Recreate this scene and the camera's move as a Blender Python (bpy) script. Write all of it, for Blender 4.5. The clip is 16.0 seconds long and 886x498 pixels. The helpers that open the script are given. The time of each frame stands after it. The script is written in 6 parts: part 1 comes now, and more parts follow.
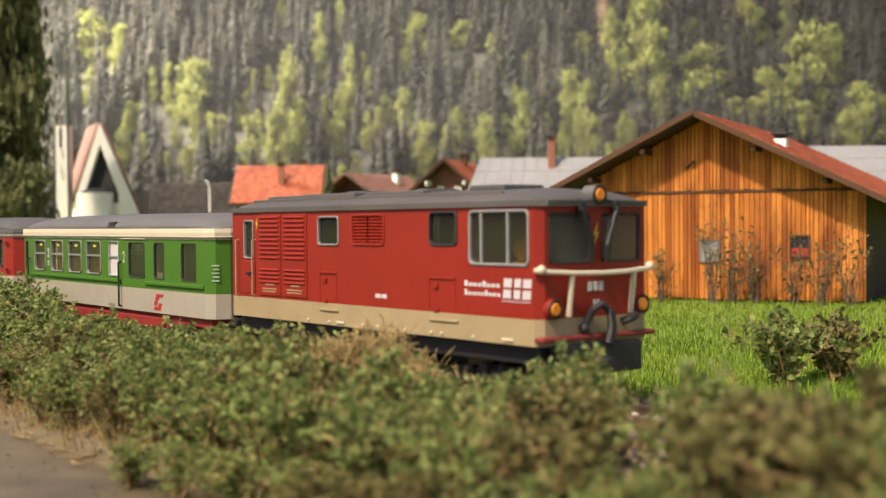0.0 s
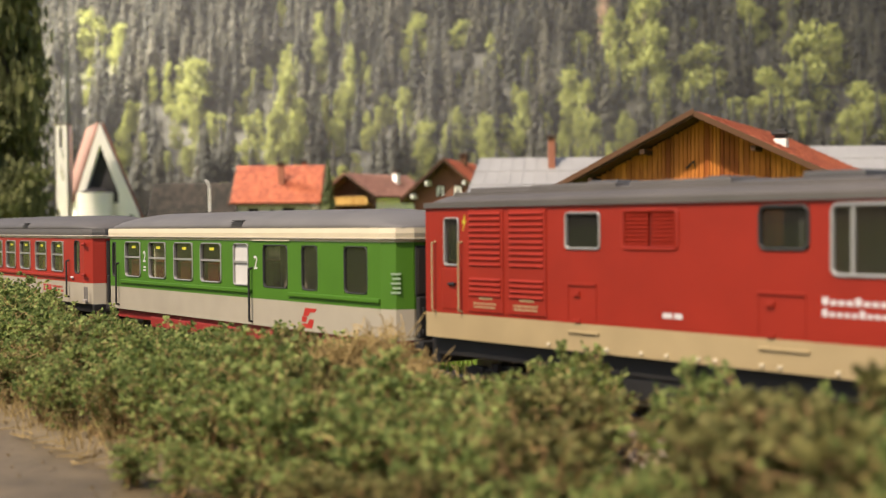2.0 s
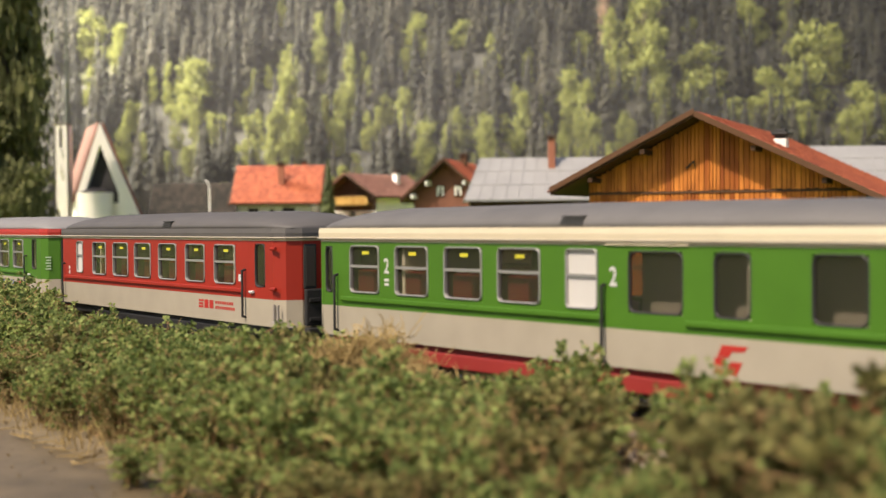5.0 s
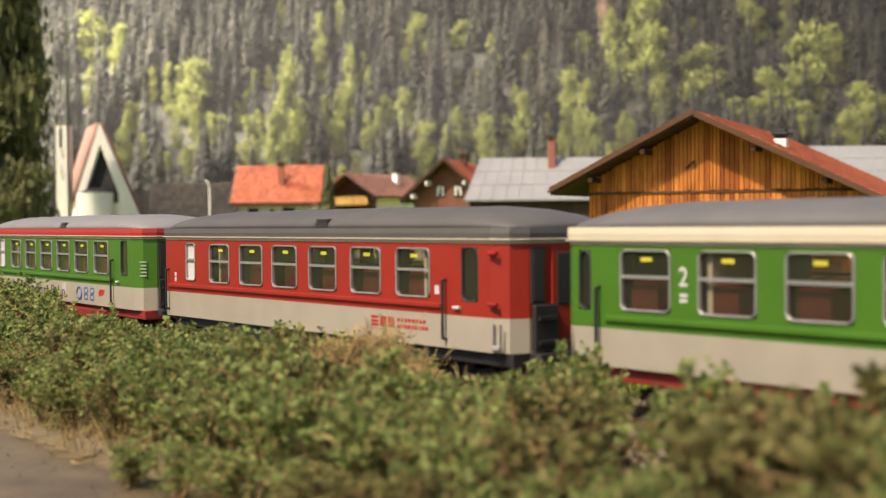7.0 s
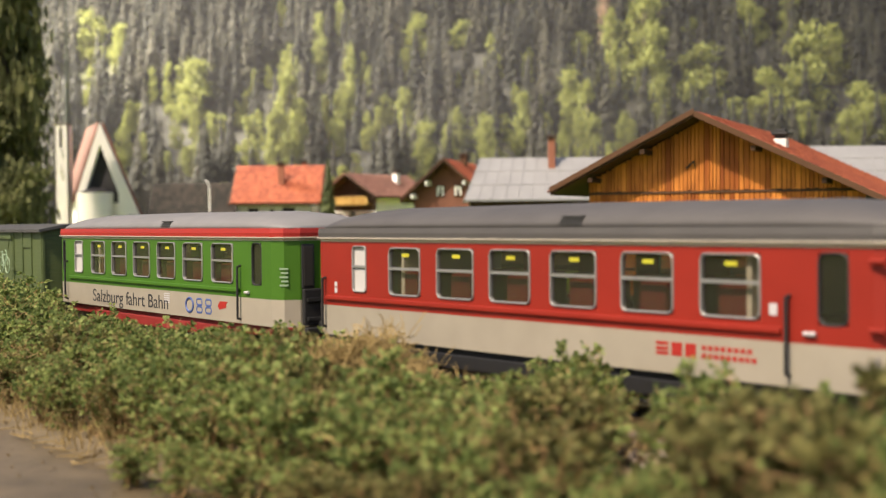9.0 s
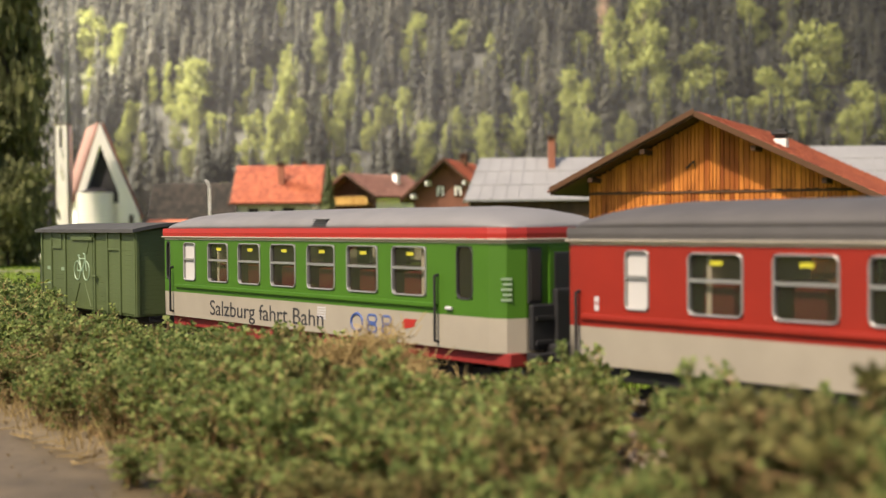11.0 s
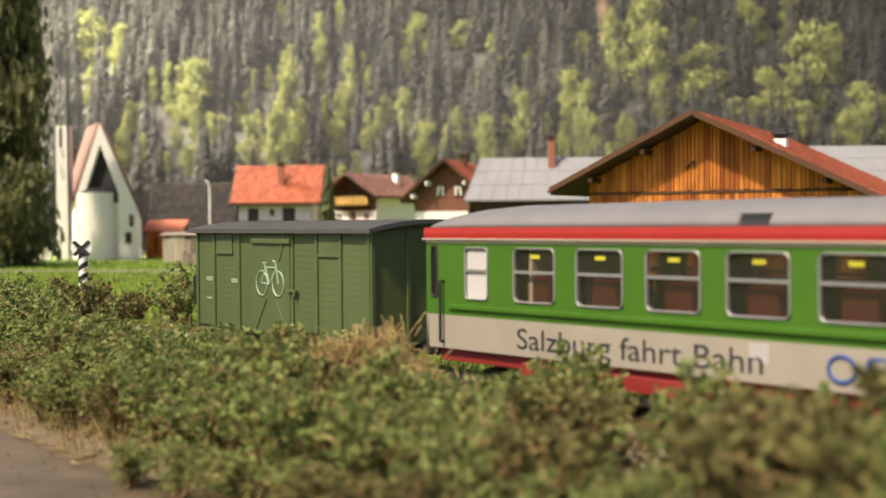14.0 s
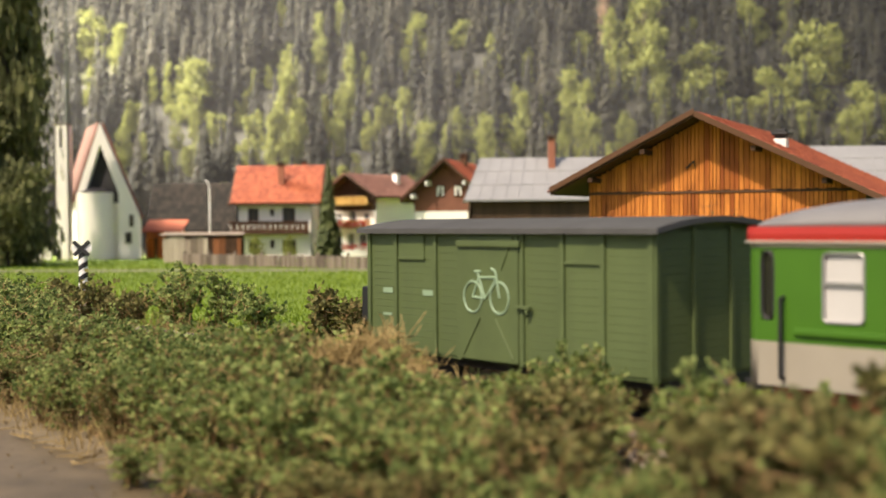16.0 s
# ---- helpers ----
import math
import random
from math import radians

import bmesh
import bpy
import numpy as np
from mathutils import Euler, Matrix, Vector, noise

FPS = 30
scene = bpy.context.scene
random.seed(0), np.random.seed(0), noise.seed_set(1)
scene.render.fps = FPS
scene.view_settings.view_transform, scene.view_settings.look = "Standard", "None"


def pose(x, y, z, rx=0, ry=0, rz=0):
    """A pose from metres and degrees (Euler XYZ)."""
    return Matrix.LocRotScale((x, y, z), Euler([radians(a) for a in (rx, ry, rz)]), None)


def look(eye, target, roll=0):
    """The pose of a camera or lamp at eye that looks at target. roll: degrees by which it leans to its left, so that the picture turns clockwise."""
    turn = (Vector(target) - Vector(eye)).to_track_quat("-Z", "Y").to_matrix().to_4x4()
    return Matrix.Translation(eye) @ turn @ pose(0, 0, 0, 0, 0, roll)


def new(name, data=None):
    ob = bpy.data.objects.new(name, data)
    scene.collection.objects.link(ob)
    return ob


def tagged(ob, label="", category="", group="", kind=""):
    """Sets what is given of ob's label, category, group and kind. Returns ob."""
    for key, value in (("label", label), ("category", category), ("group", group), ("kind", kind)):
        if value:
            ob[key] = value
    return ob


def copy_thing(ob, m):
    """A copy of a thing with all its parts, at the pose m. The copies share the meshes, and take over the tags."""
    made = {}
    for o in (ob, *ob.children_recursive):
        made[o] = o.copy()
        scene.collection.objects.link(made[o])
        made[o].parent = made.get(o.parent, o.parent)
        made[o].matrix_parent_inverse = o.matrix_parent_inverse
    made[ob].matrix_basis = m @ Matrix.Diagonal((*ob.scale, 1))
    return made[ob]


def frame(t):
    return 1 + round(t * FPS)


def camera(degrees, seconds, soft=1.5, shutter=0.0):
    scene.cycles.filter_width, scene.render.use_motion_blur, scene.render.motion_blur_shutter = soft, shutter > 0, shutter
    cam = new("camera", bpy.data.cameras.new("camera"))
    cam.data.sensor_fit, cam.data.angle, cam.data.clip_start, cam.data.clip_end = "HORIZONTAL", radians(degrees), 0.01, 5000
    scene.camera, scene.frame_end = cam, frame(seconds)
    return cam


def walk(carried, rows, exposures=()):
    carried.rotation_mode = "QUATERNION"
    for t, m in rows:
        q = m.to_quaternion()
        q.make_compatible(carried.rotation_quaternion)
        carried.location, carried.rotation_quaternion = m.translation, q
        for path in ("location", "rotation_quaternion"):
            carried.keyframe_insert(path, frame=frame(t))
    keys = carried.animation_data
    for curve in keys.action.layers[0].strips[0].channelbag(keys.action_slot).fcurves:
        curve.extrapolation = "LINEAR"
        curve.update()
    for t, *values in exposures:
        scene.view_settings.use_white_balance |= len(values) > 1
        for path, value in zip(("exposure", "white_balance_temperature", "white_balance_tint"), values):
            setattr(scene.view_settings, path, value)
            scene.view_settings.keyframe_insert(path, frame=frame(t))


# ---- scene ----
# A model railway at its true small size: lengths below are in millimetres, U turns them into metres.
U = 0.001
EYE_Z = 36.0
RAIL_Z = 4.5

cam = camera(39.2, 16.0, soft=1.25)
cam.data.dof.use_dof = True
cam.data.dof.focus_distance = 0.325
cam.data.dof.aperture_fstop = 35
CAM_POSE = look((0, 0, EYE_Z * U), (0, 1, EYE_Z * U - 0.02087), -0.455)
walk(cam, [(0.0, CAM_POSE), (16.0, CAM_POSE)], exposures=[(0.0, 0.42, 6700, 12), (16.0, 0.42, 6700, 12)])

# ---- world and sun ----
SUN_WAY = Vector((-0.40, -0.46, 0.79)).normalized()
world = bpy.data.worlds.new("world")
scene.world = world
world.use_nodes = True
wn = world.node_tree
sky = wn.nodes.new("ShaderNodeTexSky")
sky.sky_type = "NISHITA"
sky.sun_disc = False
sky.sun_elevation = math.asin(SUN_WAY.z)
sky.sun_rotation = math.atan2(SUN_WAY.x, SUN_WAY.y)
sky.dust_density = 3.0
wn.nodes["Background"].inputs["Strength"].default_value = 0.115
wn.links.new(sky.outputs[0], wn.nodes["Background"].inputs["Color"])
sun = new("sun", bpy.data.lights.new("sun", "SUN"))
sun.data.energy, sun.data.angle, sun.data.color = 4.1, radians(2.0), (1.0, 0.88, 0.70)
sun.matrix_world = look(SUN_WAY * 3, (0, 0, 0))
# added fill spot, out of view, that brightens the upper left slope and haze
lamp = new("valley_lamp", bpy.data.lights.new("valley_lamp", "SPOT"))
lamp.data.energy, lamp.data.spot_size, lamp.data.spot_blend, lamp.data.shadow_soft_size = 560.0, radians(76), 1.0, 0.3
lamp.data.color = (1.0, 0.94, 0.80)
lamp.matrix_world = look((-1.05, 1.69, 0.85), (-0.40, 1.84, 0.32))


# ---- materials ----
def material(name, color, rough=0.6, metal=0.0, vary=0.15, scale=300.0, bump=0.1, bump_scale=900.0, spec=0.5, second=None,
             alpha_rand=0.0, rand=0.0, trans=0.0, wear=0.0, wave=None):
    """Procedural surface: colour with two scales of mottling, fine relief, and a shift from piece to piece."""
    m = bpy.data.materials.new(name)
    m.use_nodes = True
    nt = m.node_tree
    b = nt.nodes["Principled BSDF"]
    b.inputs["Roughness"].default_value = rough
    b.inputs["Metallic"].default_value = metal
    b.inputs["Specular IOR Level"].default_value = spec
    if trans:
        b.inputs["Transmission Weight"].default_value = trans
    geo = nt.nodes.new("ShaderNodeTexCoord")
    n1 = nt.nodes.new("ShaderNodeTexNoise")
    n1.inputs["Scale"].default_value, n1.inputs["Detail"].default_value = scale, 5
    n2 = nt.nodes.new("ShaderNodeTexNoise")
    n2.inputs["Scale"].default_value, n2.inputs["Detail"].default_value = scale * 0.12, 3
    for n in (n1, n2):
        nt.links.new(geo.outputs["Object"], n.inputs["Vector"])
    add = nt.nodes.new("ShaderNodeMath")
    add.operation = "ADD"
    nt.links.new(n1.outputs["Fac"], add.inputs[0])
    nt.links.new(n2.outputs["Fac"], add.inputs[1])
    last = add
    if rand:
        info = nt.nodes.new("ShaderNodeObjectInfo")
        g = nt.nodes.new("ShaderNodeNewGeometry")
        mix = nt.nodes.new("ShaderNodeMath")
        mix.operation = "ADD"
        nt.links.new(info.outputs["Random"], mix.inputs[0])
        nt.links.new(g.outputs["Random Per Island"], mix.inputs[1])
        frac = nt.nodes.new("ShaderNodeMath")
        frac.operation = "FRACT"
        nt.links.new(mix.outputs[0], frac.inputs[0])
        mul = nt.nodes.new("ShaderNodeMath")
        mul.operation = "MULTIPLY_ADD"
        mul.inputs[1].default_value, mul.inputs[2].default_value = rand * 2, -rand
        nt.links.new(frac.outputs[0], mul.inputs[0])
        tot = nt.nodes.new("ShaderNodeMath")
        tot.operation = "ADD"
        nt.links.new(add.outputs[0], tot.inputs[0])
        nt.links.new(mul.outputs[0], tot.inputs[1])
        last = tot
    ramp = nt.nodes.new("ShaderNodeMapRange")
    ramp.inputs["From Min"].default_value, ramp.inputs["From Max"].default_value = 0.6, 1.4
    nt.links.new(last.outputs[0], ramp.inputs["Value"])
    mixc = nt.nodes.new("ShaderNodeMix")
    mixc.data_type = "RGBA"
    lo = [max(0, c * (1 - vary)) for c in color]
    hi = [min(1, c * (1 + vary)) for c in color] if second is None else second
    mixc.inputs["A"].default_value = (*lo, 1)
    mixc.inputs["B"].default_value = (*hi, 1)
    nt.links.new(ramp.outputs["Result"], mixc.inputs["Factor"])
    nt.links.new(mixc.outputs["Result"], b.inputs["Base Color"])
    rr = nt.nodes.new("ShaderNodeMapRange")
    rr.inputs["To Min"].default_value, rr.inputs["To Max"].default_value = max(0.02, rough - 0.1), min(1, rough + 0.1)
    nt.links.new(n2.outputs["Fac"], rr.inputs["Value"])
    nt.links.new(rr.outputs["Result"], b.inputs["Roughness"])
    if bump:
        n3 = nt.nodes.new("ShaderNodeTexNoise")
        n3.inputs["Scale"].default_value, n3.inputs["Detail"].default_value = bump_scale, 4
        nt.links.new(geo.outputs["Object"], n3.inputs["Vector"])
        bp = nt.nodes.new("ShaderNodeBump")
        bp.inputs["Strength"].default_value, bp.inputs["Distance"].default_value = bump, 0.4 * U
        nt.links.new(n3.outputs["Fac"], bp.inputs["Height"])
        nt.links.new(bp.outputs["Normal"], b.inputs["Normal"])
    return m


def leafy(name, dark, light, rough=0.7, trans=0.25, tone=False):
    """Leaf surface: each leaf has its own tone, and lets some light through."""
    m = material(name, dark, rough, 0, 0, 150, 0, second=light, rand=0.55, spec=0.25)
    nt = m.node_tree
    b = nt.nodes["Principled BSDF"]
    tr = nt.nodes.new("ShaderNodeBsdfTranslucent")
    mx = nt.nodes.new("ShaderNodeMixShader")
    mx.inputs[0].default_value = trans
    if tone:
        # one tone for each whole tree, stored with the mesh
        at_node = nt.nodes.new("ShaderNodeAttribute")
        at_node.attribute_name = "tone"
        fr = [n for n in nt.nodes if n.type == "MATH" and n.operation == "FRACT"][0]
        nt.links.new(at_node.outputs["Fac"], fr.inputs[0])
    src = b.inputs["Base Color"].links[0].from_socket
    nt.links.new(src, tr.inputs["Color"])
    nt.links.new(b.outputs[0], mx.inputs[1])
    nt.links.new(tr.outputs[0], mx.inputs[2])
    nt.links.new(mx.outputs[0], nt.nodes["Material Output"].inputs["Surface"])
    return m


def grained(name, dark, light, along="z", stretch=14.0, scale=220.0, rough=0.8, rand=0.5):
    """Weathered wood: streaks along one axis and a tone of its own for each board."""
    m = material(name, dark, rough, 0, 0, scale, 0.25, second=light, rand=rand, spec=0.25)
    nt = m.node_tree
    mp = nt.nodes.new("ShaderNodeMapping")
    tc = [n for n in nt.nodes if n.type == "TEX_COORD"][0]
    nt.links.new(tc.outputs["Object"], mp.inputs["Vector"])
    mp.inputs["Scale"].default_value = tuple(1.0 / stretch if a == along else 1.0 for a in "xyz")
    for n in nt.nodes:
        if n.type == "TEX_NOISE":
            nt.links.new(mp.outputs["Vector"], n.inputs["Vector"])
    return m


def glassy(name, tint=(0.93, 0.94, 0.92), rough=0.05, milk=0.05):
    """Thin clear pane: mostly see-through with a mirror sheen that grows at grazing angles."""
    m = bpy.data.materials.new(name)
    m.use_nodes = True
    nt = m.node_tree
    nt.nodes.remove(nt.nodes["Principled BSDF"])
    tr = nt.nodes.new("ShaderNodeBsdfTransparent")
    tr.inputs["Color"].default_value = (*tint, 1)
    gl = nt.nodes.new("ShaderNodeBsdfGlossy")
    gl.inputs["Roughness"].default_value = rough
    lw = nt.nodes.new("ShaderNodeLayerWeight")
    lw.inputs["Blend"].default_value = 0.5
    pw = nt.nodes.new("ShaderNodeMath")
    pw.operation = "POWER"
    pw.inputs[1].default_value = 4.0
    nt.links.new(lw.outputs["Facing"], pw.inputs[0])
    fr = nt.nodes.new("ShaderNodeMath")
    fr.operation = "MULTIPLY_ADD"
    fr.inputs[1].default_value, fr.inputs[2].default_value = 0.6, 0.03
    nt.links.new(pw.outputs[0], fr.inputs[0])
    mx = nt.nodes.new("ShaderNodeMixShader")
    nt.links.new(fr.outputs[0], mx.inputs[0])
    nt.links.new(tr.outputs[0], mx.inputs[1])
    nt.links.new(gl.outputs[0], mx.inputs[2])
    # moulded clear plastic is faintly milky; more milk imitates a grey reflection
    df = nt.nodes.new("ShaderNodeBsdfDiffuse")
    df.inputs["Color"].default_value = (0.42, 0.39, 0.35, 1)
    m2 = nt.nodes.new("ShaderNodeMixShader")
    m2.inputs[0].default_value = milk
    nt.links.new(mx.outputs[0], m2.inputs[1])
    nt.links.new(df.outputs[0], m2.inputs[2])
    nt.links.new(m2.outputs[0], nt.nodes["Material Output"].inputs["Surface"])
    return m


RED = material("loco_red_paint", (0.245, 0.018, 0.008), 0.5, vary=0.16, scale=120, bump=0.05, spec=0.3)
REDB = material("coach_red_paint", (0.265, 0.020, 0.010), 0.5, vary=0.14, scale=120, bump=0.05, spec=0.3)
CREAM = material("loco_cream_paint", (0.34, 0.255, 0.135), 0.5, vary=0.12, scale=160, bump=0.05)
IVORY = material("ivory_paint", (0.33, 0.288, 0.222), 0.5, vary=0.10, scale=160, bump=0.05)
STRIPE = material("cantrail_cream_paint", (0.58, 0.50, 0.36), 0.45, vary=0.08, scale=160, bump=0.03)
GREEN = material("coach_green_paint", (0.052, 0.140, 0.010), 0.5, vary=0.12, scale=120, bump=0.05, spec=0.3)
VAN = material("van_green_paint", (0.078, 0.104, 0.034), 0.6, vary=0.18, scale=200, bump=0.12)
ROOF = material("grey_roof_paint", (0.118, 0.110, 0.106), 0.6, vary=0.18, scale=140, bump=0.08)
ROOFD = material("dark_roof_paint", (0.060, 0.057, 0.056), 0.6, vary=0.2, scale=140, bump=0.08)
ROOFLOCO = material("brown_grey_loco_roof", (0.085, 0.075, 0.068), 0.55, vary=0.25, scale=90, bump=0.1)
ROOFV = material("dark_felt_roof", (0.075, 0.073, 0.070), 0.85, vary=0.2, scale=140, bump=0.2, spec=0.2)
ROOFL = material("light_grey_roof_paint", (0.19, 0.18, 0.176), 0.6, vary=0.15, scale=140, bump=0.08)
SOLE = material("red_oxide_paint", (0.25, 0.024, 0.02), 0.5, vary=0.15, scale=150)
BEAMRED = material("dull_red_beam", (0.20, 0.024, 0.018), 0.55, vary=0.2, scale=150)
BLACK = material("black_plastic", (0.014, 0.013, 0.013), 0.55, vary=0.3, scale=200)
STEEL = material("worn_steel", (0.35, 0.32, 0.28), 0.35, 0.9, vary=0.2, scale=300)
ROOFB = material("brown_grey_roof_paint", (0.085, 0.077, 0.073), 0.6, vary=0.18, scale=140, bump=0.08)
GREYIN = material("grey_inner_wall", (0.30, 0.27, 0.24), 0.7, vary=0.15, scale=150)
SILVER = material("silver_window_frame", (0.31, 0.30, 0.285), 0.4, 0.4, vary=0.08, scale=300, bump=0.02)
GASKET = material("dark_rubber", (0.02, 0.019, 0.018), 0.6, vary=0.2, scale=300)
BLIND = material("white_blind", (0.50, 0.475, 0.45), 0.6, vary=0.05, scale=200, bump=0.02)
SEAT = material("dark_red_seat", (0.13, 0.016, 0.011), 0.7, vary=0.2, scale=200)
INSIDE = material("interior_wall", (0.78, 0.72, 0.62), 0.7, vary=0.12, scale=200)
YELLOW = material("yellow_sticker", (0.50, 0.46, 0.03), 0.5, vary=0.05, scale=200)
WHITE = material("white_print", (0.52, 0.50, 0.50), 0.5, vary=0.05, scale=200, bump=0.02)
PALE = material("pale_print", (0.24, 0.33, 0.21), 0.5, vary=0.05, scale=200, bump=0.02)
BLUE = material("blue_print", (0.05, 0.09, 0.26), 0.5, vary=0.06, scale=200, bump=0.02)
INK = material("black_print", (0.035, 0.033, 0.035), 0.5, vary=0.08, scale=200, bump=0.02)
REDINK = material("red_print", (0.36, 0.022, 0.014), 0.5, vary=0.08, scale=200, bump=0.02)
AMBER = material("amber_lens", (0.75, 0.24, 0.02), 0.2, vary=0.1, scale=300, bump=0.02)
RAILM = material("brown_steel_rail", (0.16, 0.11, 0.08), 0.45, 0.6, vary=0.3, scale=300)
SLEEPER = grained("old_sleeper_wood", (0.05, 0.04, 0.03), (0.11, 0.085, 0.06), "y", 8, 300)
BALLAST = material("ballast_stone", (0.24, 0.18, 0.14), 0.85, vary=0, scale=300, second=(0.42, 0.35, 0.30), rand=0.6, bump=0.3)
PANE = glassy("thin_pane", (0.66, 0.64, 0.60), milk=0.02)
# windscreen's grey reflection is put into the pane as milk
SCREEN = glassy("dusty_windscreen", (0.42, 0.42, 0.42), milk=0.14)
PANED = glassy("tinted_pane", (0.22, 0.24, 0.24), milk=0.03)
DARKPANE = material("dark_coach_glass", (0.05, 0.045, 0.04), 0.15, vary=0.1, scale=60, bump=0)
DOLL = material("yellow_doll", (0.70, 0.42, 0.10), 0.6, vary=0.1, scale=200)
FLOORM = material("brown_floor", (0.55, 0.46, 0.36), 0.8, vary=0.15, scale=200)


# ---- mesh helpers (millimetres) ----
def to_mesh(name, bm, mats, smooth=False):
    me = bpy.data.meshes.new(name)
    bm.transform(Matrix.Scale(U, 4))
    bm.to_mesh(me)
    bm.free()
    for m in (mats if isinstance(mats, (list, tuple)) else [mats]):
        me.materials.append(m)
    if smooth:
        me.shade_smooth()
    return me


def part(name, bm, mats, parent, label="", smooth=False):
    ob = new(name, to_mesh(name, bm, mats, smooth))
    ob.parent = parent
    if label:
        ob["label"] = label
    return ob


def again(ob, x, y, z, parent=None):
    """Another piece on the same mesh, moved by millimetres."""
    o = new(ob.name.split(".")[0], ob.data)
    o.parent = parent or ob.parent
    o.location = (x * U, y * U, z * U)
    if "label" in ob:
        o["label"] = ob["label"]
    return o


def thing(name, label, category, m, group="", kind=""):
    ob = new(name)
    ob.empty_display_size = 0.01
    ob.matrix_world = m
    return tagged(ob, label, category, group, kind)


def at(x, y, z=0.0, rz=0.0):
    return pose(x * U, y * U, z * U, 0, 0, rz)


def box(bm, x0, x1, y0, y1, z0, z1, bevel=0.0, m=None, mat=0):
    geo = bmesh.ops.create_cube(bm, size=1)
    vs = geo["verts"]
    for v in vs:
        v.co = Vector((x0 + (v.co.x + 0.5) * (x1 - x0), y0 + (v.co.y + 0.5) * (y1 - y0), z0 + (v.co.z + 0.5) * (z1 - z0)))
    fs = {f for v in vs for f in v.link_faces}
    for f in fs:
        f.material_index = mat
    if bevel:
        es = list({e for v in vs for e in v.link_edges})
        r = bmesh.ops.bevel(bm, geom=es, offset=bevel, segments=2, affect="EDGES", profile=0.6)
        vs = list({v for f in r["faces"] for v in f.verts} | {v for v in vs if v.is_valid})
    if m is not None:
        bmesh.ops.transform(bm, matrix=m, verts=vs)
    return bm


def rod(bm, a, b, r, r2=None, n=8, mat=0):
    a, b = Vector(a), Vector(b)
    d = b - a
    geo = bmesh.ops.create_cone(bm, cap_ends=True, segments=n, radius1=r, radius2=r if r2 is None else r2, depth=d.length)
    bmesh.ops.transform(bm, matrix=Matrix.Translation((a + b) / 2) @ d.to_track_quat("Z", "Y").to_matrix().to_4x4(), verts=geo["verts"])
    if mat:
        for f in {f for v in geo["verts"] for f in v.link_faces}:
            f.material_index = mat
    return bm


def tube(bm, pts, r, n=7):
    for a, b in zip(pts, pts[1:]):
        rod(bm, a, b, r, n=n)
    for p in pts[1:-1]:
        g = bmesh.ops.create_icosphere(bm, subdivisions=1, radius=r)
        bmesh.ops.translate(bm, vec=p, verts=g["verts"])
    return bm


def bm_new():
    return bmesh.new()


def rounded(w, h, r, n=4):
    """Outline of a rounded rectangle, centred, counter-clockwise."""
    out = []
    for cx, cz, a0 in ((w / 2 - r, h / 2 - r, 0), (-w / 2 + r, h / 2 - r, 90), (-w / 2 + r, -h / 2 + r, 180), (w / 2 - r, -h / 2 + r, 270)):
        for i in range(n + 1):
            a = radians(a0 + 90 * i / n)
            out.append((cx + r * math.cos(a), cz + r * math.sin(a)))
    return out


def ring(bm, w, h, r, wide, y0, y1, cx=0.0, cz=0.0, n=4):
    """Frame of a window: a rounded ring that reaches from y0 (front) to y1 (back)."""
    o = rounded(w + 2 * wide, h + 2 * wide, r + wide, n)
    i = rounded(w, h, r, n)
    rows = []
    for pts, y in ((o, y1), (o, y0 + 0.1), ([(a[0] * 0.5 + b[0] * 0.5, a[1] * 0.5 + b[1] * 0.5) for a, b in zip(o, i)], y0), (i, y0 + 0.1), (i, y1)):
        rows.append([bm.verts.new((cx + p[0], y, cz + p[1])) for p in pts])
    k = len(o)
    for a, b in zip(rows, rows[1:]):
        for j in range(k):
            bm.faces.new((a[j], a[(j + 1) % k], b[(j + 1) % k], b[j]))
    return bm


def plate(bm, pts, y0, y1):
    """Outline in x and z, given thickness along y."""
    a = [bm.verts.new((p[0], y0, p[1])) for p in pts]
    b = [bm.verts.new((p[0], y1, p[1])) for p in pts]
    bm.faces.new(a)
    bm.faces.new(b[::-1])
    for i in range(len(pts)):
        j = (i + 1) % len(pts)
        bm.faces.new((a[j], a[i], b[i], b[j]))
    return bm


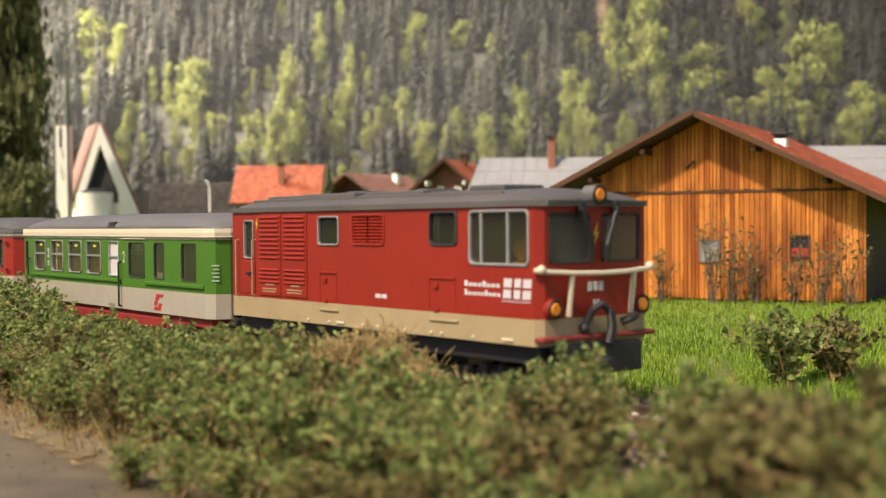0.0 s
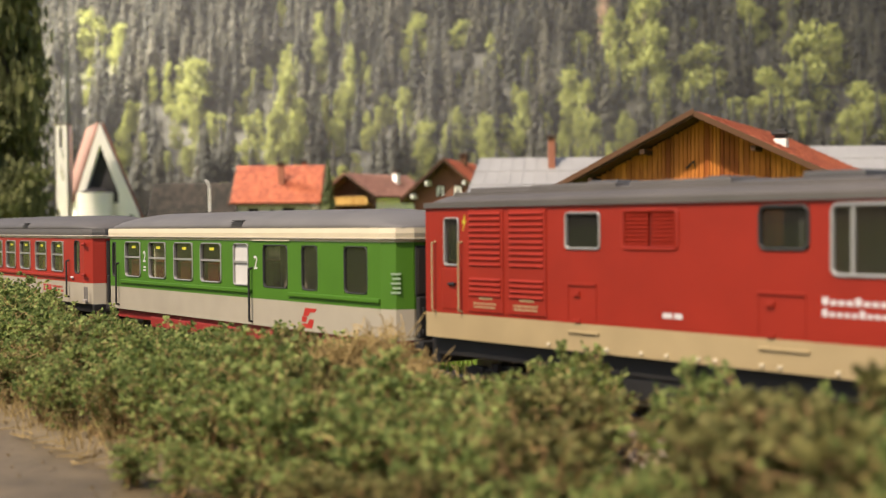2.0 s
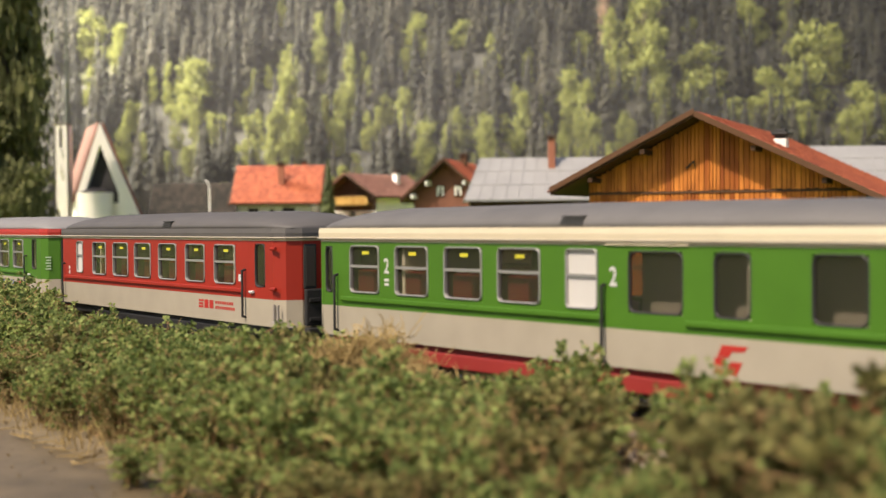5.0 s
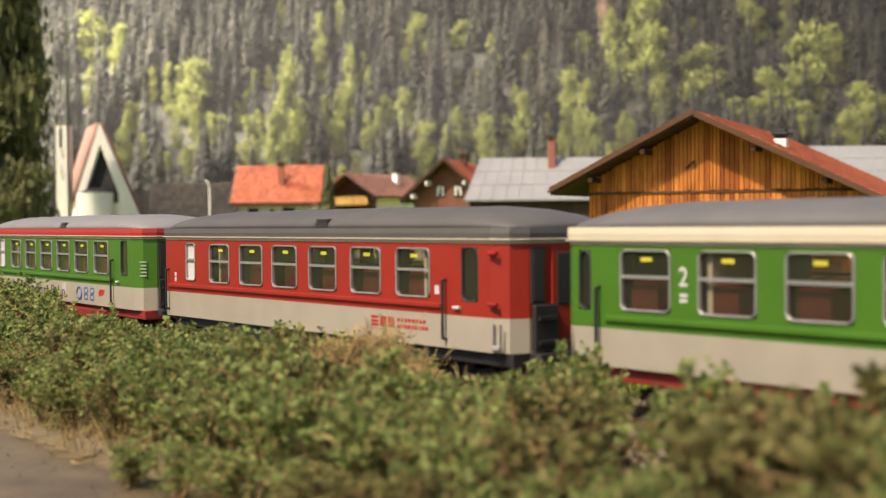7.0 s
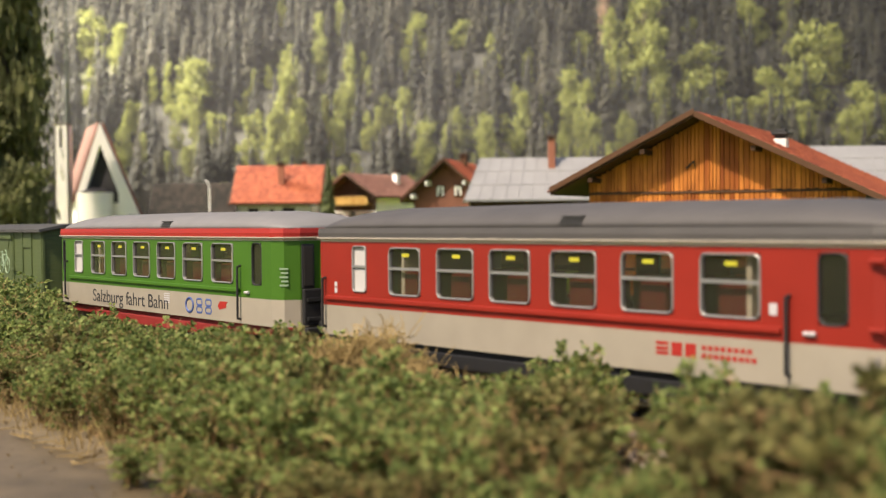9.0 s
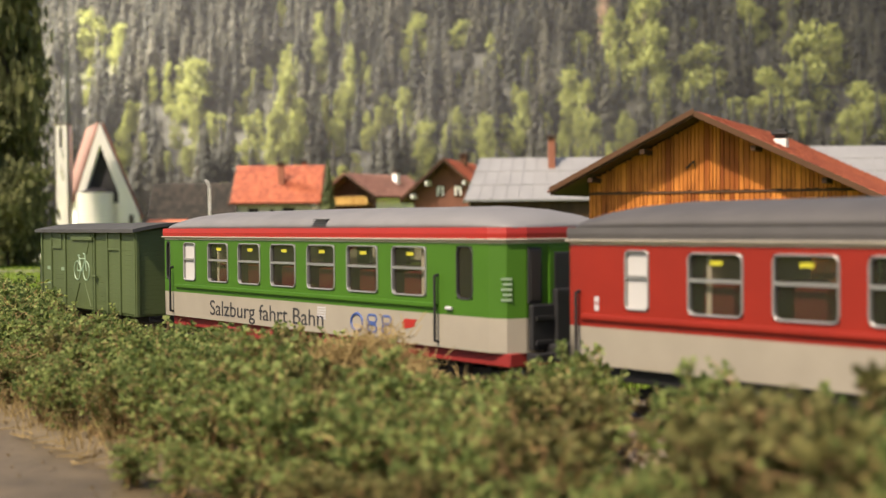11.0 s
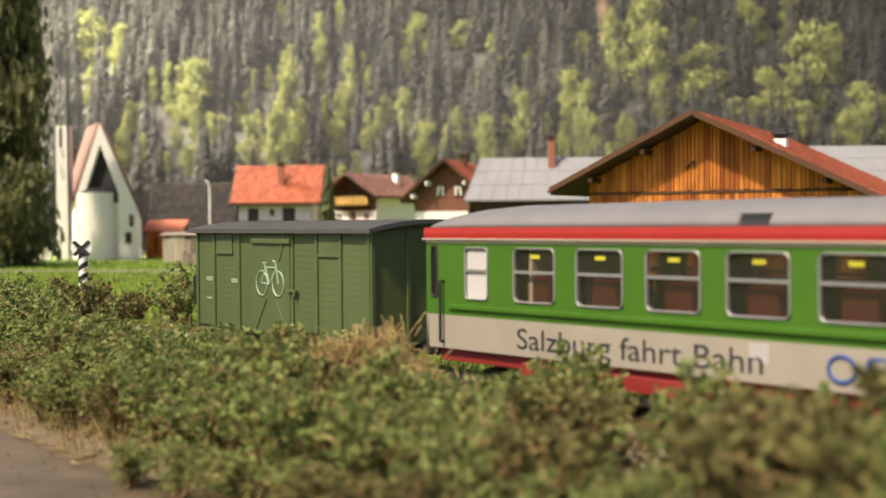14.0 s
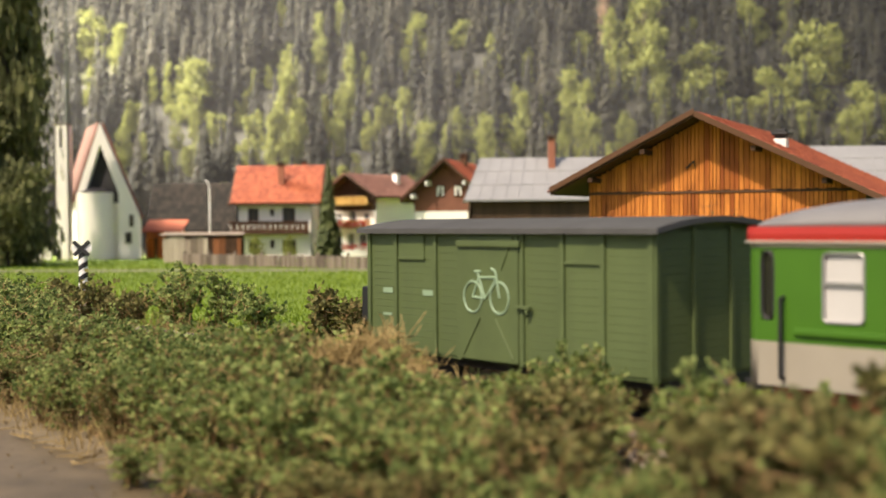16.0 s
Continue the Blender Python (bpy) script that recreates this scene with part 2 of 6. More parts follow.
def wall(bm, p0, p1, z0, z1, holes=(), thick=0.8, bands=()):
    """Upright wall from p0 to p1 (seen with p0 at the left) with openings (u0, u1, z0, z1) and colour bands (z limit, material)."""
    p0, p1 = Vector((*p0, 0)), Vector((*p1, 0))
    d = p1 - p0
    ln = d.length
    d.normalize()
    back = Vector((-d.y, d.x, 0)) * thick
    us = sorted({0.0, ln, *[h[0] for h in holes], *[h[1] for h in holes]})
    zs = sorted({z0, z1, *[h[2] for h in holes], *[h[3] for h in holes], *[b[0] for b in bands if z0 < b[0] < z1]})
    us = [u for u in us if -1e-6 <= u <= ln + 1e-6]
    zs = [z for z in zs if z0 - 1e-6 <= z <= z1 + 1e-6]
    grid = {}

    def vert(i, j, s):
        if (i, j, s) not in grid:
            grid[i, j, s] = bm.verts.new(p0 + d * us[i] + Vector((0, 0, zs[j])) + back * s)
        return grid[i, j, s]

    def solid(i, j):
        if not (0 <= i < len(us) - 1 and 0 <= j < len(zs) - 1):
            return False
        u, z = (us[i] + us[i + 1]) / 2, (zs[j] + zs[j + 1]) / 2
        return not any(h[0] < u < h[1] and h[2] < z < h[3] for h in holes)

    for i in range(len(us) - 1):
        for j in range(len(zs) - 1):
            if not solid(i, j):
                continue
            z = (zs[j] + zs[j + 1]) / 2
            mi = 0
            for lim, k in bands:
                if z > lim:
                    mi = k
            q = [(i, j), (i + 1, j), (i + 1, j + 1), (i, j + 1)]
            fs = [bm.faces.new([vert(*c, 0) for c in q]), bm.faces.new([vert(*c, 1) for c in q[::-1]])]
            for (a, b), nb in zip(((q[0], q[1]), (q[1], q[2]), (q[2], q[3]), (q[3], q[0])), ((i, j - 1), (i + 1, j), (i, j + 1), (i - 1, j))):
                if not solid(*nb):
                    fs.append(bm.faces.new((vert(*b, 0), vert(*a, 0), vert(*a, 1), vert(*b, 1))))
            for f in fs:
                f.material_index = mi
    return bm


def loft(bm, rows, close=False, caps=True):
    vs = [[bm.verts.new(p) for p in r] for r in rows]
    k = len(rows[0])
    for a, b in zip(vs, vs[1:]):
        for j in range(k if close else k - 1):
            bm.faces.new((a[j], a[(j + 1) % k], b[(j + 1) % k], b[j]))
    if caps and close:
        bm.faces.new(vs[0][::-1])
        bm.faces.new(vs[-1])
    return bm


def roof_shell(bm, stations, n=14, flat=2.4):
    """Arched roof: stations of (x, half width, eave height, crown height)."""
    rows = []
    for x, hw, ze, zt in stations:
        r = []
        for i in range(n + 1):
            a = math.pi * i / n
            c, s = math.cos(a), math.sin(a)
            r.append((x, -hw * math.copysign(abs(c) ** (2 / flat), c), ze + (zt - ze) * abs(s) ** (2 / flat)))
        rows.append(r)
    loft(bm, rows, close=True)
    bmesh.ops.recalc_face_normals(bm, faces=bm.faces)
    return bm


def letters(name, text, size, mat, parent, x, y, z, width=None, bold=0.0, label=""):
    """Writing that faces the near side (-y), as a thin mesh: lower left corner at x, z."""
    cu = bpy.data.curves.new(name, "FONT")
    cu.body, cu.size, cu.extrude, cu.offset = text, size, 0.02, bold
    tmp = bpy.data.objects.new(name, cu)
    scene.collection.objects.link(tmp)
    bpy.context.view_layer.update()
    me = bpy.data.meshes.new_from_object(tmp.evaluated_get(bpy.context.evaluated_depsgraph_get()))
    scene.collection.objects.unlink(tmp)
    bpy.data.objects.remove(tmp)
    xs = [v.co.x for v in me.vertices]
    k = width / (max(xs) - min(xs)) if width else 1.0
    x0 = min(xs)
    for v in me.vertices:
        v.co = Vector(((x + (v.co.x - x0) * k), y - v.co.z, z + v.co.y)) * U
    me.materials.append(mat)
    ob = new(name, me)
    ob.parent = parent
    if label:
        ob["label"] = label
    return ob


# ---- the line of the track ----
HEAD, BEND, HALF = radians(-51.267), 0.00021683, 13.4


def on_track(s, side=HALF, z=RAIL_Z):
    """Place and heading at s millimetres along the line; side is measured away from the near flank of the train."""
    a = HEAD + BEND * s
    x = (math.sin(a) - math.sin(HEAD)) / BEND
    y = 225.0 - (math.cos(a) - math.cos(HEAD)) / BEND
    return at(x - side * math.sin(a), y + side * math.cos(a), z, math.degrees(a))


def travel(t):
    u = (t - 8) / 8
    return 292.05 * u + 0.294 * u ** 2 - 0.396 * u ** 3 - 0.331 * u ** 4


# ---- train ----
VEHICLES = []
WHEELSETS = []


def wheelset(parent, x, r, z):
    """Axle with two flanged wheels, turning about its own axle."""
    bm = bm_new()
    for s in (-1, 1):
        rod(bm, (0, s * 3.9, 0), (0, s * 5.4, 0), r, n=20)
        rod(bm, (0, s * 3.5, 0), (0, s * 4.0, 0), r + 0.6, n=20)
        for k in range(5):
            a = k * 2 * math.pi / 5
            rod(bm, (0.6 * r * math.cos(a), s * 5.3, 0.6 * r * math.sin(a)), (0.6 * r * math.cos(a), s * 5.55, 0.6 * r * math.sin(a)), 0.5, n=6)
    rod(bm, (0, -6, 0), (0, 6, 0), 0.7, n=8)
    ob = part("wheelset", bm, STEEL, parent, "dark steel wheelset")
    WHEELSETS.append((ob, x, z, r))
    ob.location = (x * U, 0, z * U)
    return ob


def bogie(parent, x):
    bm = bm_new()
    for s in (-1, 1):
        box(bm, x - 11, x + 11, s * 7.6 - 0.7, s * 7.6 + 0.7, 3.4, 5.2, 0.25)
        for dx in (-7.5, 7.5):
            box(bm, x + dx - 1.8, x + dx + 1.8, s * 8.0 - 0.8, s * 8.0 + 0.8, 2.6, 5.6, 0.3)
        rod(bm, (x - 2.2, s * 8.2, 3.2), (x - 2.2, s * 8.2, 6.4), 1.1)
        rod(bm, (x + 2.2, s * 8.2, 3.2), (x + 2.2, s * 8.2, 6.4), 1.1)
    box(bm, x - 2.5, x + 2.5, -8, 8, 4.0, 6.0, 0.3)
    part("bogie", bm, BLACK, parent, "black bogie frame")
    for dx in (-7.5, 7.5):
        wheelset(parent, x + dx, 3.9, 3.9)


def window(parent, x0, x1, z0, z1, y=-HALF, frame_mat=None, pane=None, split=0.44, r=0.9, wide=0.32, sticker=False, proud=0.3, side=1, name="window", label=""):
    """One window: frame with rounded corners, pane, cross bar and its notice, on the flank at y."""
    w, h, cx, cz = x1 - x0, z1 - z0, (x0 + x1) / 2, (z0 + z1) / 2
    bm = bm_new()
    ring(bm, w - 0.5, h - 0.5, r, wide, -proud, 0.55)
    if split:
        zz = h / 2 - split * h
        box(bm, -w / 2 + 0.2, w / 2 - 0.2, -0.12, 0.3, zz - 0.25, zz + 0.25)
    bmesh.ops.recalc_face_normals(bm, faces=bm.faces)
    fr = part(name, bm, frame_mat or SILVER, parent, label)
    fr.location = (cx * U, y * U, cz * U)
    if side < 0:
        fr.rotation_euler = (0, 0, math.pi)
    bm = bm_new()
    plate(bm, rounded(w - 0.3, h - 0.3, r), 0.30, 0.42)
    bmesh.ops.recalc_face_normals(bm, faces=bm.faces)
    p = part("pane", bm, pane or PANE, fr)
    p.visible_shadow = (pane is not None and pane is not PANE and pane is not PANED)
    if sticker:
        bm = bm_new()
        box(bm, -1.1, 1.1, 0.22, 0.30, h / 2 - 1.75, h / 2 - 1.1)
        part("sticker", bm, YELLOW, fr, "yellow window sticker")
    return fr


def handrail(parent, x, z0, z1, mat=BLACK, y=-HALF, name="handrail", r=0.28):
    bm = bm_new()
    tube(bm, [(x, y + 0.2, z0), (x, y - 0.9, z0 + 0.3), (x, y - 0.9, z1 - 0.3), (x, y + 0.2, z1)], r)
    return part(name, bm, mat, parent)


def seats(parent, xs, z=12.0):
    for x in xs:
        for y0, y1 in ((-12.2, -3.0), (3.0, 12.2)):
            bm = bm_new()
            box(bm, x - 3.0, x + 2.4, y0, y1, z, z + 10.4, 0.6)
            box(bm, x + 2.4, x + 5.4, y0, y1, z + 3.2, z + 5.4, 0.4)
            part("seat", bm, SEAT, parent, "dark red upholstered seat")


def plain_print(parent, name, mat, bars, y=-HALF, label=""):
    """Unreadable or withheld writing: plain bars (x0, x1, z0, z1) on the flank."""
    bm = bm_new()
    for x0, x1, z0, z1 in bars:
        box(bm, x0, x1, y - 0.06, y + 0.05, z0, z1)
    return part(name, bm, mat, parent, label)


def corner_arcs(fx, rx, cf, cr, grow=0.0):
    """Body corners, bevelled at the front and rounded at the rear, each run so that its outside lies on the wall's front."""
    out = []
    for cx, cy, a0, r, n in ((fx, cf - HALF, -90, cf + grow, 2), (fx, HALF - cf, 0, cf + grow, 2), (-rx, HALF - cr, 90, cr + grow, 6), (-rx, cr - HALF, 180, cr + grow, 6)):
        out.append([(cx + r * math.cos(radians(a0 + 90 * i / n)), cy + r * math.sin(radians(a0 + 90 * i / n))) for i in range(n + 1)])
    return out


def coach(center, upper, label, stripe_mats, roof_mat, windows, blinds, doors, solebar, ribs, nose=68.2, front_chamfer=4.6, rear_chamfer=2.3, lower=None):
    """Four-axle coach of the narrow-gauge train, seen on its near flank; x runs along the travel."""
    c = thing("railway_coach", label, "coach", on_track(center), "coaches of the train")
    VEHICLES.append((c, center))
    hl, fx = 68.2, nose - front_chamfer
    rx = hl - rear_chamfer
    ye, yr = HALF - front_chamfer, HALF - rear_chamfer
    hs = [(x0 + rx, x1 + rx, z0, z1) for x0, x1, z0, z1 in windows + blinds + doors]
    bands = [(15.0, 1), (27.9, 2)]
    mats = [lower or IVORY, upper, STRIPE]
    for nm, p0, p1, holes in (("side_wall", (-rx, -HALF), (fx, -HALF), hs),
                              ("side_wall", (fx, HALF), (-rx, HALF), [(fx + rx - h[1], fx + rx - h[0], h[2], h[3]) for h in hs]),
                              ("end_wall", (nose, -ye), (nose, ye), [(ye - 3.4, ye + 3.4, 10.5, 27.0)]),
                              ("end_wall", (-hl, yr), (-hl, -yr), [(yr - 3.4, yr + 3.4, 10.5, 27.0)])):
        bm = bm_new()
        wall(bm, p0, p1, 9.0, 28.6, holes, 0.8, bands)
        part(nm, bm, mats, c)
    for arc in corner_arcs(fx, rx, front_chamfer, rear_chamfer):
        bm = bm_new()
        inner = [(x * 0.988, y * 0.94) for x, y in arc][::-1]
        loft(bm, [[(x, y, z) for x, y in arc + inner] for z in (9.0, 15.0, 27.9, 28.6)], close=True)
        bmesh.ops.recalc_face_normals(bm, faces=bm.faces)
        for f in bm.faces:
            z = f.calc_center_median().z
            f.material_index = 0 if z < 15 else 1 if z < 27.9 else 2
            f.smooth = abs(f.normal.z) < 0.5 and arc[0][0] < 0
        part("corner_panel", bm, mats, c)
    for s, e in ((-1, hl), (1, nose)):
        bm = bm_new()
        box(bm, s * e - 0.35, s * e + 0.35, -3.6, 3.6, 9.6, 27.4, 0.15)
        d = part("end_door", bm, upper, c, "gangway door with a dark pane")
        bm = bm_new()
        box(bm, s * e - 0.5, s * e + 0.5, -2.6, 2.6, 17.0, 26.4, 0.4)
        part("door_pane", bm, GASKET, d)
        for yy in (-6.9, 6.9):
            bm = bm_new()
            box(bm, s * e - 0.3, s * e + 0.3, yy - 1.6, yy + 1.6, 17.4, 27.2, 0.25)
            w = part("end_window", bm, GASKET, c, "narrow dark end window")
            bm = bm_new()
            box(bm, s * e - 0.4, s * e + 0.4, yy - 1.15, yy + 1.15, 18.0, 26.6, 0.1)
            part("pane", bm, DARKPANE, w)
        bm = bm_new()
        box(bm, s * (e + 1.6) - 1.5, s * (e + 1.6) + 1.5, -9.0, 9.0, 7.4, 9.0, 0.3)
        rod(bm, (s * (e + 1.0), 0, 6.2), (s * (e + 4.4), 0, 6.2), 1.0)
        part("gangway_platform", bm, BLACK, c, "black gangway plate and coupling")
        for yy in (-6.0, 6.0):
            bm = bm_new()
            box(bm, s * (e + 0.9) - 0.6, s * (e + 0.9) + 0.6, yy - 2.7, yy + 2.7, 9.4, 17.4, 0.4)
            box(bm, s * (e + 1.6) - 0.3, s * (e + 1.6) + 0.3, yy - 2.0, yy + 2.0, 10.4, 11.2, 0.1)
            box(bm, s * (e + 1.6) - 0.3, s * (e + 1.6) + 0.3, yy - 2.0, yy + 2.0, 14.6, 15.4, 0.1)
            part("folding_plate", bm, BLACK, c, "black folding gangway plate")
    if upper is GREEN:
        bm = bm_new()
        for i in range(5):
            box(bm, -1.0 + 0.3 * (i % 2), 0.9, -0.08, 0.1, 18.0 + i * 0.9, 18.4 + i * 0.9)
        o = part("lettering", bm, PALE, c, "small pale lettering bars on the corner")
        o.location = ((fx + front_chamfer * 0.707) * U, (-ye - front_chamfer * 0.707) * U, 0)
        o.rotation_euler = (0, 0, math.pi / 4)
    bm = bm_new()
    box(bm, -rx, fx, -HALF + 0.8, HALF - 0.8, 10.4, 11.6)
    part("floor_panel", bm, FLOORM, c)
    bm = bm_new()
    box(bm, -rx, fx, -HALF + 0.9, HALF - 0.9, 27.6, 28.3)
    part("ceiling_panel", bm, INSIDE, c)
    # cantrail strip, gutter and roof
    outline = [p for arc in corner_arcs(fx, rx, front_chamfer, rear_chamfer, 0.2) for p in arc]
    for nm, z0, z1, m, out in (("cantrail", 28.6, 30.65, stripe_mats[0], 0.1), ("gutter", 28.35, 28.75, stripe_mats[1], 0.35)):
        bm = bm_new()
        rows = []
        for z, g in ((z0, 0), (z0 + (z1 - z0) * 0.5, 0.12), (z1, 0.0)):
            rows.append([(x * (1 + (out + g) / hl), y * (1 + (out + g) / HALF), z) for x, y in outline])
        loft(bm, rows, close=True)
        bmesh.ops.recalc_face_normals(bm, faces=bm.faces)
        part(nm, bm, m, c)
    bm = bm_new()
    st = [(-hl - 0.05, HALF - 4.2, 30.6, 31.0), (-hl + 0.5, HALF - 2.4, 30.6, 31.5), (-hl + 1.4, HALF - 1.2, 30.6, 32.1), (-hl + 3.0, HALF - 0.5, 30.6, 32.7), (-hl + 5.5, HALF - 0.12, 30.6, 33.4),
          (-hl + 10, HALF - 0.1, 30.6, 34.1), (-hl + 18, HALF - 0.1, 30.6, 34.6), (0, HALF - 0.1, 30.6, 34.8)]
    st = st + [(-x * nose / hl, hw, ze, zt) for x, hw, ze, zt in st[-2::-1]]
    roof_shell(bm, st, 16, 2.2)
    part("roof", bm, roof_mat, c, smooth=True)
    bm = bm_new()
    for i in range(4):
        box(bm, 3.2, 8.2, -HALF - 0.05 + i * 0.14, -HALF + 0.9 + i * 0.16, 31.1 + i * 0.42, 31.28 + i * 0.42)
    part("roof_vent", bm, ROOFD, c, "slatted roof vent")
    for x0, x1 in ribs:
        bm = bm_new()
        box(bm, x0, x1, -HALF - 0.55, -HALF + 0.2, 16.1, 17.0, 0.22)
        part("belt_rib", bm, upper, c)
    bm = bm_new()
    box(bm, -hl + 4, hl - 4, -HALF + 1.2, HALF - 1.2, 6.6, 9.0, 0.3)
    box(bm, -hl + 26, hl - 30, -HALF + 0.6, -HALF + 3, 5.2, 7.8, 0.3)
    part("solebar", bm, solebar, c)
    bm = bm_new()
    box(bm, -18, 4, -9, 9, 3.6, 6.7, 0.4)
    rod(bm, (10, -5, 5), (24, -5, 5), 1.6, n=12)
    part("underfloor_equipment", bm, BLACK, c)
    for x0, x1, z0, z1 in windows:
        window(c, x0, x1, z0, z1, sticker=True)
    for x0, x1, z0, z1 in windows + blinds + doors:
        window(c, x0, x1, z0, z1, y=HALF, side=-1)
    for x0, x1, z0, z1 in blinds:
        window(c, x0, x1, z0, z1, pane=BLIND, r=0.6, label="window closed with a white blind")
    for x0, x1, z0, z1 in doors:
        window(c, x0, x1, z0, z1, frame_mat=GASKET, split=0, r=1.1, wide=0.35, proud=0.1, label="dark rubber-framed door window")
    for s in (-1, 1):
        bogie(c, s * 46)
    for x in (-40, 40):
        bm = bm_new()
        box(bm, x - 0.4, x + 0.4, -HALF + 1, HALF - 1, 11.6, 27.6)
        part("partition", bm, INSIDE, c)
    return c


def small_handle(parent, x, z, mat=WHITE):
    bm = bm_new()
    rod(bm, (x - 0.9, -HALF - 0.4, z), (x + 0.9, -HALF - 0.4, z), 0.3)
    rod(bm, (x, -HALF, z), (x, -HALF - 0.5, z), 0.35)
    part("door_handle", bm, mat, parent)


def build_train():
    # --- red diesel locomotive ---
    lo = thing("diesel_locomotive", "red diesel locomotive with cream lower band and grey roof", "locomotive", on_track(265.0))
    VEHICLES.append((lo, 265.0))
    k = -265.0
    hx, cx, ye = 52.1, 50.9, HALF - 1.4
    wins = [(250.3 + k, 257.9 + k, 27.2, 33.0), (287.9 + k, 295.9 + k, 27.5, 33.5), (299.4 + k, 314.7 + k, 24.3, 33.5)]
    door = (219.5 + k, 223.6 + k, 23.9, 32.4)
    lv = (262.6 + k, 273.6 + k, 27.4, 33.2)
    holes = [(a + cx, b + cx, c, d) for a, b, c, d in wins + [door, lv]]
    bands = [(15.3, 1)]
    for nm, p0, p1, hh in (("side_wall", (-cx, -HALF), (cx, -HALF), holes),
                           ("side_wall", (cx, HALF), (-cx, HALF), [(2 * cx - h[1], 2 * cx - h[0], h[2], h[3]) for h in holes]),
                           ("corner_panel", (cx, -HALF), (hx, -ye), []), ("corner_panel", (hx, ye), (cx, HALF), []),
                           ("corner_panel", (-hx, -ye), (-cx, -HALF), []), ("corner_panel", (-cx, HALF), (-hx, ye), []),
                           ("end_wall", (hx, -ye), (hx, ye), [(1.0, 10.6, 24.6, 33.0), (2 * ye - 10.6, 2 * ye - 1.0, 24.6, 33.0)]),
                           ("end_wall", (-hx, ye), (-hx, -ye), [(1.0, 10.6, 24.6, 33.0), (2 * ye - 10.6, 2 * ye - 1.0, 24.6, 33.0)])):
        bm = bm_new()
        wall(bm, p0, p1, 10.8, 34.9, hh, 0.9, bands)
        part(nm, bm, [CREAM, RED], lo)
    # front windows
    for s in (-1, 1):
        for yy in (-1, 1):
            bm = bm_new()
            ring(bm, 9.0, 7.8, 0.8, 0.4, -0.2, 0.6)
            bmesh.ops.recalc_face_normals(bm, faces=bm.faces)
            w = part("windscreen", bm, GASKET, lo, "dark-framed windscreen")
            w.location = (s * hx * U, yy * (ye - 5.8) * U, 28.8 * U)
            w.rotation_euler = (0, 0, s * math.pi / 2)
            bm = bm_new()
            plate(bm, rounded(9.3, 8.1, 0.8), 0.3, 0.4)
            p = part("pane", bm, SCREEN, w)
            p.visible_shadow = False
            if s > 0:
                bm = bm_new()
                tube(bm, [(hx + 0.3, yy * 4.6, 35.2), (hx + 1.0, yy * 4.2, 33.6), (hx + 0.9, yy * 1.9, 27.4), (hx + 0.7, yy * 1.8, 25.2)], 0.55)
                rod(bm, (hx + 0.7, yy * 1.8, 24.6), (hx + 0.7, yy * 2.6, 31.5), 0.4)
                box(bm, hx + 0.2, hx + 1.3, yy * 4.2 - 0.8, yy * 4.2 + 0.8, 33.2, 35.0, 0.3)
                part("windscreen_wiper", bm, BLACK, lo, "black windscreen wiper")
    window(lo, *wins[0], split=0, r=0.5, wide=0.38, pane=PANED)
    window(lo, *wins[1], split=0, r=0.9, wide=0.4, frame_mat=GASKET, pane=PANED, label="dark rubber-framed window")
    cab = window(lo, *wins[2], split=0, r=0.7, wide=0.5, label="silver-framed sliding cab window")
    bm = bm_new()
    for dx in (-4.6, 2.4):
        box(bm, dx - 0.3, dx + 0.3, -0.1, 0.35, -4.3, 4.3)
    part("window_bar", bm, SILVER, cab)
    for w0 in wins:
        window(lo, *w0, y=HALF, side=-1, split=0)
    bm = bm_new()
    box(bm, door[0] - 0.7, door[1] + 0.7, -HALF - 0.12, -HALF + 0.5, 16.0, 23.4, 0.2)
    dr = part("cab_door", bm, RED, lo, "narrow red door with pane")
    window(lo, *door, split=0, r=0.4, wide=0.35, frame_mat=SILVER, name="door_window")
    small_handle(lo, 222.0 + k, 20.6, BLACK)
    for x, z0, z1 in ((217.0 + k, 15.4, 28.2), (224.4 + k, 15.6, 28.2)):
        handrail(lo, x, z0, z1, CREAM, r=0.17)
    # louvred doors
    for a, b in ((226.2, 235.4), (236.6, 245.9)):
        bm = bm_new()
        box(bm, a + k, b + k, -HALF - 0.25, -HALF + 0.3, 15.9, 33.7, 0.15)
        pn = part("louvre_door", bm, RED, lo, "tall red louvred engine door")
        zz = [33.0 - 0.98 * i for i in range(10)] + [21.6 - 0.9 * i for i in range(4)]
        slat = None
        for z in zz:
            if slat is None:
                bm = bm_new()
                box(bm, a + k + 0.6, b + k - 0.6, -0.24, 0.24, -0.2, 0.2, 0, pose(0, 0, 0, 50))
                slat = part("slat", bm, RED, pn)
                slat.location = (0, (-HALF - 0.27) * U, z * U)
            else:
                again(slat, 0, -HALF - 0.27, z, pn)
        plain_print(pn, "lettering", CREAM, [(a + k + 3, a + k + 6.5, 18.2, 18.45), (a + k + 1.5, a + k + 7.5, 17.3, 17.55), (a + k + 1.5, a + k + 7.2, 16.7, 16.95)], -HALF - 0.26)
    # small louvred opening
    bm = bm_new()
    ring(bm, 10.2, 5.2, 0.5, 0.55, -0.3, 0.6)
    bmesh.ops.recalc_face_normals(bm, faces=bm.faces)
    fr = part("louvre_frame", bm, RED, lo, "red louvred grille")
    fr.location = ((lv[0] + lv[1]) / 2 * U, -HALF * U, (lv[2] + lv[3]) / 2 * U)
    bm = bm_new()
    box(bm, -5.3, 5.3, 0.5, 0.7, -2.8, 2.8)
    part("backing", bm, SEAT, fr)
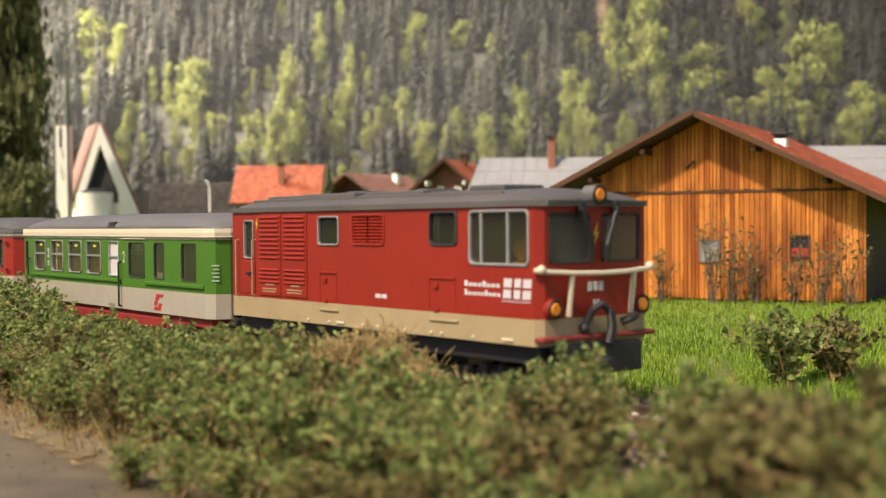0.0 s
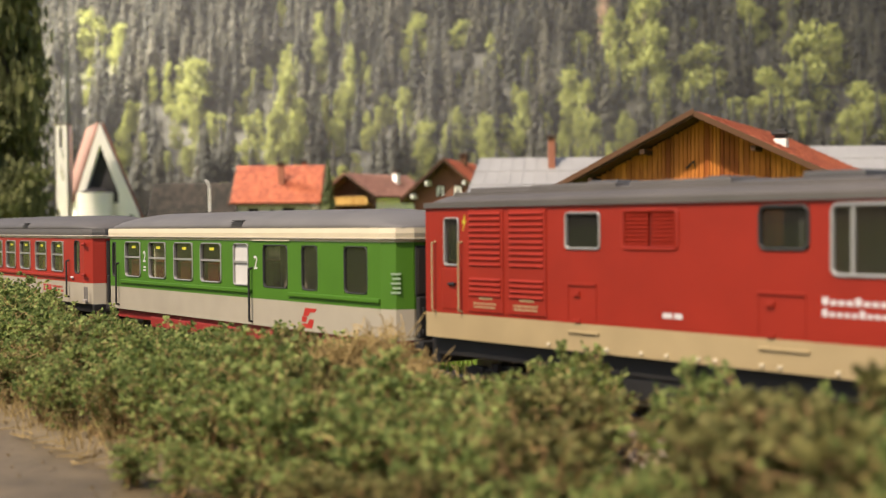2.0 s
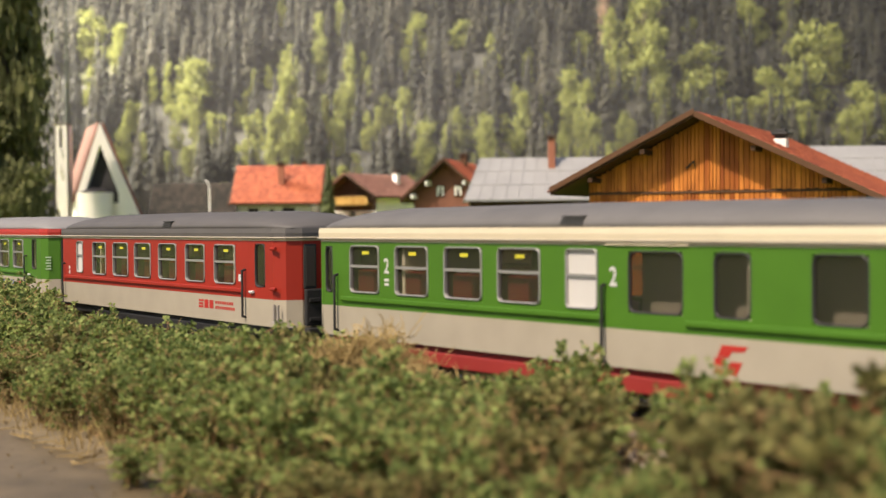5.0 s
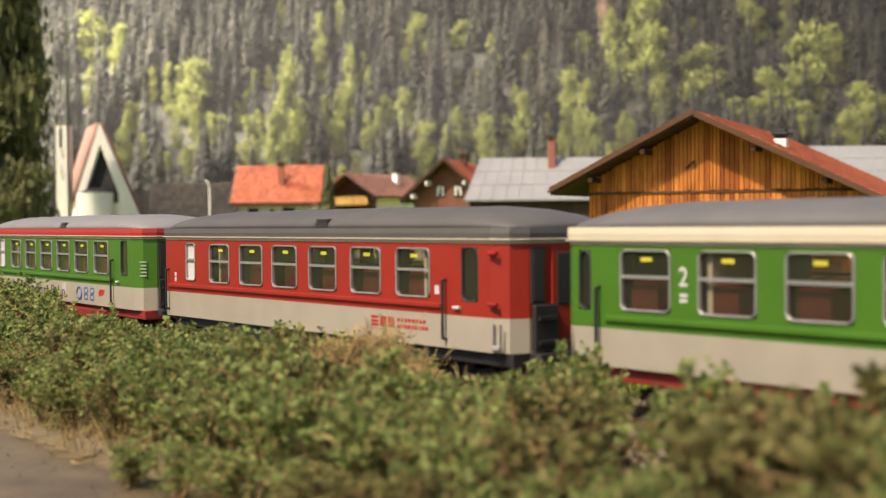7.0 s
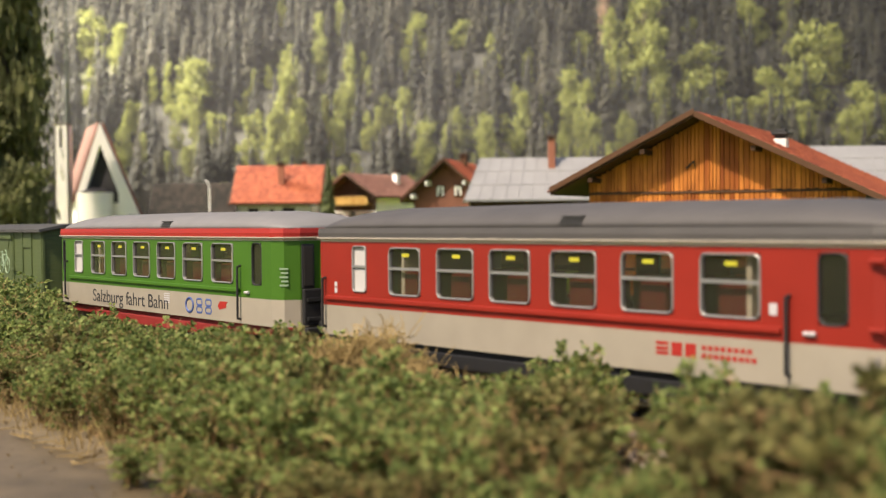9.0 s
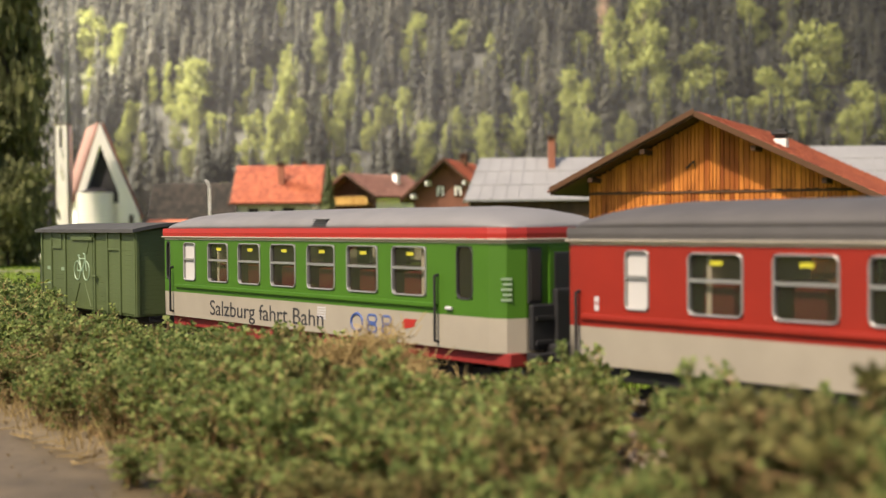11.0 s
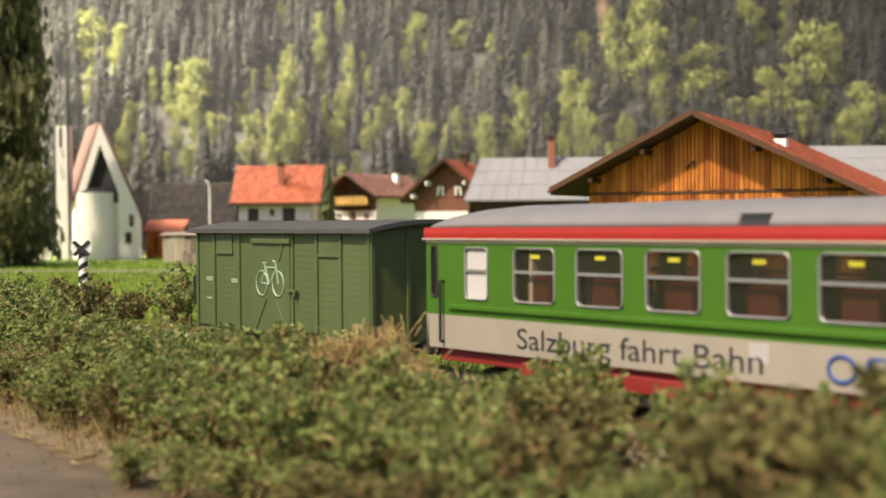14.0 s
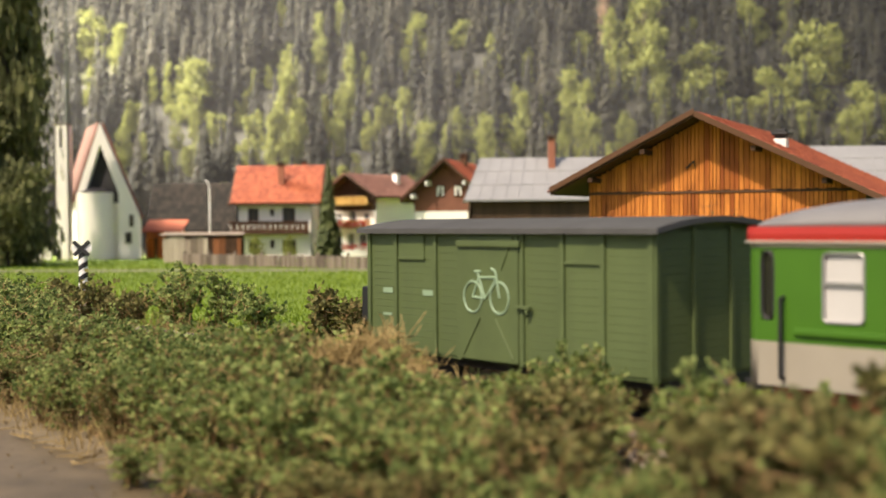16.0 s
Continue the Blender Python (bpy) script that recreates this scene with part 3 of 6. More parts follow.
    for x0, x1 in ((-5.0, -0.3), (0.3, 5.0)):
        bm = bm_new()
        box(bm, x0, x1, -0.36, 0.36, -0.17, 0.17, 0, pose(0, 0.2, 0, 38))
        sl = part("slat", bm, RED, fr)
        sl.location = (0, 0, 2.2 * U)
        for i in range(1, 8):
            again(sl, 0, 0, 2.2 - i * 0.63, fr)
    # hatches, rivets and steps on the flank
    for a, b in ((250.7, 257.1), (287.6, 295.4)):
        bm = bm_new()
        box(bm, a + k, b + k, -HALF - 0.28, -HALF, 21.35, 21.75, 0.1)
        box(bm, a + k, a + k + 0.2, -HALF - 0.1, -HALF, 15.9, 21.4)
        box(bm, b + k - 0.2, b + k, -HALF - 0.1, -HALF, 15.9, 21.4)
        box(bm, a + k + 1.5, a + k + 2.8, -HALF - 0.4, -HALF, 19.6, 20.5, 0.12)
        box(bm, a + k + 1.6, a + k + 2.9, -HALF - 0.3, -HALF, 15.4, 16.0, 0.1)
        part("hatch", bm, RED, lo)
        bm = bm_new()
        box(bm, a + k + 0.2, b + k + 0.6, -HALF - 0.35, -HALF, 13.7, 14.1, 0.12)
        part("step_strip", bm, CREAM, lo)
    bm = bm_new()
    for x in (246, 254, 257, 266, 271, 277, 280, 288, 291, 300, 308):
        box(bm, x + k, x + k + (2.8 if x in (257, 308) else 0.7), -HALF - 0.3, -HALF, 11.3, 11.8, 0.1)
    part("sill_bracket", bm, STRIPE, lo)
    # markings
    plain_print(lo, "lettering", WHITE, [(270.6 + k, 272.4 + k, 17.1, 17.9), (272.8 + k, 274.3 + k, 17.1, 17.9)], label="small white number bars")
    plain_print(lo, "lettering", WHITE, [(297.9 + k + i * 1.22, 297.9 + k + i * 1.22 + 0.9, 20.35, 21.0 + 0.4 * (i in (0, 4))) for i in range(8)]
                + [(297.9 + k + i * 1.1, 297.9 + k + i * 1.1 + 0.8, 18.8, 19.4 + 0.4 * (i in (0, 5))) for i in range(9)] + [(307.9 + k, 315.2 + k, 18.05, 18.2)],
                label="white company lettering reduced to bars")
    for x, w in ((308.2, 2.2), (310.9, 1.8), (313.1, 2.3)):
        bm = bm_new()
        x += k
        for z0, z1 in ((18.6, 20.1), (20.5, 22.0)):
            plate(bm, [(x + z0 * 0.1 - 1.86, z0), (x + w * 0.9 + z0 * 0.1 - 1.86, z0), (x + w * 0.9 + z1 * 0.1 - 1.86, z1), (x + z1 * 0.1 - 1.86, z1)], -HALF - 0.06, -HALF + 0.05)
        bmesh.ops.recalc_face_normals(bm, faces=bm.faces)
        part("company_mark", bm, WHITE, lo, "bold white block of the company mark")
    bm = bm_new()
    for z0, z1, y0, y1 in ((19.7, 21.3, -2.0, -0.95), (19.7, 21.3, -0.55, 0.3), (19.7, 21.3, 0.7, 1.7), (17.2, 18.2, -0.7, -0.1), (17.2, 18.2, 0.2, 0.7)):
        box(bm, hx - 0.1, hx + 0.08, y0, y1, z0, z1)
    part("lettering", bm, WHITE, lo, "white company mark and number bars on the nose")
    bm = bm_new()
    plate(bm, [(0.4, 2.0), (-0.6, -0.3), (0.0, -0.15), (-0.4, -2.0), (0.7, 0.35), (0.1, 0.2)], -0.06, 0.1)
    bmesh.ops.recalc_face_normals(bm, faces=bm.faces)
    fl = part("warning_flash", bm, YELLOW, lo, "yellow lightning flash")
    fl.location, fl.rotation_euler = ((hx + 0.02) * U, 0, 29.5 * U), (0, 0, math.pi / 2)
    bm = bm_new()
    plate(bm, [(0.4, 1.6), (-0.5, -0.2), (0.0, -0.1), (-0.3, -1.6), (0.6, 0.3), (0.1, 0.2)], -0.06, 0.05)
    bmesh.ops.recalc_face_normals(bm, faces=bm.faces)
    fl = part("warning_flash", bm, YELLOW, lo, "yellow lightning flash")
    fl.location = ((225.0 + k) * U, -HALF * U, 31.6 * U)
    # roof with its hatches
    bm = bm_new()
    st = [(-hx - 0.9, ye - 0.4, 34.4, 35.2), (-hx + 0.5, HALF - 1.0, 34.5, 36.2), (-hx + 3.5, HALF + 0.3, 34.5, 37.1), (-hx + 10, HALF + 0.5, 34.5, 37.6), (0, HALF + 0.5, 34.5, 37.8)]
    st = st + [(-x, a, b, c) for x, a, b, c in st[-2::-1]]
    roof_shell(bm, st, 18, 2.0)
    part("roof", bm, ROOFLOCO, lo, smooth=True)
    bm = bm_new()
    outline = [(-hx - 0.9, -ye), (-cx, -HALF - 0.5), (cx, -HALF - 0.5), (hx + 0.9, -ye), (hx + 0.9, ye), (cx, HALF + 0.5), (-cx, HALF + 0.5), (-hx - 0.9, ye)]
    loft(bm, [[(x, y, z) for x, y in outline] for z in (34.2, 35.2)], close=True)
    bmesh.ops.recalc_face_normals(bm, faces=bm.faces)
    part("gutter", bm, ROOFLOCO, lo)
    for x0, x1, y0, y1, h in ((-46, -30, -7, 7, 0.9), (-28, -8, -9, 5, 1.0), (-6, 14, -8, 8, 1.0), (24, 34, -5, 5, 1.8), (-20, -13, -3, 3, 1.9), (6, 10, -4, 4, 1.7)):
        bm = bm_new()
        box(bm, x0, x1, y0, y1, 35.6, 37.3 + h * 0.62, 0.5)
        part("roof_hatch", bm, ROOFLOCO if h < 1.5 else ROOFD, lo)
    for y in (-10.4, 10.4):
        bm = bm_new()
        box(bm, -46, 40, y - 0.35, y + 0.35, 35.6, 37.0, 0.15)
        part("roof_rail", bm, ROOFLOCO, lo)
    # lamps
    for y, z in ((-10.6, 17.0), (10.6, 17.0), (0, 36.2)):
        bm = bm_new()
        rod(bm, (hx - 1.9 if z > 30 else hx - 0.6, y, z), (hx + 1.0, y, z), 1.75 if z < 30 else 1.6, n=18)
        hl = part("headlight", bm, ROOF if z > 30 else RED, lo, "round headlight with amber lens")
        bm = bm_new()
        rod(bm, (hx + 0.95, y, z), (hx + 1.35, y, z), 1.2, 0.9, n=18)
        part("lens", bm, AMBER, hl, smooth=False)
        bm = bm_new()
        for i in range(20):
            a, b = i * math.pi / 10, (i + 1) * math.pi / 10
            rod(bm, (hx + 1.0, y + 1.5 * math.cos(a), z + 1.5 * math.sin(a)), (hx + 1.0, y + 1.5 * math.cos(b), z + 1.5 * math.sin(b)), 0.25, n=5)
        part("rim", bm, BLACK, hl)
    # nose rail, hose, bumper
    bm = bm_new()
    tube(bm, [(hx - 0.6, -HALF - 0.5, 23.5), (hx + 0.6, -HALF + 0.6, 23.3), (hx + 1.7, -6, 22.9), (hx + 1.9, 0, 22.8), (hx + 1.7, 6, 22.9), (hx + 0.6, HALF - 0.6, 23.3), (hx - 0.6, HALF + 0.5, 23.5)], 0.45)
    for y in (-7.0, 8.0):
        rod(bm, (hx + 1.4, y, 22.9), (hx + 0.5, y, 15.6), 0.5)
    for y in (-HALF + 0.3, HALF - 0.3):
        g = bmesh.ops.create_icosphere(bm, subdivisions=2, radius=0.85)
        bmesh.ops.translate(bm, vec=(hx + 0.4, y, 23.6), verts=g["verts"])
    part("nose_handrail", bm, STRIPE, lo, "cream handrail round the nose")
    bm = bm_new()
    pts = [(hx + 0.5, -3.3, 13.6), (hx + 1.6, -2.5, 16.6), (hx + 2.3, -0.9, 17.6), (hx + 2.6, 0.8, 16.2), (hx + 2.4, 1.5, 13.5), (hx + 1.9, 1.2, 10.8)]
    tube(bm, pts, 0.62, 9)
    g = bmesh.ops.create_icosphere(bm, subdivisions=2, radius=1.0)
    bmesh.ops.translate(bm, vec=(hx + 0.6, -3.4, 13.4), verts=g["verts"])
    ribs = []
    for i in range(12):
        t = i / 11 * 2 + 3
        j = min(int(t), 4)
        a, b = Vector(pts[j]), Vector(pts[min(j + 1, 5)])
        p = a.lerp(b, t - j)
        ribs.append(p)
    hose = part("brake_hose", bm, BLACK, lo, "black brake hose on the nose")
    for p in ribs:
        bm = bm_new()
        rod(bm, p - Vector((0, 0.1, 0.18)), p + Vector((0, 0.1, 0.18)), 0.85, n=8)
        part("hose_rib", bm, BLACK, hose)
    bm = bm_new()
    tube(bm, [(hx + 0.3, 5.8, 14.0), (hx + 1.4, 7.0, 14.6), (hx + 1.4, 8.6, 15.2)], 0.7)
    part("brake_pipe", bm, BLACK, lo)
    bm = bm_new()
    box(bm, hx - 1.0, hx + 1.3, -HALF - 0.2, HALF + 0.2, 11.5, 12.4, 0.4)
    part("bumper_beam", bm, BEAMRED, lo, "dark red beam below the nose")
    bm = bm_new()
    box(bm, -hx + 2, hx - 2, -11.4, 11.4, 7.4, 10.8, 0.3)
    part("underframe", bm, BLACK, lo, "black underframe")
    bm = bm_new()
    box(bm, -14, 14, -11.0, 11.0, 3.6, 7.6, 0.5)
    part("fuel_tank", bm, BLACK, lo)
    for s in (-1, 1):
        bm = bm_new()
        box(bm, s * hx - 1.4, s * hx + 1.4, -10, 10, 5.5, 10.9, 0.4)
        part("end_sill", bm, BLACK, lo)
        bm = bm_new()
        rod(bm, (s * hx, 0, 7.2), (s * (hx + 3.8), 0, 7.2), 1.3)
        part("coupling", bm, BLACK, lo)
    for s in (-1, 1):
        bogie(lo, s * 35)
    # inside of the cab
    bm = bm_new()
    box(bm, -hx + 1, hx - 1, -HALF + 1, HALF - 1, 11.4, 12.4)
    part("floor_panel", bm, FLOORM, lo)
    bm = bm_new()
    box(bm, 28.6, 29.4, -HALF + 1, HALF - 1, 12.4, 34.2)
    part("partition", bm, INSIDE, lo)
    bm = bm_new()
    box(bm, 43.5, 50.0, -9, 9, 12.4, 23.0, 0.6)
    part("control_desk", bm, INSIDE, lo)
    bm = bm_new()
    rod(bm, (40.5, -6, 12.4), (40.5, -6, 24.5), 2.2, 2.0, n=14)
    g = bmesh.ops.create_icosphere(bm, subdivisions=3, radius=2.1)
    bmesh.ops.translate(bm, vec=(40.5, -6, 26.8), verts=g["verts"])
    part("driver_doll", bm, DOLL, lo, "plain yellow doll at the desk")

    # --- coaches ---
    def rows_of(k, xs, z0, z1):
        return [(a + k, b + k, z0, z1) for a, b in xs]

    k = -136.4
    a = coach(136.4, GREEN, "green and ivory coach with cream roof edge and grey roof", (STRIPE, IVORY), ROOF,
              rows_of(k, ((80.2, 90.0), (95.1, 105.2), (109.9, 120.3), (124.4, 135.0)), 17.9, 27.2), rows_of(k, ((141.0, 148.0),), 17.7, 27.2),
              rows_of(k, ((71.4, 73.9), (154.4, 165.1), (170.8, 177.2), (187.1, 195.5)), 17.6, 27.0), SOLE, ((77.3 + k, 149.2 + k), (165.8 + k, 200 + k)))
    handrail(a, 149.6 + k, 9.6, 21.8)
    bm = bm_new()
    box(bm, 152 + k, 200 + k, -7.5, -6.7, 11.6, 27.5)
    part("luggage_partition", bm, GREYIN, a, "pale grey inner wall of the luggage room")
    handrail(a, 75.8 + k, 10.0, 21.4)
    seats(a, [84 + k + 14.8 * i for i in range(4)])
    letters("class_number", "2", 4.2, WHITE, a, 150.6 + k, -HALF - 0.06, 21.6, 1.5, 0.05, "white class number")
    letters("class_number", "2", 4.0, WHITE, a, 91.6 + k, -HALF - 0.06, 22.0, 1.6, 0.05, "white class number")
    plain_print(a, "lettering", WHITE, [(91.7 + k, 93.1 + k, 19.6 + i * 0.8, 20.1 + i * 0.8) for i in range(2)], label="small white lettering bars")
    plain_print(a, "door_track", STRIPE, [(150.0 + k, 166.5 + k, 27.9, 28.4)], -HALF - 0.3)
    bm = bm_new()
    x, y0, y1 = 170.6 + k, -HALF - 0.06, -HALF + 0.05
    plate(bm, [(x + 1.6, 13.9), (x + 6.2, 13.9), (x + 5.5, 13.1), (x + 3.4, 13.0), (x + 2.9, 12.2), (x + 0.8, 12.2)], y0, y1)
    plate(bm, [(x, 9.7), (x + 4.2, 9.7), (x + 5.2, 11.6), (x + 3.2, 11.6), (x + 2.6, 10.6), (x + 0.5, 10.6)], y0, y1)
    plate(bm, [(x + 0.4, 12.1), (x + 2.4, 12.1), (x + 2.0, 10.9), (x + 0.2, 10.9)], y0, y1)
    bmesh.ops.recalc_face_normals(bm, faces=bm.faces)
    part("railway_mark", bm, REDINK, a, "red arrow mark")

    k = 9.8
    b = coach(-9.8, REDB, "red and ivory coach with dark grey roof", (ROOFB, IVORY), ROOFB,
              rows_of(k, ((-52.8, -43.1), (-38.2, -27.9), (-23.7, -13.4), (-8.6, 1.8), (7.0, 17.4), (22.4, 32.9)), 17.8, 26.9),
              rows_of(k, ((-64.9, -60.2),), 18.0, 27.1), rows_of(k, ((42.0, 46.6),), 17.6, 27.2), BLACK, ((-74 + k, 36.3 + k),), nose=64.6)
    handrail(b, 37.6 + k, 10.5, 21.4)
    handrail(b, -74.5 + k, 10.5, 20.6)
    seats(b, [-48 + k + 15.1 * i for i in range(6)])
    small_handle(b, 41.0 + k, 16.4)
    bm = bm_new()
    box(bm, 50.6 + k, 53.0 + k, -HALF - 0.9, -HALF, 9.6, 10.4, 0.2)
    for dx in (50.8, 52.6):
        box(bm, dx + k, dx + k + 0.25, -HALF - 0.5, -HALF, 10.2, 14.0)
    part("corner_step", bm, GREYIN, b, "pale grey shunter's step")
    for z in (26.2, 17.4):
        bm = bm_new()
        rod(bm, (50 + k, -HALF - 0.5, z), (52.2 + k, -HALF - 0.5, z), 0.4)
        part("door_hinge", bm, REDB, b)
    plain_print(b, "company_mark", REDINK, [(14.0 + k, 16.4 + k, 13.2, 13.7), (14.0 + k, 16.4 + k, 12.4, 12.9), (14.0 + k, 16.4 + k, 11.7, 12.2), (17.0 + k, 19.0 + k, 11.7, 13.7), (19.6 + k, 21.6 + k, 11.7, 13.7)]
                + [(22.6 + k + i * 1.15, 23.4 + k + i * 1.15, 12.9, 13.6) for i in range(8)] + [(22.6 + k + i * 1.1, 23.4 + k + i * 1.1, 11.7, 12.4) for i in range(9)], label="red company lettering as bars")
    plain_print(b, "notice", WHITE, [(34.3 + k, 35.6 + k, 18.6, 20.2)])
    plain_print(b, "notice", WHITE, [(-71.3 + k, -70.4 + k, 17.6, 18.6), (-71.3 + k, -70.4 + k, 18.9, 19.8)])

    k = 156.6
    c = coach(-156.6, GREEN, "green and ivory coach with red roof edge and slogan", (REDINK, IVORY), ROOFL,
              rows_of(k, ((-199.7, -189.8), (-185.0, -175.0), (-170.4, -160.0), (-155.4, -144.8), (-140.4, -129.7), (-125.0, -114.2)), 18.0, 27.2),
              rows_of(k, ((-212.3, -206.2),), 18.0, 27.2), rows_of(k, ((-222.0, -219.9), (-105.5, -100.9)), 17.9, 27.4), SOLE, ((-216.5 + k, -110.9 + k),), nose=64.6)
    handrail(c, -110.7 + k, 9.9, 22.2)
    handrail(c, -218.3 + k, 10.0, 21.2)
    seats(c, [-195 + k + 15.0 * i for i in range(6)])
    small_handle(c, -107.2 + k, 16.2)
    letters("slogan", "Salzburg fahrt Bahn", 5.0, INK, c, -198.9 + k, -HALF - 0.06, 10.25, 49.6, 0.0, "black slogan lettering")
    plain_print(c, "notice", WHITE, [(-151.6 + k, -148.4 + k, 11.9 + i * 0.55, 12.2 + i * 0.55) for i in range(5)])
    bm = bm_new()
    x = -139.3 + k
    for q in range(24):
        t0, t1 = q * math.pi / 12, (q + 1) * math.pi / 12
        rod(bm, (x + 2.3 + 2.0 * math.cos(t0), -HALF, 12.0 + 1.7 * math.sin(t0)), (x + 2.3 + 2.0 * math.cos(t1), -HALF, 12.0 + 1.7 * math.sin(t1)), 0.32, n=5)
    for q in (7.5, 12.3):
        for zc in (11.1, 12.95):
            ring(bm, 2.4, 0.95, 0.4, 0.5, -HALF - 0.12, -HALF + 0.1, x + q, zc)
    bmesh.ops.recalc_face_normals(bm, faces=bm.faces)
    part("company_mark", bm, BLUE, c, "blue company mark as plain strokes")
    bm = bm_new()
    x = -122 + k
    plate(bm, [(x + 1, 13.6), (x + 5, 13.6), (x + 4, 12.9), (x + 4.2, 12.2), (x + 0.6, 11.6), (x, 12.6)], -HALF - 0.06, -HALF + 0.05)
    bmesh.ops.recalc_face_normals(bm, faces=bm.faces)
    part("railway_mark", bm, REDINK, c)
    bm = bm_new()
    box(bm, 65.4, 66.8, -3.6, 3.6, 9.5, 20.0, 0.5)
    box(bm, 65.0, 69.6, -5.2, 5.2, 7.5, 10.5, 0.6)
    part("gangway_bellows", bm, BLACK, c, "black folded gangway bellows")

    # --- green luggage van ---
    k = 277.7
    v = thing("luggage_van", "green boarded luggage van with bicycle sign", "railway van", on_track(-277.7))
    VEHICLES.append((v, -277.7))
    h, w = 36.3, HALF - 0.2
    zlo, zhi = 7.2, 30.6
    for nm, p0, p1 in (("side_wall", (-h, -w), (h, -w)), ("side_wall", (h, w), (-h, w)), ("end_wall", (h, -w), (h, w)), ("end_wall", (-h, w), (-h, -w))):
        bm = bm_new()
        wall(bm, p0, p1, zlo, zhi, (), 0.8)
        wl = part(nm, bm, VAN, v)
        # boards of this wall
        ln = (Vector(p1) - Vector(p0)).length
        nb = 17
        bh = (zhi - zlo - 1.2) / nb
        a = math.atan2(p1[1] - p0[1], p1[0] - p0[0])
        first = None
        for i in range(nb):
            if first is None:
                bm = bm_new()
                box(bm, 0.15, ln - 0.15, -0.3, 0.05, 0.0, bh - 0.02, 0.055)
                first = part("board", bm, VAN, wl)
                o = first
            else:
                o = new("board", first.data)
                o.parent = wl
            o.location = (p0[0] * U, p0[1] * U, (zlo + 0.6 + i * bh) * U)
            o.rotation_euler = (0, 0, a)
    for x in (-313.9, -305.4, -293.5, -286.5, -270.2, -260.6, -251.6, -241.6):
        bm = bm_new()
        box(bm, x + k - 0.5, x + k + 0.5, -w - 0.8, -w, zlo, zhi, 0.15)
        part("batten", bm, VAN, v)
    for y in (-w, w, -4.5, 4.5):
        for s in (-1, 1):
            bm = bm_new()
            box(bm, s * h - 0.5 if s > 0 else -h - 0.7, s * h + 0.7 if s > 0 else -h + 0.5, y - 0.5, y + 0.5, zlo, zhi, 0.15)
            part("end_post", bm, VAN, v)
    bm = bm_new()
    box(bm, -286 + k, -270.8 + k, -w - 0.95, -w - 0.2, zlo + 0.4, 29.2, 0.2)
    dr = part("sliding_door", bm, VAN, v, "plain green sliding door")
    bm = bm_new()
    box(bm, -286.6 + k, -270 + k, -w - 1.5, -w - 0.6, 27.3, 28.4, 0.2)
    rod(bm, (-299 + k, -w - 1.0, 29.6), (-270 + k, -w - 1.0, 29.6), 0.35)
    part("door_rail", bm, VAN, v)
    bm = bm_new()
    box(bm, -271 + k, -267.6 + k, -w - 1.5, -w - 0.8, 17.0, 17.6, 0.15)
    rod(bm, (-268.4 + k, -w - 1.2, 16.2), (-268.4 + k, -w - 1.2, 17.6), 0.35)
    rod(bm, (-272 + k, -w - 1.0, 29.0), (-275 + k, -w - 1.0, 23.4), 0.18)
    rod(bm, (-272 + k, -w - 1.0, 8.4), (-276.5 + k, -w - 1.0, 15.0), 0.2)
    rod(bm, (-285 + k, -w - 1.0, 8.4), (-280.5 + k, -w - 1.0, 15.0), 0.2)
    part("door_latch", bm, VAN, v)
    for x in (-300.6, -256):
        bm = bm_new()
        box(bm, x - 3.8 + k, x + 3.8 + k, -w - 0.6, -w, 25.0, 29.4, 0.15)
        box(bm, x - 4.0 + k, x + 4.0 + k, -w - 0.75, -w, 24.7, 25.3, 0.1)
        part("vent_flap", bm, VAN, v)
    bm = bm_new()
    yb = -w - 1.0
    for cx0 in (-282.4 + k, -275.4 + k):
        for q in range(20):
            t0, t1 = q * math.pi / 10, (q + 1) * math.pi / 10
            rod(bm, (cx0 + 2.4 * math.cos(t0), yb, 18.6 + 2.7 * math.sin(t0)), (cx0 + 2.4 * math.cos(t1), yb, 18.6 + 2.7 * math.sin(t1)), 0.22, n=5)
    x1, x2 = -282.4 + k, -275.4 + k
    for p, q in (((x1, 18.6), (x1 + 1.6, 22.0)), ((x1 + 1.6, 22.0), (x2 - 0.7, 22.1)), ((x1 + 1.3, 22.9), (x1 + 3.3, 18.4)), ((x1, 18.6), (x1 + 3.3, 18.4)), ((x1 + 3.3, 18.4), (x2 - 0.8, 22.0)),
                 ((x2, 18.6), (x2 - 1.0, 23.2)), ((x2 - 1.0, 23.2), (x2 - 2.1, 23.6)), ((x1 + 0.5, 23.0), (x1 + 2.2, 23.0))):
        rod(bm, (p[0], yb, p[1]), (q[0], yb, q[1]), 0.24, n=5)
    part("bicycle_sign", bm, PALE, v, "pale bicycle pictogram on the door")
    plain_print(v, "lettering", PALE, [(-309.6 + k, -306.6 + k, 18.3, 19.3), (-297.4 + k, -293.9 + k, 18.2, 19.2), (-309.6 + k, -307 + k, 14.0, 14.5)], -w - 0.4, "pale lettering bars")
    bm = bm_new()
    rows = []
    for x in (-h - 2.2, h + 2.2):
        rr = [(x, y, 30.5 + 1.8 * (1 - (y / 15.2) ** 2)) for y in [-15.2 + 30.4 * i / 14 for i in range(15)]]
        rows.append(rr + [(x, p[1], p[2] - 0.9) for p in rr[::-1]])
    loft(bm, rows, close=True)
    bmesh.ops.recalc_face_normals(bm, faces=bm.faces)
    part("roof", bm, ROOFV, v, "dark grey felt roof")
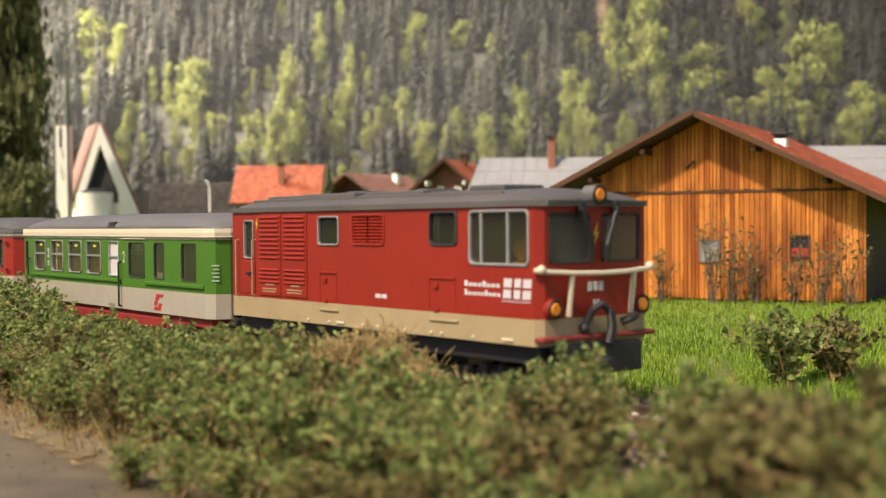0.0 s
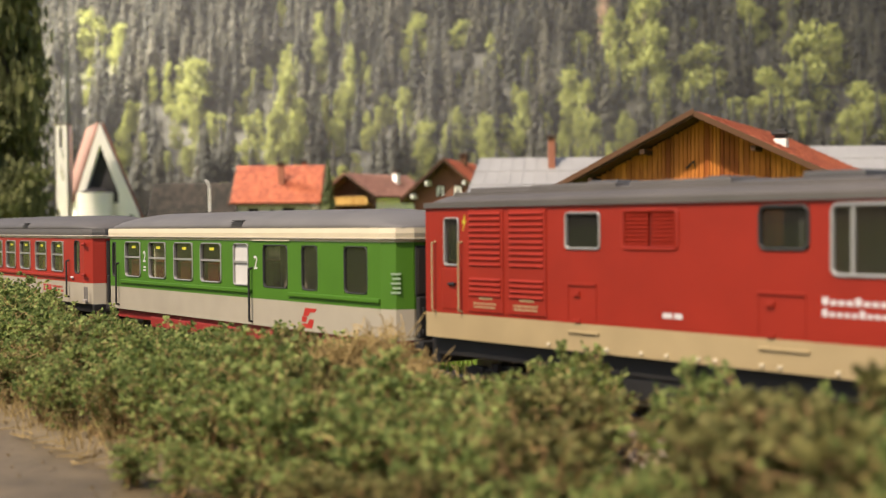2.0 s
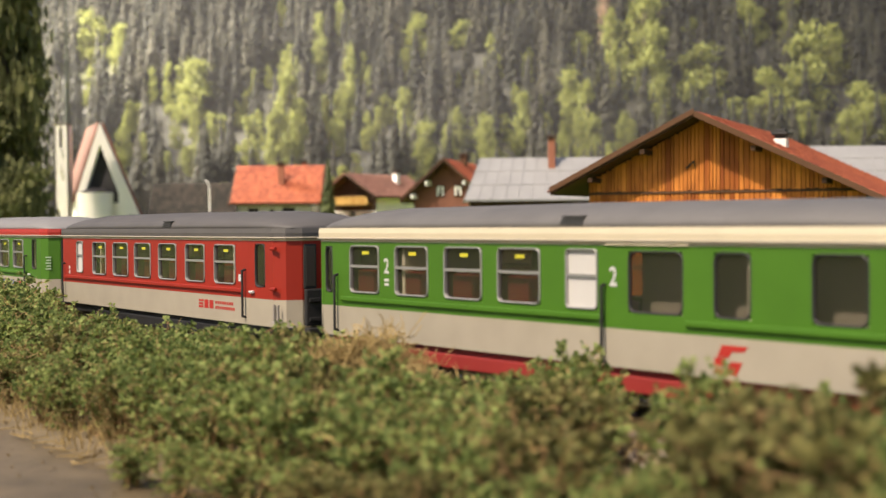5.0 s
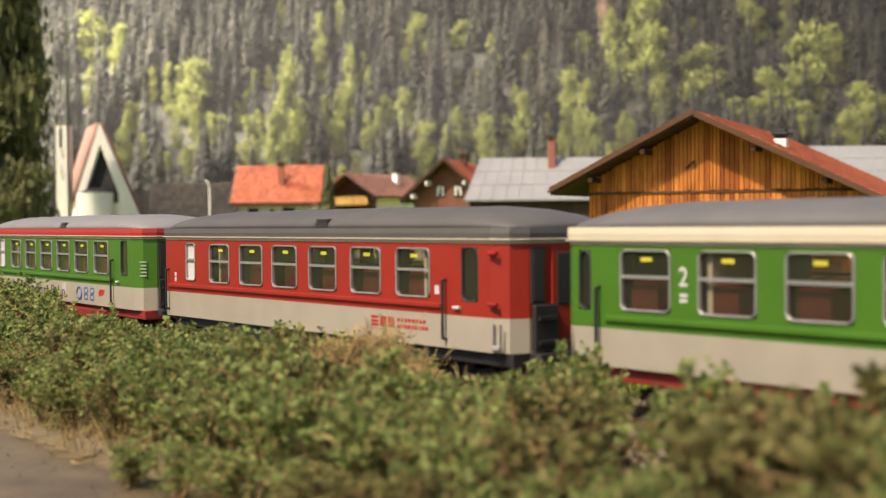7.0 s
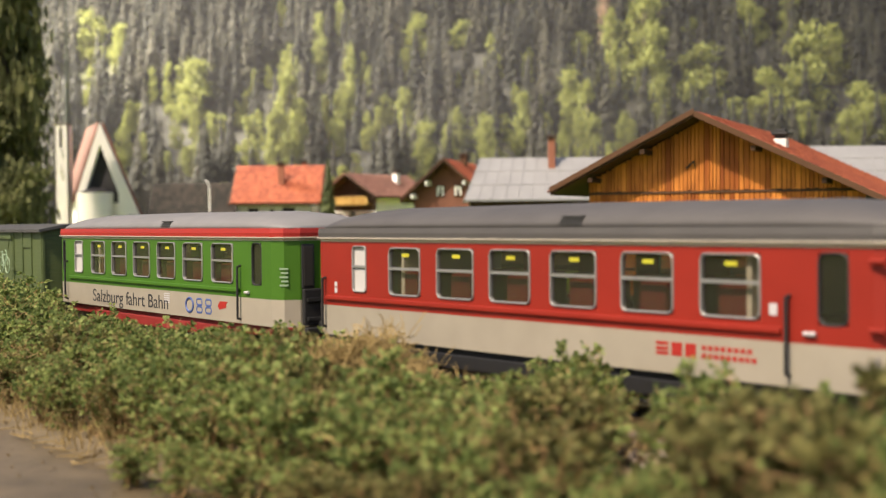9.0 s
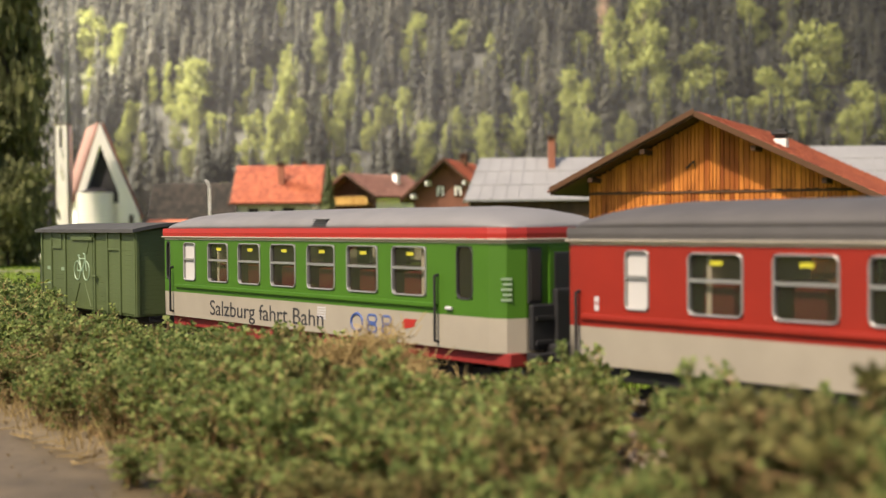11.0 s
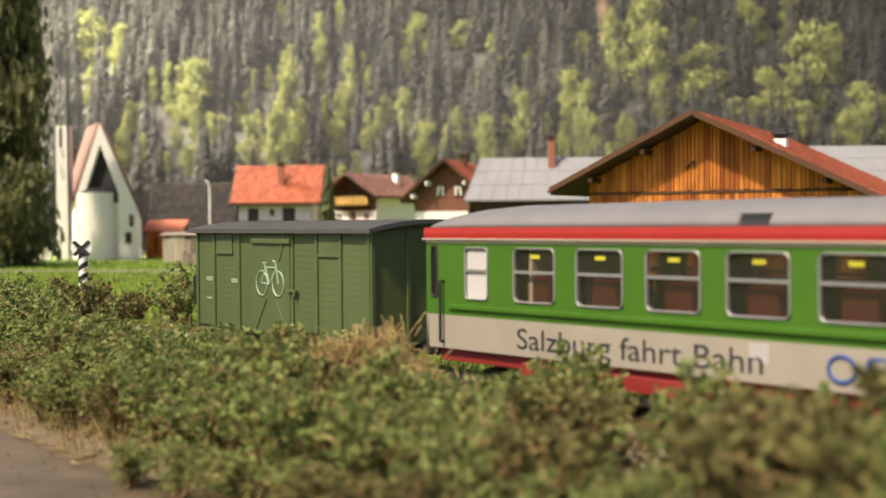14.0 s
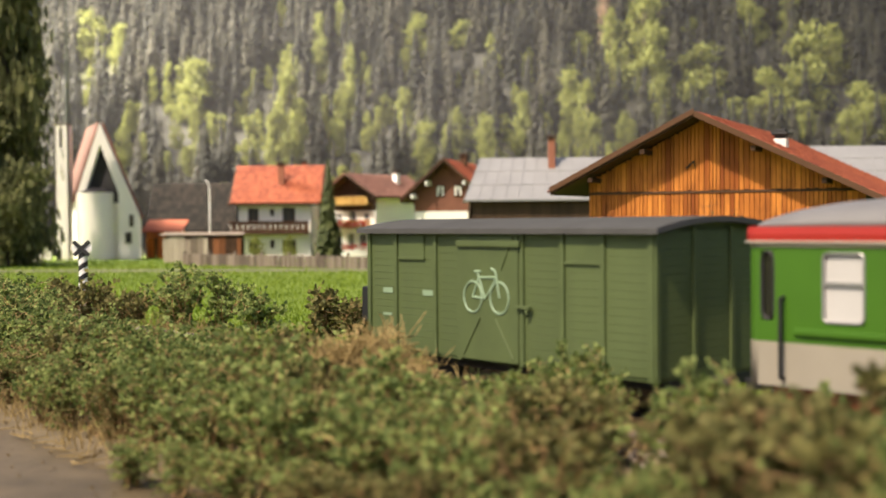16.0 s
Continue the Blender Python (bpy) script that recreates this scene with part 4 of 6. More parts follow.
    for s in (-1, 1):
        bm = bm_new()
        rows = [[(s * h, y, z) for y, z in ((-w, 30.4), (w, 30.4))], [(s * h, y, z) for y, z in ((-w, 30.6), (w, 30.6))]]
        ys = [-w + 2 * w * i / 12 for i in range(13)]
        a = [bm.verts.new((s * h, y, 30.3)) for y in ys]
        b2 = [bm.verts.new((s * h, y, 30.4 + 1.5 * (1 - (y / 15.2) ** 2))) for y in ys]
        for i in range(12):
            bm.faces.new((a[i], a[i + 1], b2[i + 1], b2[i]))
        r = bmesh.ops.extrude_face_region(bm, geom=list(bm.faces))
        bmesh.ops.translate(bm, vec=(-s * 0.8, 0, 0), verts=[q for q in r["geom"] if isinstance(q, bmesh.types.BMVert)])
        bmesh.ops.recalc_face_normals(bm, faces=bm.faces)
        part("end_gable", bm, VAN, v)
    bm = bm_new()
    box(bm, -h, h, -10, 10, 5.4, 7.3, 0.3)
    for s in (-1, 1):
        rod(bm, (s * h, 0, 6.3), (s * (h + 4), 0, 6.3), 1.2)
        for dx in (-3.4, 3.4):
            rod(bm, (s * 20 + dx, -8, 3.0), (s * 20 + dx, -8, 6.0), 0.8)
        box(bm, s * 20 - 4, s * 20 + 4, -8.8, -7.4, 3.0, 5.6, 0.3)
        box(bm, s * 20 - 4, s * 20 + 4, 7.4, 8.8, 3.0, 5.6, 0.3)
    part("underframe", bm, BLACK, v, "black underframe")
    bm = bm_new()
    box(bm, -h - 3.2, -h - 0.5, -w - 0.2, -w + 1.8, 12.4, 19.2, 0.3)
    part("end_step", bm, BLACK, v, "black end step and rail")
    for s in (-1, 1):
        wheelset(v, s * 20, 3.9, 3.9)


build_train()


# ---- ground, hillside, road ----
GRASSG = material("meadow_ground", (0.10, 0.155, 0.014), 0.9, vary=0, scale=45, second=(0.20, 0.28, 0.028), bump=0.6, bump_scale=400)
SOIL = material("dry_soil", (0.10, 0.075, 0.045), 0.95, vary=0, scale=160, second=(0.24, 0.18, 0.10), bump=0.8, bump_scale=700)
DIRT = material("sandy_road", (0.055, 0.040, 0.022), 0.5, vary=0, scale=110, second=(0.19, 0.140, 0.082), bump=0.5, bump_scale=600)
PATHM = material("pale_path_gravel", (0.13, 0.135, 0.065), 0.9, vary=0, scale=120, second=(0.22, 0.21, 0.12), bump=0.4)
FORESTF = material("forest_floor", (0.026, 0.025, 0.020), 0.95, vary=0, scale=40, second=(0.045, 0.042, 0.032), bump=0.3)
LEAF = leafy("thyme_leaf", (0.105, 0.150, 0.042), (0.40, 0.46, 0.15), trans=0.5)
LEAFD = leafy("dull_leaf", (0.095, 0.095, 0.030), (0.27, 0.245, 0.085), trans=0.4)
STEM = material("brown_stem", (0.30, 0.18, 0.075), 0.8, vary=0.3, scale=200, rand=0.3)
STRAW = material("dry_straw", (0.20, 0.135, 0.045), 0.8, vary=0, scale=200, second=(0.42, 0.30, 0.12), rand=0.5)
BLADE = leafy("meadow_grass", (0.115, 0.18, 0.014), (0.26, 0.35, 0.035), trans=0.35)
NEEDLE = leafy("dark_spruce_needles", (0.040, 0.040, 0.032), (0.075, 0.070, 0.052), trans=0.45, tone=True)
LIME = leafy("yellow_green_foliage", (0.14, 0.155, 0.040), (0.29, 0.30, 0.085), trans=0.4)
BARK = material("tree_bark", (0.09, 0.065, 0.045), 0.9, vary=0.3, scale=150)
PINK = leafy("bare_pinkish_twigs", (0.22, 0.13, 0.08), (0.36, 0.24, 0.15), trans=0.1)


class Soup:
    """Many small loose faces gathered into one mesh, in millimetres."""

    def __init__(self):
        self.v, self.f = [], []

    def strand(self, a, b, r0, r1):
        a, b = Vector(a), Vector(b)
        d = (b - a).normalized()
        p = d.orthogonal().normalized()
        q = d.cross(p)
        n = len(self.v)
        for c, r in ((a, r0), (b, r1)):
            for k in range(3):
                t = k * 2.0944
                self.v.append(c + p * (r * math.cos(t)) + q * (r * math.sin(t)))
        self.f += [(n, n + 1, n + 4, n + 3), (n + 1, n + 2, n + 5, n + 4), (n + 2, n, n + 3, n + 5)]

    def leaf(self, c, way, ln, w, rnd):
        """A small folded oval leaf of four faces' outline."""
        way = Vector(way).normalized()
        s = way.cross(Vector((rnd.uniform(-1, 1), rnd.uniform(-1, 1), rnd.uniform(-0.3, 1))))
        if s.length < 1e-4:
            s = way.orthogonal()
        s.normalize()
        up = s.cross(way)
        c = Vector(c)
        n = len(self.v)
        self.v += [c, c + way * ln * 0.35 + s * w * 0.5 + up * w * 0.12, c + way * ln * 0.75 + s * w * 0.42 + up * w * 0.1, c + way * ln,
                   c + way * ln * 0.75 - s * w * 0.42 + up * w * 0.1, c + way * ln * 0.35 - s * w * 0.5 + up * w * 0.12]
        self.f += [(n, n + 1, n + 2, n + 3), (n, n + 3, n + 4, n + 5)]

    def tri(self, a, b, c):
        n = len(self.v)
        self.v += [Vector(a), Vector(b), Vector(c)]
        self.f.append((n, n + 1, n + 2))

    def brick(self, x0, x1, y0, y1, z0, z1, m=None):
        n = len(self.v)
        for z in (z0, z1):
            for x, y in ((x0, y0), (x1, y0), (x1, y1), (x0, y1)):
                p = Vector((x, y, z))
                self.v.append(m @ p if m is not None else p)
        self.f += [(n, n + 1, n + 5, n + 4), (n + 1, n + 2, n + 6, n + 5), (n + 2, n + 3, n + 7, n + 6), (n + 3, n, n + 4, n + 7), (n + 4, n + 5, n + 6, n + 7)]

    def mesh(self, name, mat):
        me = bpy.data.meshes.new(name)
        me.from_pydata([tuple(p * U) for p in self.v], [], self.f)
        me.materials.append(mat)
        return me


def hill_height(x, y):
    t = min(1.0, max(0.0, (x / y + 0.338) / 0.03)) if y > 1 else 0.0
    t = t * t * (3 - 2 * t)
    h = max(0.0, (y - 1480) * 0.62) * t
    return h + (18 * (noise.noise(Vector((x * 0.006, y * 0.006, 0))) + 0.3) * min(1, h / 60) if h > 0 else 0)


def build_ground():
    bm = bm_new()
    bmesh.ops.create_grid(bm, x_segments=40, y_segments=40, size=12000)
    part_ground = part("ground", bm, GRASSG, None)
    tagged(part_ground, "green meadow ground of the layout", "ground", kind="structure")
    bm = bm_new()
    nx, ny = 120, 60
    vs = [[bm.verts.new((-2600 + 5200 * i / nx, 1450 + 1900 * j / ny, 0)) for i in range(nx + 1)] for j in range(ny + 1)]
    for r in vs:
        for v in r:
            v.co.z = hill_height(v.co.x, v.co.y) - 1.0
    for j in range(ny):
        for i in range(nx):
            bm.faces.new((vs[j][i], vs[j][i + 1], vs[j + 1][i + 1], vs[j + 1][i]))
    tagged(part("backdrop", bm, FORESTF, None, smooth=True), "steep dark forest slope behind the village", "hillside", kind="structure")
    # soil strip under the hedge and the track bed
    rnd = random.Random(4)
    bm = bm_new()
    rows = []
    for i in range(90):
        s = -900 + i * 18
        rows.append([on_track(s, d, 0).translation / U for d in (-66 + rnd.uniform(-2, 2), -40, -14, -5, -1, 27, 32, 44 + rnd.uniform(-3, 3))])
        for p, z in zip(rows[-1], (0.4, 1.6, 1.0, 0.9, 2.6, 2.6, 1.2, 0.3)):
            p.z = z
    loft(bm, rows)
    bmesh.ops.recalc_face_normals(bm, faces=bm.faces)
    tagged(part("track_bed", bm, SOIL, None, smooth=True), "dry soil bank under hedge and track", "soil", kind="structure")
    bm = bm_new()
    rows = []
    for i in range(120):
        s = -900 + i * 14
        rows.append([on_track(s, d, z).translation / U for d, z in ((-60 + 3 * noise.noise(Vector((s * 0.03, 0, 0))), 0.35), (-75, 0.7), (-95, 0.6), (-120, 0.9), (-150, 0.6), (-215, 0.5), (-222, 0.1))])
        for j, p in enumerate(rows[-1]):
            p.z += 0.35 * noise.noise(Vector((p.x * 0.06, p.y * 0.06, 3))) if 0 < j < 6 else 0
    loft(bm, rows)
    bmesh.ops.recalc_face_normals(bm, faces=bm.faces)
    tagged(part("road", bm, DIRT, None, smooth=True), "sandy brown dirt road beside the hedge", "road", kind="structure")


def build_footpath():
    bm = bm_new()
    rows = []
    for i in range(30):
        x = -420 + i * 13.0
        y = 985 - 0.12 * (x + 420) + 4 * noise.noise(Vector((x * 0.02, 5, 0)))
        rows.append([(x, y - 9, 0.3), (x, y - 4, 1.5), (x, y + 5, 1.7), (x, y + 11, 0.3)])
    loft(bm, rows)
    bmesh.ops.recalc_face_normals(bm, faces=bm.faces)
    tagged(part("footpath", bm, PATHM, None, smooth=True), "pale gravel footpath across the meadow", "path", kind="structure")


def build_track():
    tr = thing("railway_track", "narrow-gauge track with brown rails on wooden sleepers", "railway track", Matrix.Identity(4), kind="structure")
    for d in (HALF - 4.75, HALF + 4.75):
        bm = bm_new()
        rows = []
        for i in range(70):
            m = on_track(-800 + i * 22, d, 0)
            rows.append([m @ Vector((0, y * U, z * U)) / U for y, z in ((-0.75, 2.5), (0.75, 2.5), (0.3, 3.0), (0.3, 3.9), (0.5, 4.0), (0.5, RAIL_Z), (-0.5, RAIL_Z), (-0.5, 4.0), (-0.3, 3.9), (-0.3, 3.0))])
        loft(bm, rows, close=True)
        bmesh.ops.recalc_face_normals(bm, faces=bm.faces)
        part("rail", bm, RAILM, tr)
    bm = bm_new()
    box(bm, -1.2, 1.2, -9, 9, -0.6, 0.6, 0.2)
    me = to_mesh("sleeper", bm, SLEEPER)
    rnd = random.Random(2)
    for i in range(150):
        o = new("sleeper", me)
        o.parent = tr
        o.matrix_basis = on_track(-760 + i * 9.2, HALF, 2.3) @ pose(0, 0, 0, 0, 0, rnd.uniform(-2, 2))
    sp = Soup()
    for i in range(11000):
        m = on_track(rnd.uniform(-320, 190), rnd.uniform(-13, 33), 2.7 + rnd.uniform(-0.4, 0.2))
        r = rnd.uniform(0.25, 0.6)
        mm = Matrix.Translation(m.translation / U) @ Euler((rnd.uniform(0, 6), rnd.uniform(0, 6), rnd.uniform(0, 6))).to_matrix().to_4x4()
        sp.brick(-r, r, -r * 0.8, r * 0.8, -r * 0.7, r * 0.7, mm)
    o = new("ballast", sp.mesh("ballast", BALLAST))
    tagged(o, "pinkish grey crushed stone ballast", "ballast", kind="stuff")
    sp = Soup()
    for i in range(220):
        m = on_track(rnd.uniform(-160, 60), -58 - abs(rnd.gauss(0, 9)), 0.9)
        r = rnd.uniform(0.08, 0.26)
        mm = Matrix.Translation(m.translation / U) @ Euler((rnd.uniform(0, 6), rnd.uniform(0, 6), rnd.uniform(0, 6))).to_matrix().to_4x4()
        sp.brick(-r, r, -r * 0.8, r * 0.8, -r * 0.7, r * 0.7, mm)
    tagged(new("gravel", sp.mesh("gravel", SOIL)), "loose pebbles along the road edge", "gravel", kind="stuff")


build_ground()
build_footpath()
build_track()


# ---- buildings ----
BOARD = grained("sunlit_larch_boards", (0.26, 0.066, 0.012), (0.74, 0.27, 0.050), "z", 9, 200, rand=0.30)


def weathering(m, dark, scale, lo, hi):
    """Rain-dark patches with ragged edges over a wood's own colour."""
    nt = m.node_tree
    b = nt.nodes["Principled BSDF"]
    src = b.inputs["Base Color"].links[0].from_socket
    tc = nt.nodes.new("ShaderNodeTexCoord")
    mp = nt.nodes.new("ShaderNodeMapping")
    mp.inputs["Scale"].default_value = (1.0, 1.0, 0.35)
    n = nt.nodes.new("ShaderNodeTexNoise")
    n.inputs["Scale"].default_value, n.inputs["Detail"].default_value, n.inputs["Roughness"].default_value = scale, 7, 0.68
    r = nt.nodes.new("ShaderNodeMapRange")
    r.inputs["From Min"].default_value, r.inputs["From Max"].default_value = lo, hi
    mx = nt.nodes.new("ShaderNodeMix")
    mx.data_type = "RGBA"
    mx.inputs["B"].default_value = (*dark, 1)
    nt.links.new(tc.outputs["Object"], mp.inputs["Vector"])
    nt.links.new(mp.outputs["Vector"], n.inputs["Vector"])
    nt.links.new(n.outputs["Fac"], r.inputs["Value"])
    nt.links.new(r.outputs["Result"], mx.inputs["Factor"])
    nt.links.new(src, mx.inputs["A"])
    nt.links.new(mx.outputs["Result"], b.inputs["Base Color"])


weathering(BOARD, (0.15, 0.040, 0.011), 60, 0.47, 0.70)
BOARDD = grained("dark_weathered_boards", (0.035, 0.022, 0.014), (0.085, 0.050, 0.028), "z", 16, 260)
BEAM = grained("brown_beam_wood", (0.045, 0.022, 0.012), (0.10, 0.048, 0.025), "y", 10, 260)
OCHRE = grained("ochre_balcony_wood", (0.28, 0.15, 0.035), (0.46, 0.28, 0.08), "x", 8, 260)
GREYW = grained("grey_fence_wood", (0.13, 0.10, 0.08), (0.30, 0.24, 0.19), "z", 10, 260)
PATCH = grained("bleached_boards", (0.24, 0.19, 0.15), (0.46, 0.39, 0.31), "z", 8, 260)
RUST = grained("rust_brown_boards", (0.15, 0.055, 0.022), (0.30, 0.115, 0.050), "z", 8, 260)
TILE = material("red_clay_tiles", (0.24, 0.050, 0.020), 0.8, vary=0, scale=120, second=(0.40, 0.105, 0.042), rand=0.35, bump=0.3)
TILEB = material("brown_roof_tiles", (0.12, 0.05, 0.035), 0.8, vary=0, scale=120, second=(0.22, 0.10, 0.07), rand=0.45, bump=0.3)
TIN = material("pale_metal_roof", (0.30, 0.29, 0.285), 0.5, 0.2, vary=0.12, scale=60, bump=0.1)
PLASTER = material("white_plaster", (0.80, 0.76, 0.70), 0.85, vary=0.06, scale=60, bump=0.15)
SHINGLE = material("red_brown_shingles", (0.17, 0.065, 0.040), 0.85, vary=0.25, scale=160, bump=0.4)
DARKGLASS = material("dark_window_glass", (0.03, 0.03, 0.035), 0.15, vary=0.2, scale=60, bump=0)
BRICKM = material("chimney_brick", (0.32, 0.12, 0.07), 0.85, vary=0.25, scale=200, bump=0.3)
WHITEP = material("white_paint", (0.78, 0.76, 0.72), 0.6, vary=0.06, scale=150, bump=0.05)
TARRED = grained("tarred_shingles", (0.012, 0.010, 0.008), (0.030, 0.023, 0.018), "z", 6, 200, rough=0.95)
SLATE = material("dark_slate", (0.050, 0.047, 0.050), 0.8, vary=0.25, scale=90, bump=0.2, spec=0.2)
FLOWER = material("red_flowers", (0.50, 0.05, 0.03), 0.7, vary=0.4, scale=400, rand=0.3)


def tiles(parent, p0, along, down, nl, nd, mat, thick=0.5, wide=3.0, tall=3.6, name="tiles"):
    """A slope of overlapping tiles: p0 upper corner, unit ways along the ridge and down the slope."""
    along, down = Vector(along).normalized(), Vector(down).normalized()
    nrm = along.cross(down)
    if nrm.z < 0:
        nrm = -nrm
    rnd = random.Random(len(parent.children) + nl)
    sp = Soup()
    for j in range(int(nd / tall) + 1):
        for i in range(int(nl / wide) + 1):
            a0, a1 = i * wide + 0.08, min(nl, (i + 1) * wide - 0.08)
            d0, d1 = j * tall, min(nd + 0.6, (j + 1) * tall + 0.7)
            if a1 <= a0 or d1 <= d0:
                continue
            lift = rnd.uniform(0, 0.12)
            n = len(sp.v)
            for h, dd in ((thick * 0.35 + lift, d0), (thick + lift + 0.25, d1)):
                for a, bulge in ((a0, 0.0), ((a0 + a1) / 2, 0.35), (a1, 0.0)):
                    sp.v.append(Vector(p0) + along * a + down * dd + nrm * (h + bulge))
            sp.f += [(n, n + 1, n + 4, n + 3), (n + 1, n + 2, n + 5, n + 4)]
            m = len(sp.v)
            for a in (a0, (a0 + a1) / 2, a1):
                sp.v.append(Vector(p0) + along * a + down * d1 + nrm * 0.05)
            sp.f += [(n + 3, n + 4, m + 1, m), (n + 4, n + 5, m + 2, m + 1)]
    o = new(name, sp.mesh(name, mat))
    o.parent = parent
    o["kind"] = "stuff"
    return o


def slab(parent, name, pts, thick, mat):
    """A sloping slab from its upper outline, thick millimetres deep."""
    bm = bm_new()
    a = [bm.verts.new(p) for p in pts]
    b = [bm.verts.new((p[0], p[1], p[2] - thick)) for p in pts]
    bm.faces.new(a)
    bm.faces.new(b[::-1])
    for i in range(len(pts)):
        j = (i + 1) % len(pts)
        bm.faces.new((a[i], b[i], b[j], a[j]))
    bmesh.ops.recalc_face_normals(bm, faces=bm.faces)
    return part(name, bm, mat, parent)


def house_window(parent, x, z, w, h, y=0.0, frame_mat=None, pane=None, name="window", curtains=False):
    bm = bm_new()
    fr = 0.9
    for a in ((-w / 2 - fr, -w / 2, -h / 2 - fr, h / 2 + fr), (w / 2, w / 2 + fr, -h / 2 - fr, h / 2 + fr), (-w / 2, w / 2, h / 2, h / 2 + fr), (-w / 2, w / 2, -h / 2 - fr, -h / 2), (-0.25, 0.25, -h / 2, h / 2)):
        box(bm, a[0], a[1], -0.6, 0.5, a[2], a[3])
    f = part(name, bm, frame_mat or WHITEP, parent)
    f.location = (x * U, y * U, z * U)
    bm = bm_new()
    box(bm, -w / 2, w / 2, 0.0, 0.4, -h / 2, h / 2)
    part("pane", bm, pane or DARKGLASS, f)
    if curtains:
        bm = bm_new()
        for s in (-1, 1):
            plate(bm, [(s * w / 2, h / 2), (s * w / 2, -h / 2), (s * w * 0.28, -h / 2), (s * w * 0.06, h / 2)], -0.25, -0.05)
        bmesh.ops.recalc_face_normals(bm, faces=bm.faces)
        part("curtain", bm, WHITEP, f, "white drawn curtains")
    return f


def chimney(parent, x, y, z0, z1, w, mat, cap=None):
    bm = bm_new()
    box(bm, x - w / 2, x + w / 2, y - w / 2, y + w / 2, z0, z1, 0.2)
    c = part("chimney", bm, mat, parent)
    bm = bm_new()
    box(bm, x - w * 0.7, x + w * 0.7, y - w * 0.7, y + w * 0.7, z1, z1 + 0.8, 0.2)
    box(bm, x - w * 0.4, x + w * 0.4, y - w * 0.4, y + w * 0.4, z1 + 0.8, z1 + 2.0)
    box(bm, x - w * 0.7, x + w * 0.7, y - w * 0.7, y + w * 0.7, z1 + 2.0, z1 + 2.6, 0.2)
    part("chimney_cap", bm, cap or BEAM, c)


def gable_roof(h, wl, wr, apex, slope, depth, over, back, side_l, side_r, mat, under, tile=True, thick=2.2, wide=3.0):
    """Two slopes with rafters' ends, rake boards and tiles; the ridge runs along +y from the gable at y = 0."""
    for sx, reach in ((-1, wl + side_l), (1, wr + side_r)):
        pts = [(0, -over, apex), (0, depth + back, apex), (sx * reach, depth + back, apex - slope * reach), (sx * reach, -over, apex - slope * reach)]
        r = slab(h, "roof", pts, thick, under)
        bm = bm_new()
        n = 2.0
        a = math.atan(slope)
        ln = reach / math.cos(a)
        box(bm, 0, ln, -over - 1.0, -over, -n, 0.5, 0.2, Matrix.Translation((0, 0, apex)) @ (Matrix.Rotation(a, 4, "Y") if sx > 0 else Matrix.Rotation(math.pi - a, 4, "Y")))
        if sx < 0:
            bmesh.ops.translate(bm, vec=(0, 0, 0), verts=bm.verts)
        part("rake_board", bm, BEAM, h)
        if tile:
            tiles(r, (0, -over - 0.6, apex), (0, 1, 0), (sx, 0, -slope), depth + back + over + 0.6, ln + 0.8, mat, wide=wide)
    return h


def gable_front(h, wl, wr, apex, slope, y, mat, zb, flip=1, name="gable_wall"):
    bm = bm_new()
    plate(bm, [(-wl, zb), (wr, zb), (wr, apex - slope * wr - 1.5), (0, apex - 1.5), (-wl, apex - slope * wl - 1.5)], y, y + flip * 1.6)
    bmesh.ops.recalc_face_normals(bm, faces=bm.faces)
    return part(name, bm, mat, h)


def side_walls(h, wl, wr, apex, slope, depth, mat, zb=0):
    for x, z in ((-wl, apex - slope * wl - 1.2), (wr, apex - slope * wr - 1.2)):
        bm = bm_new()
        box(bm, min(x, x * 0.97), max(x, x * 0.97), 1.6, depth - 1.6, zb, z)
        part("side_wall", bm, mat, h)


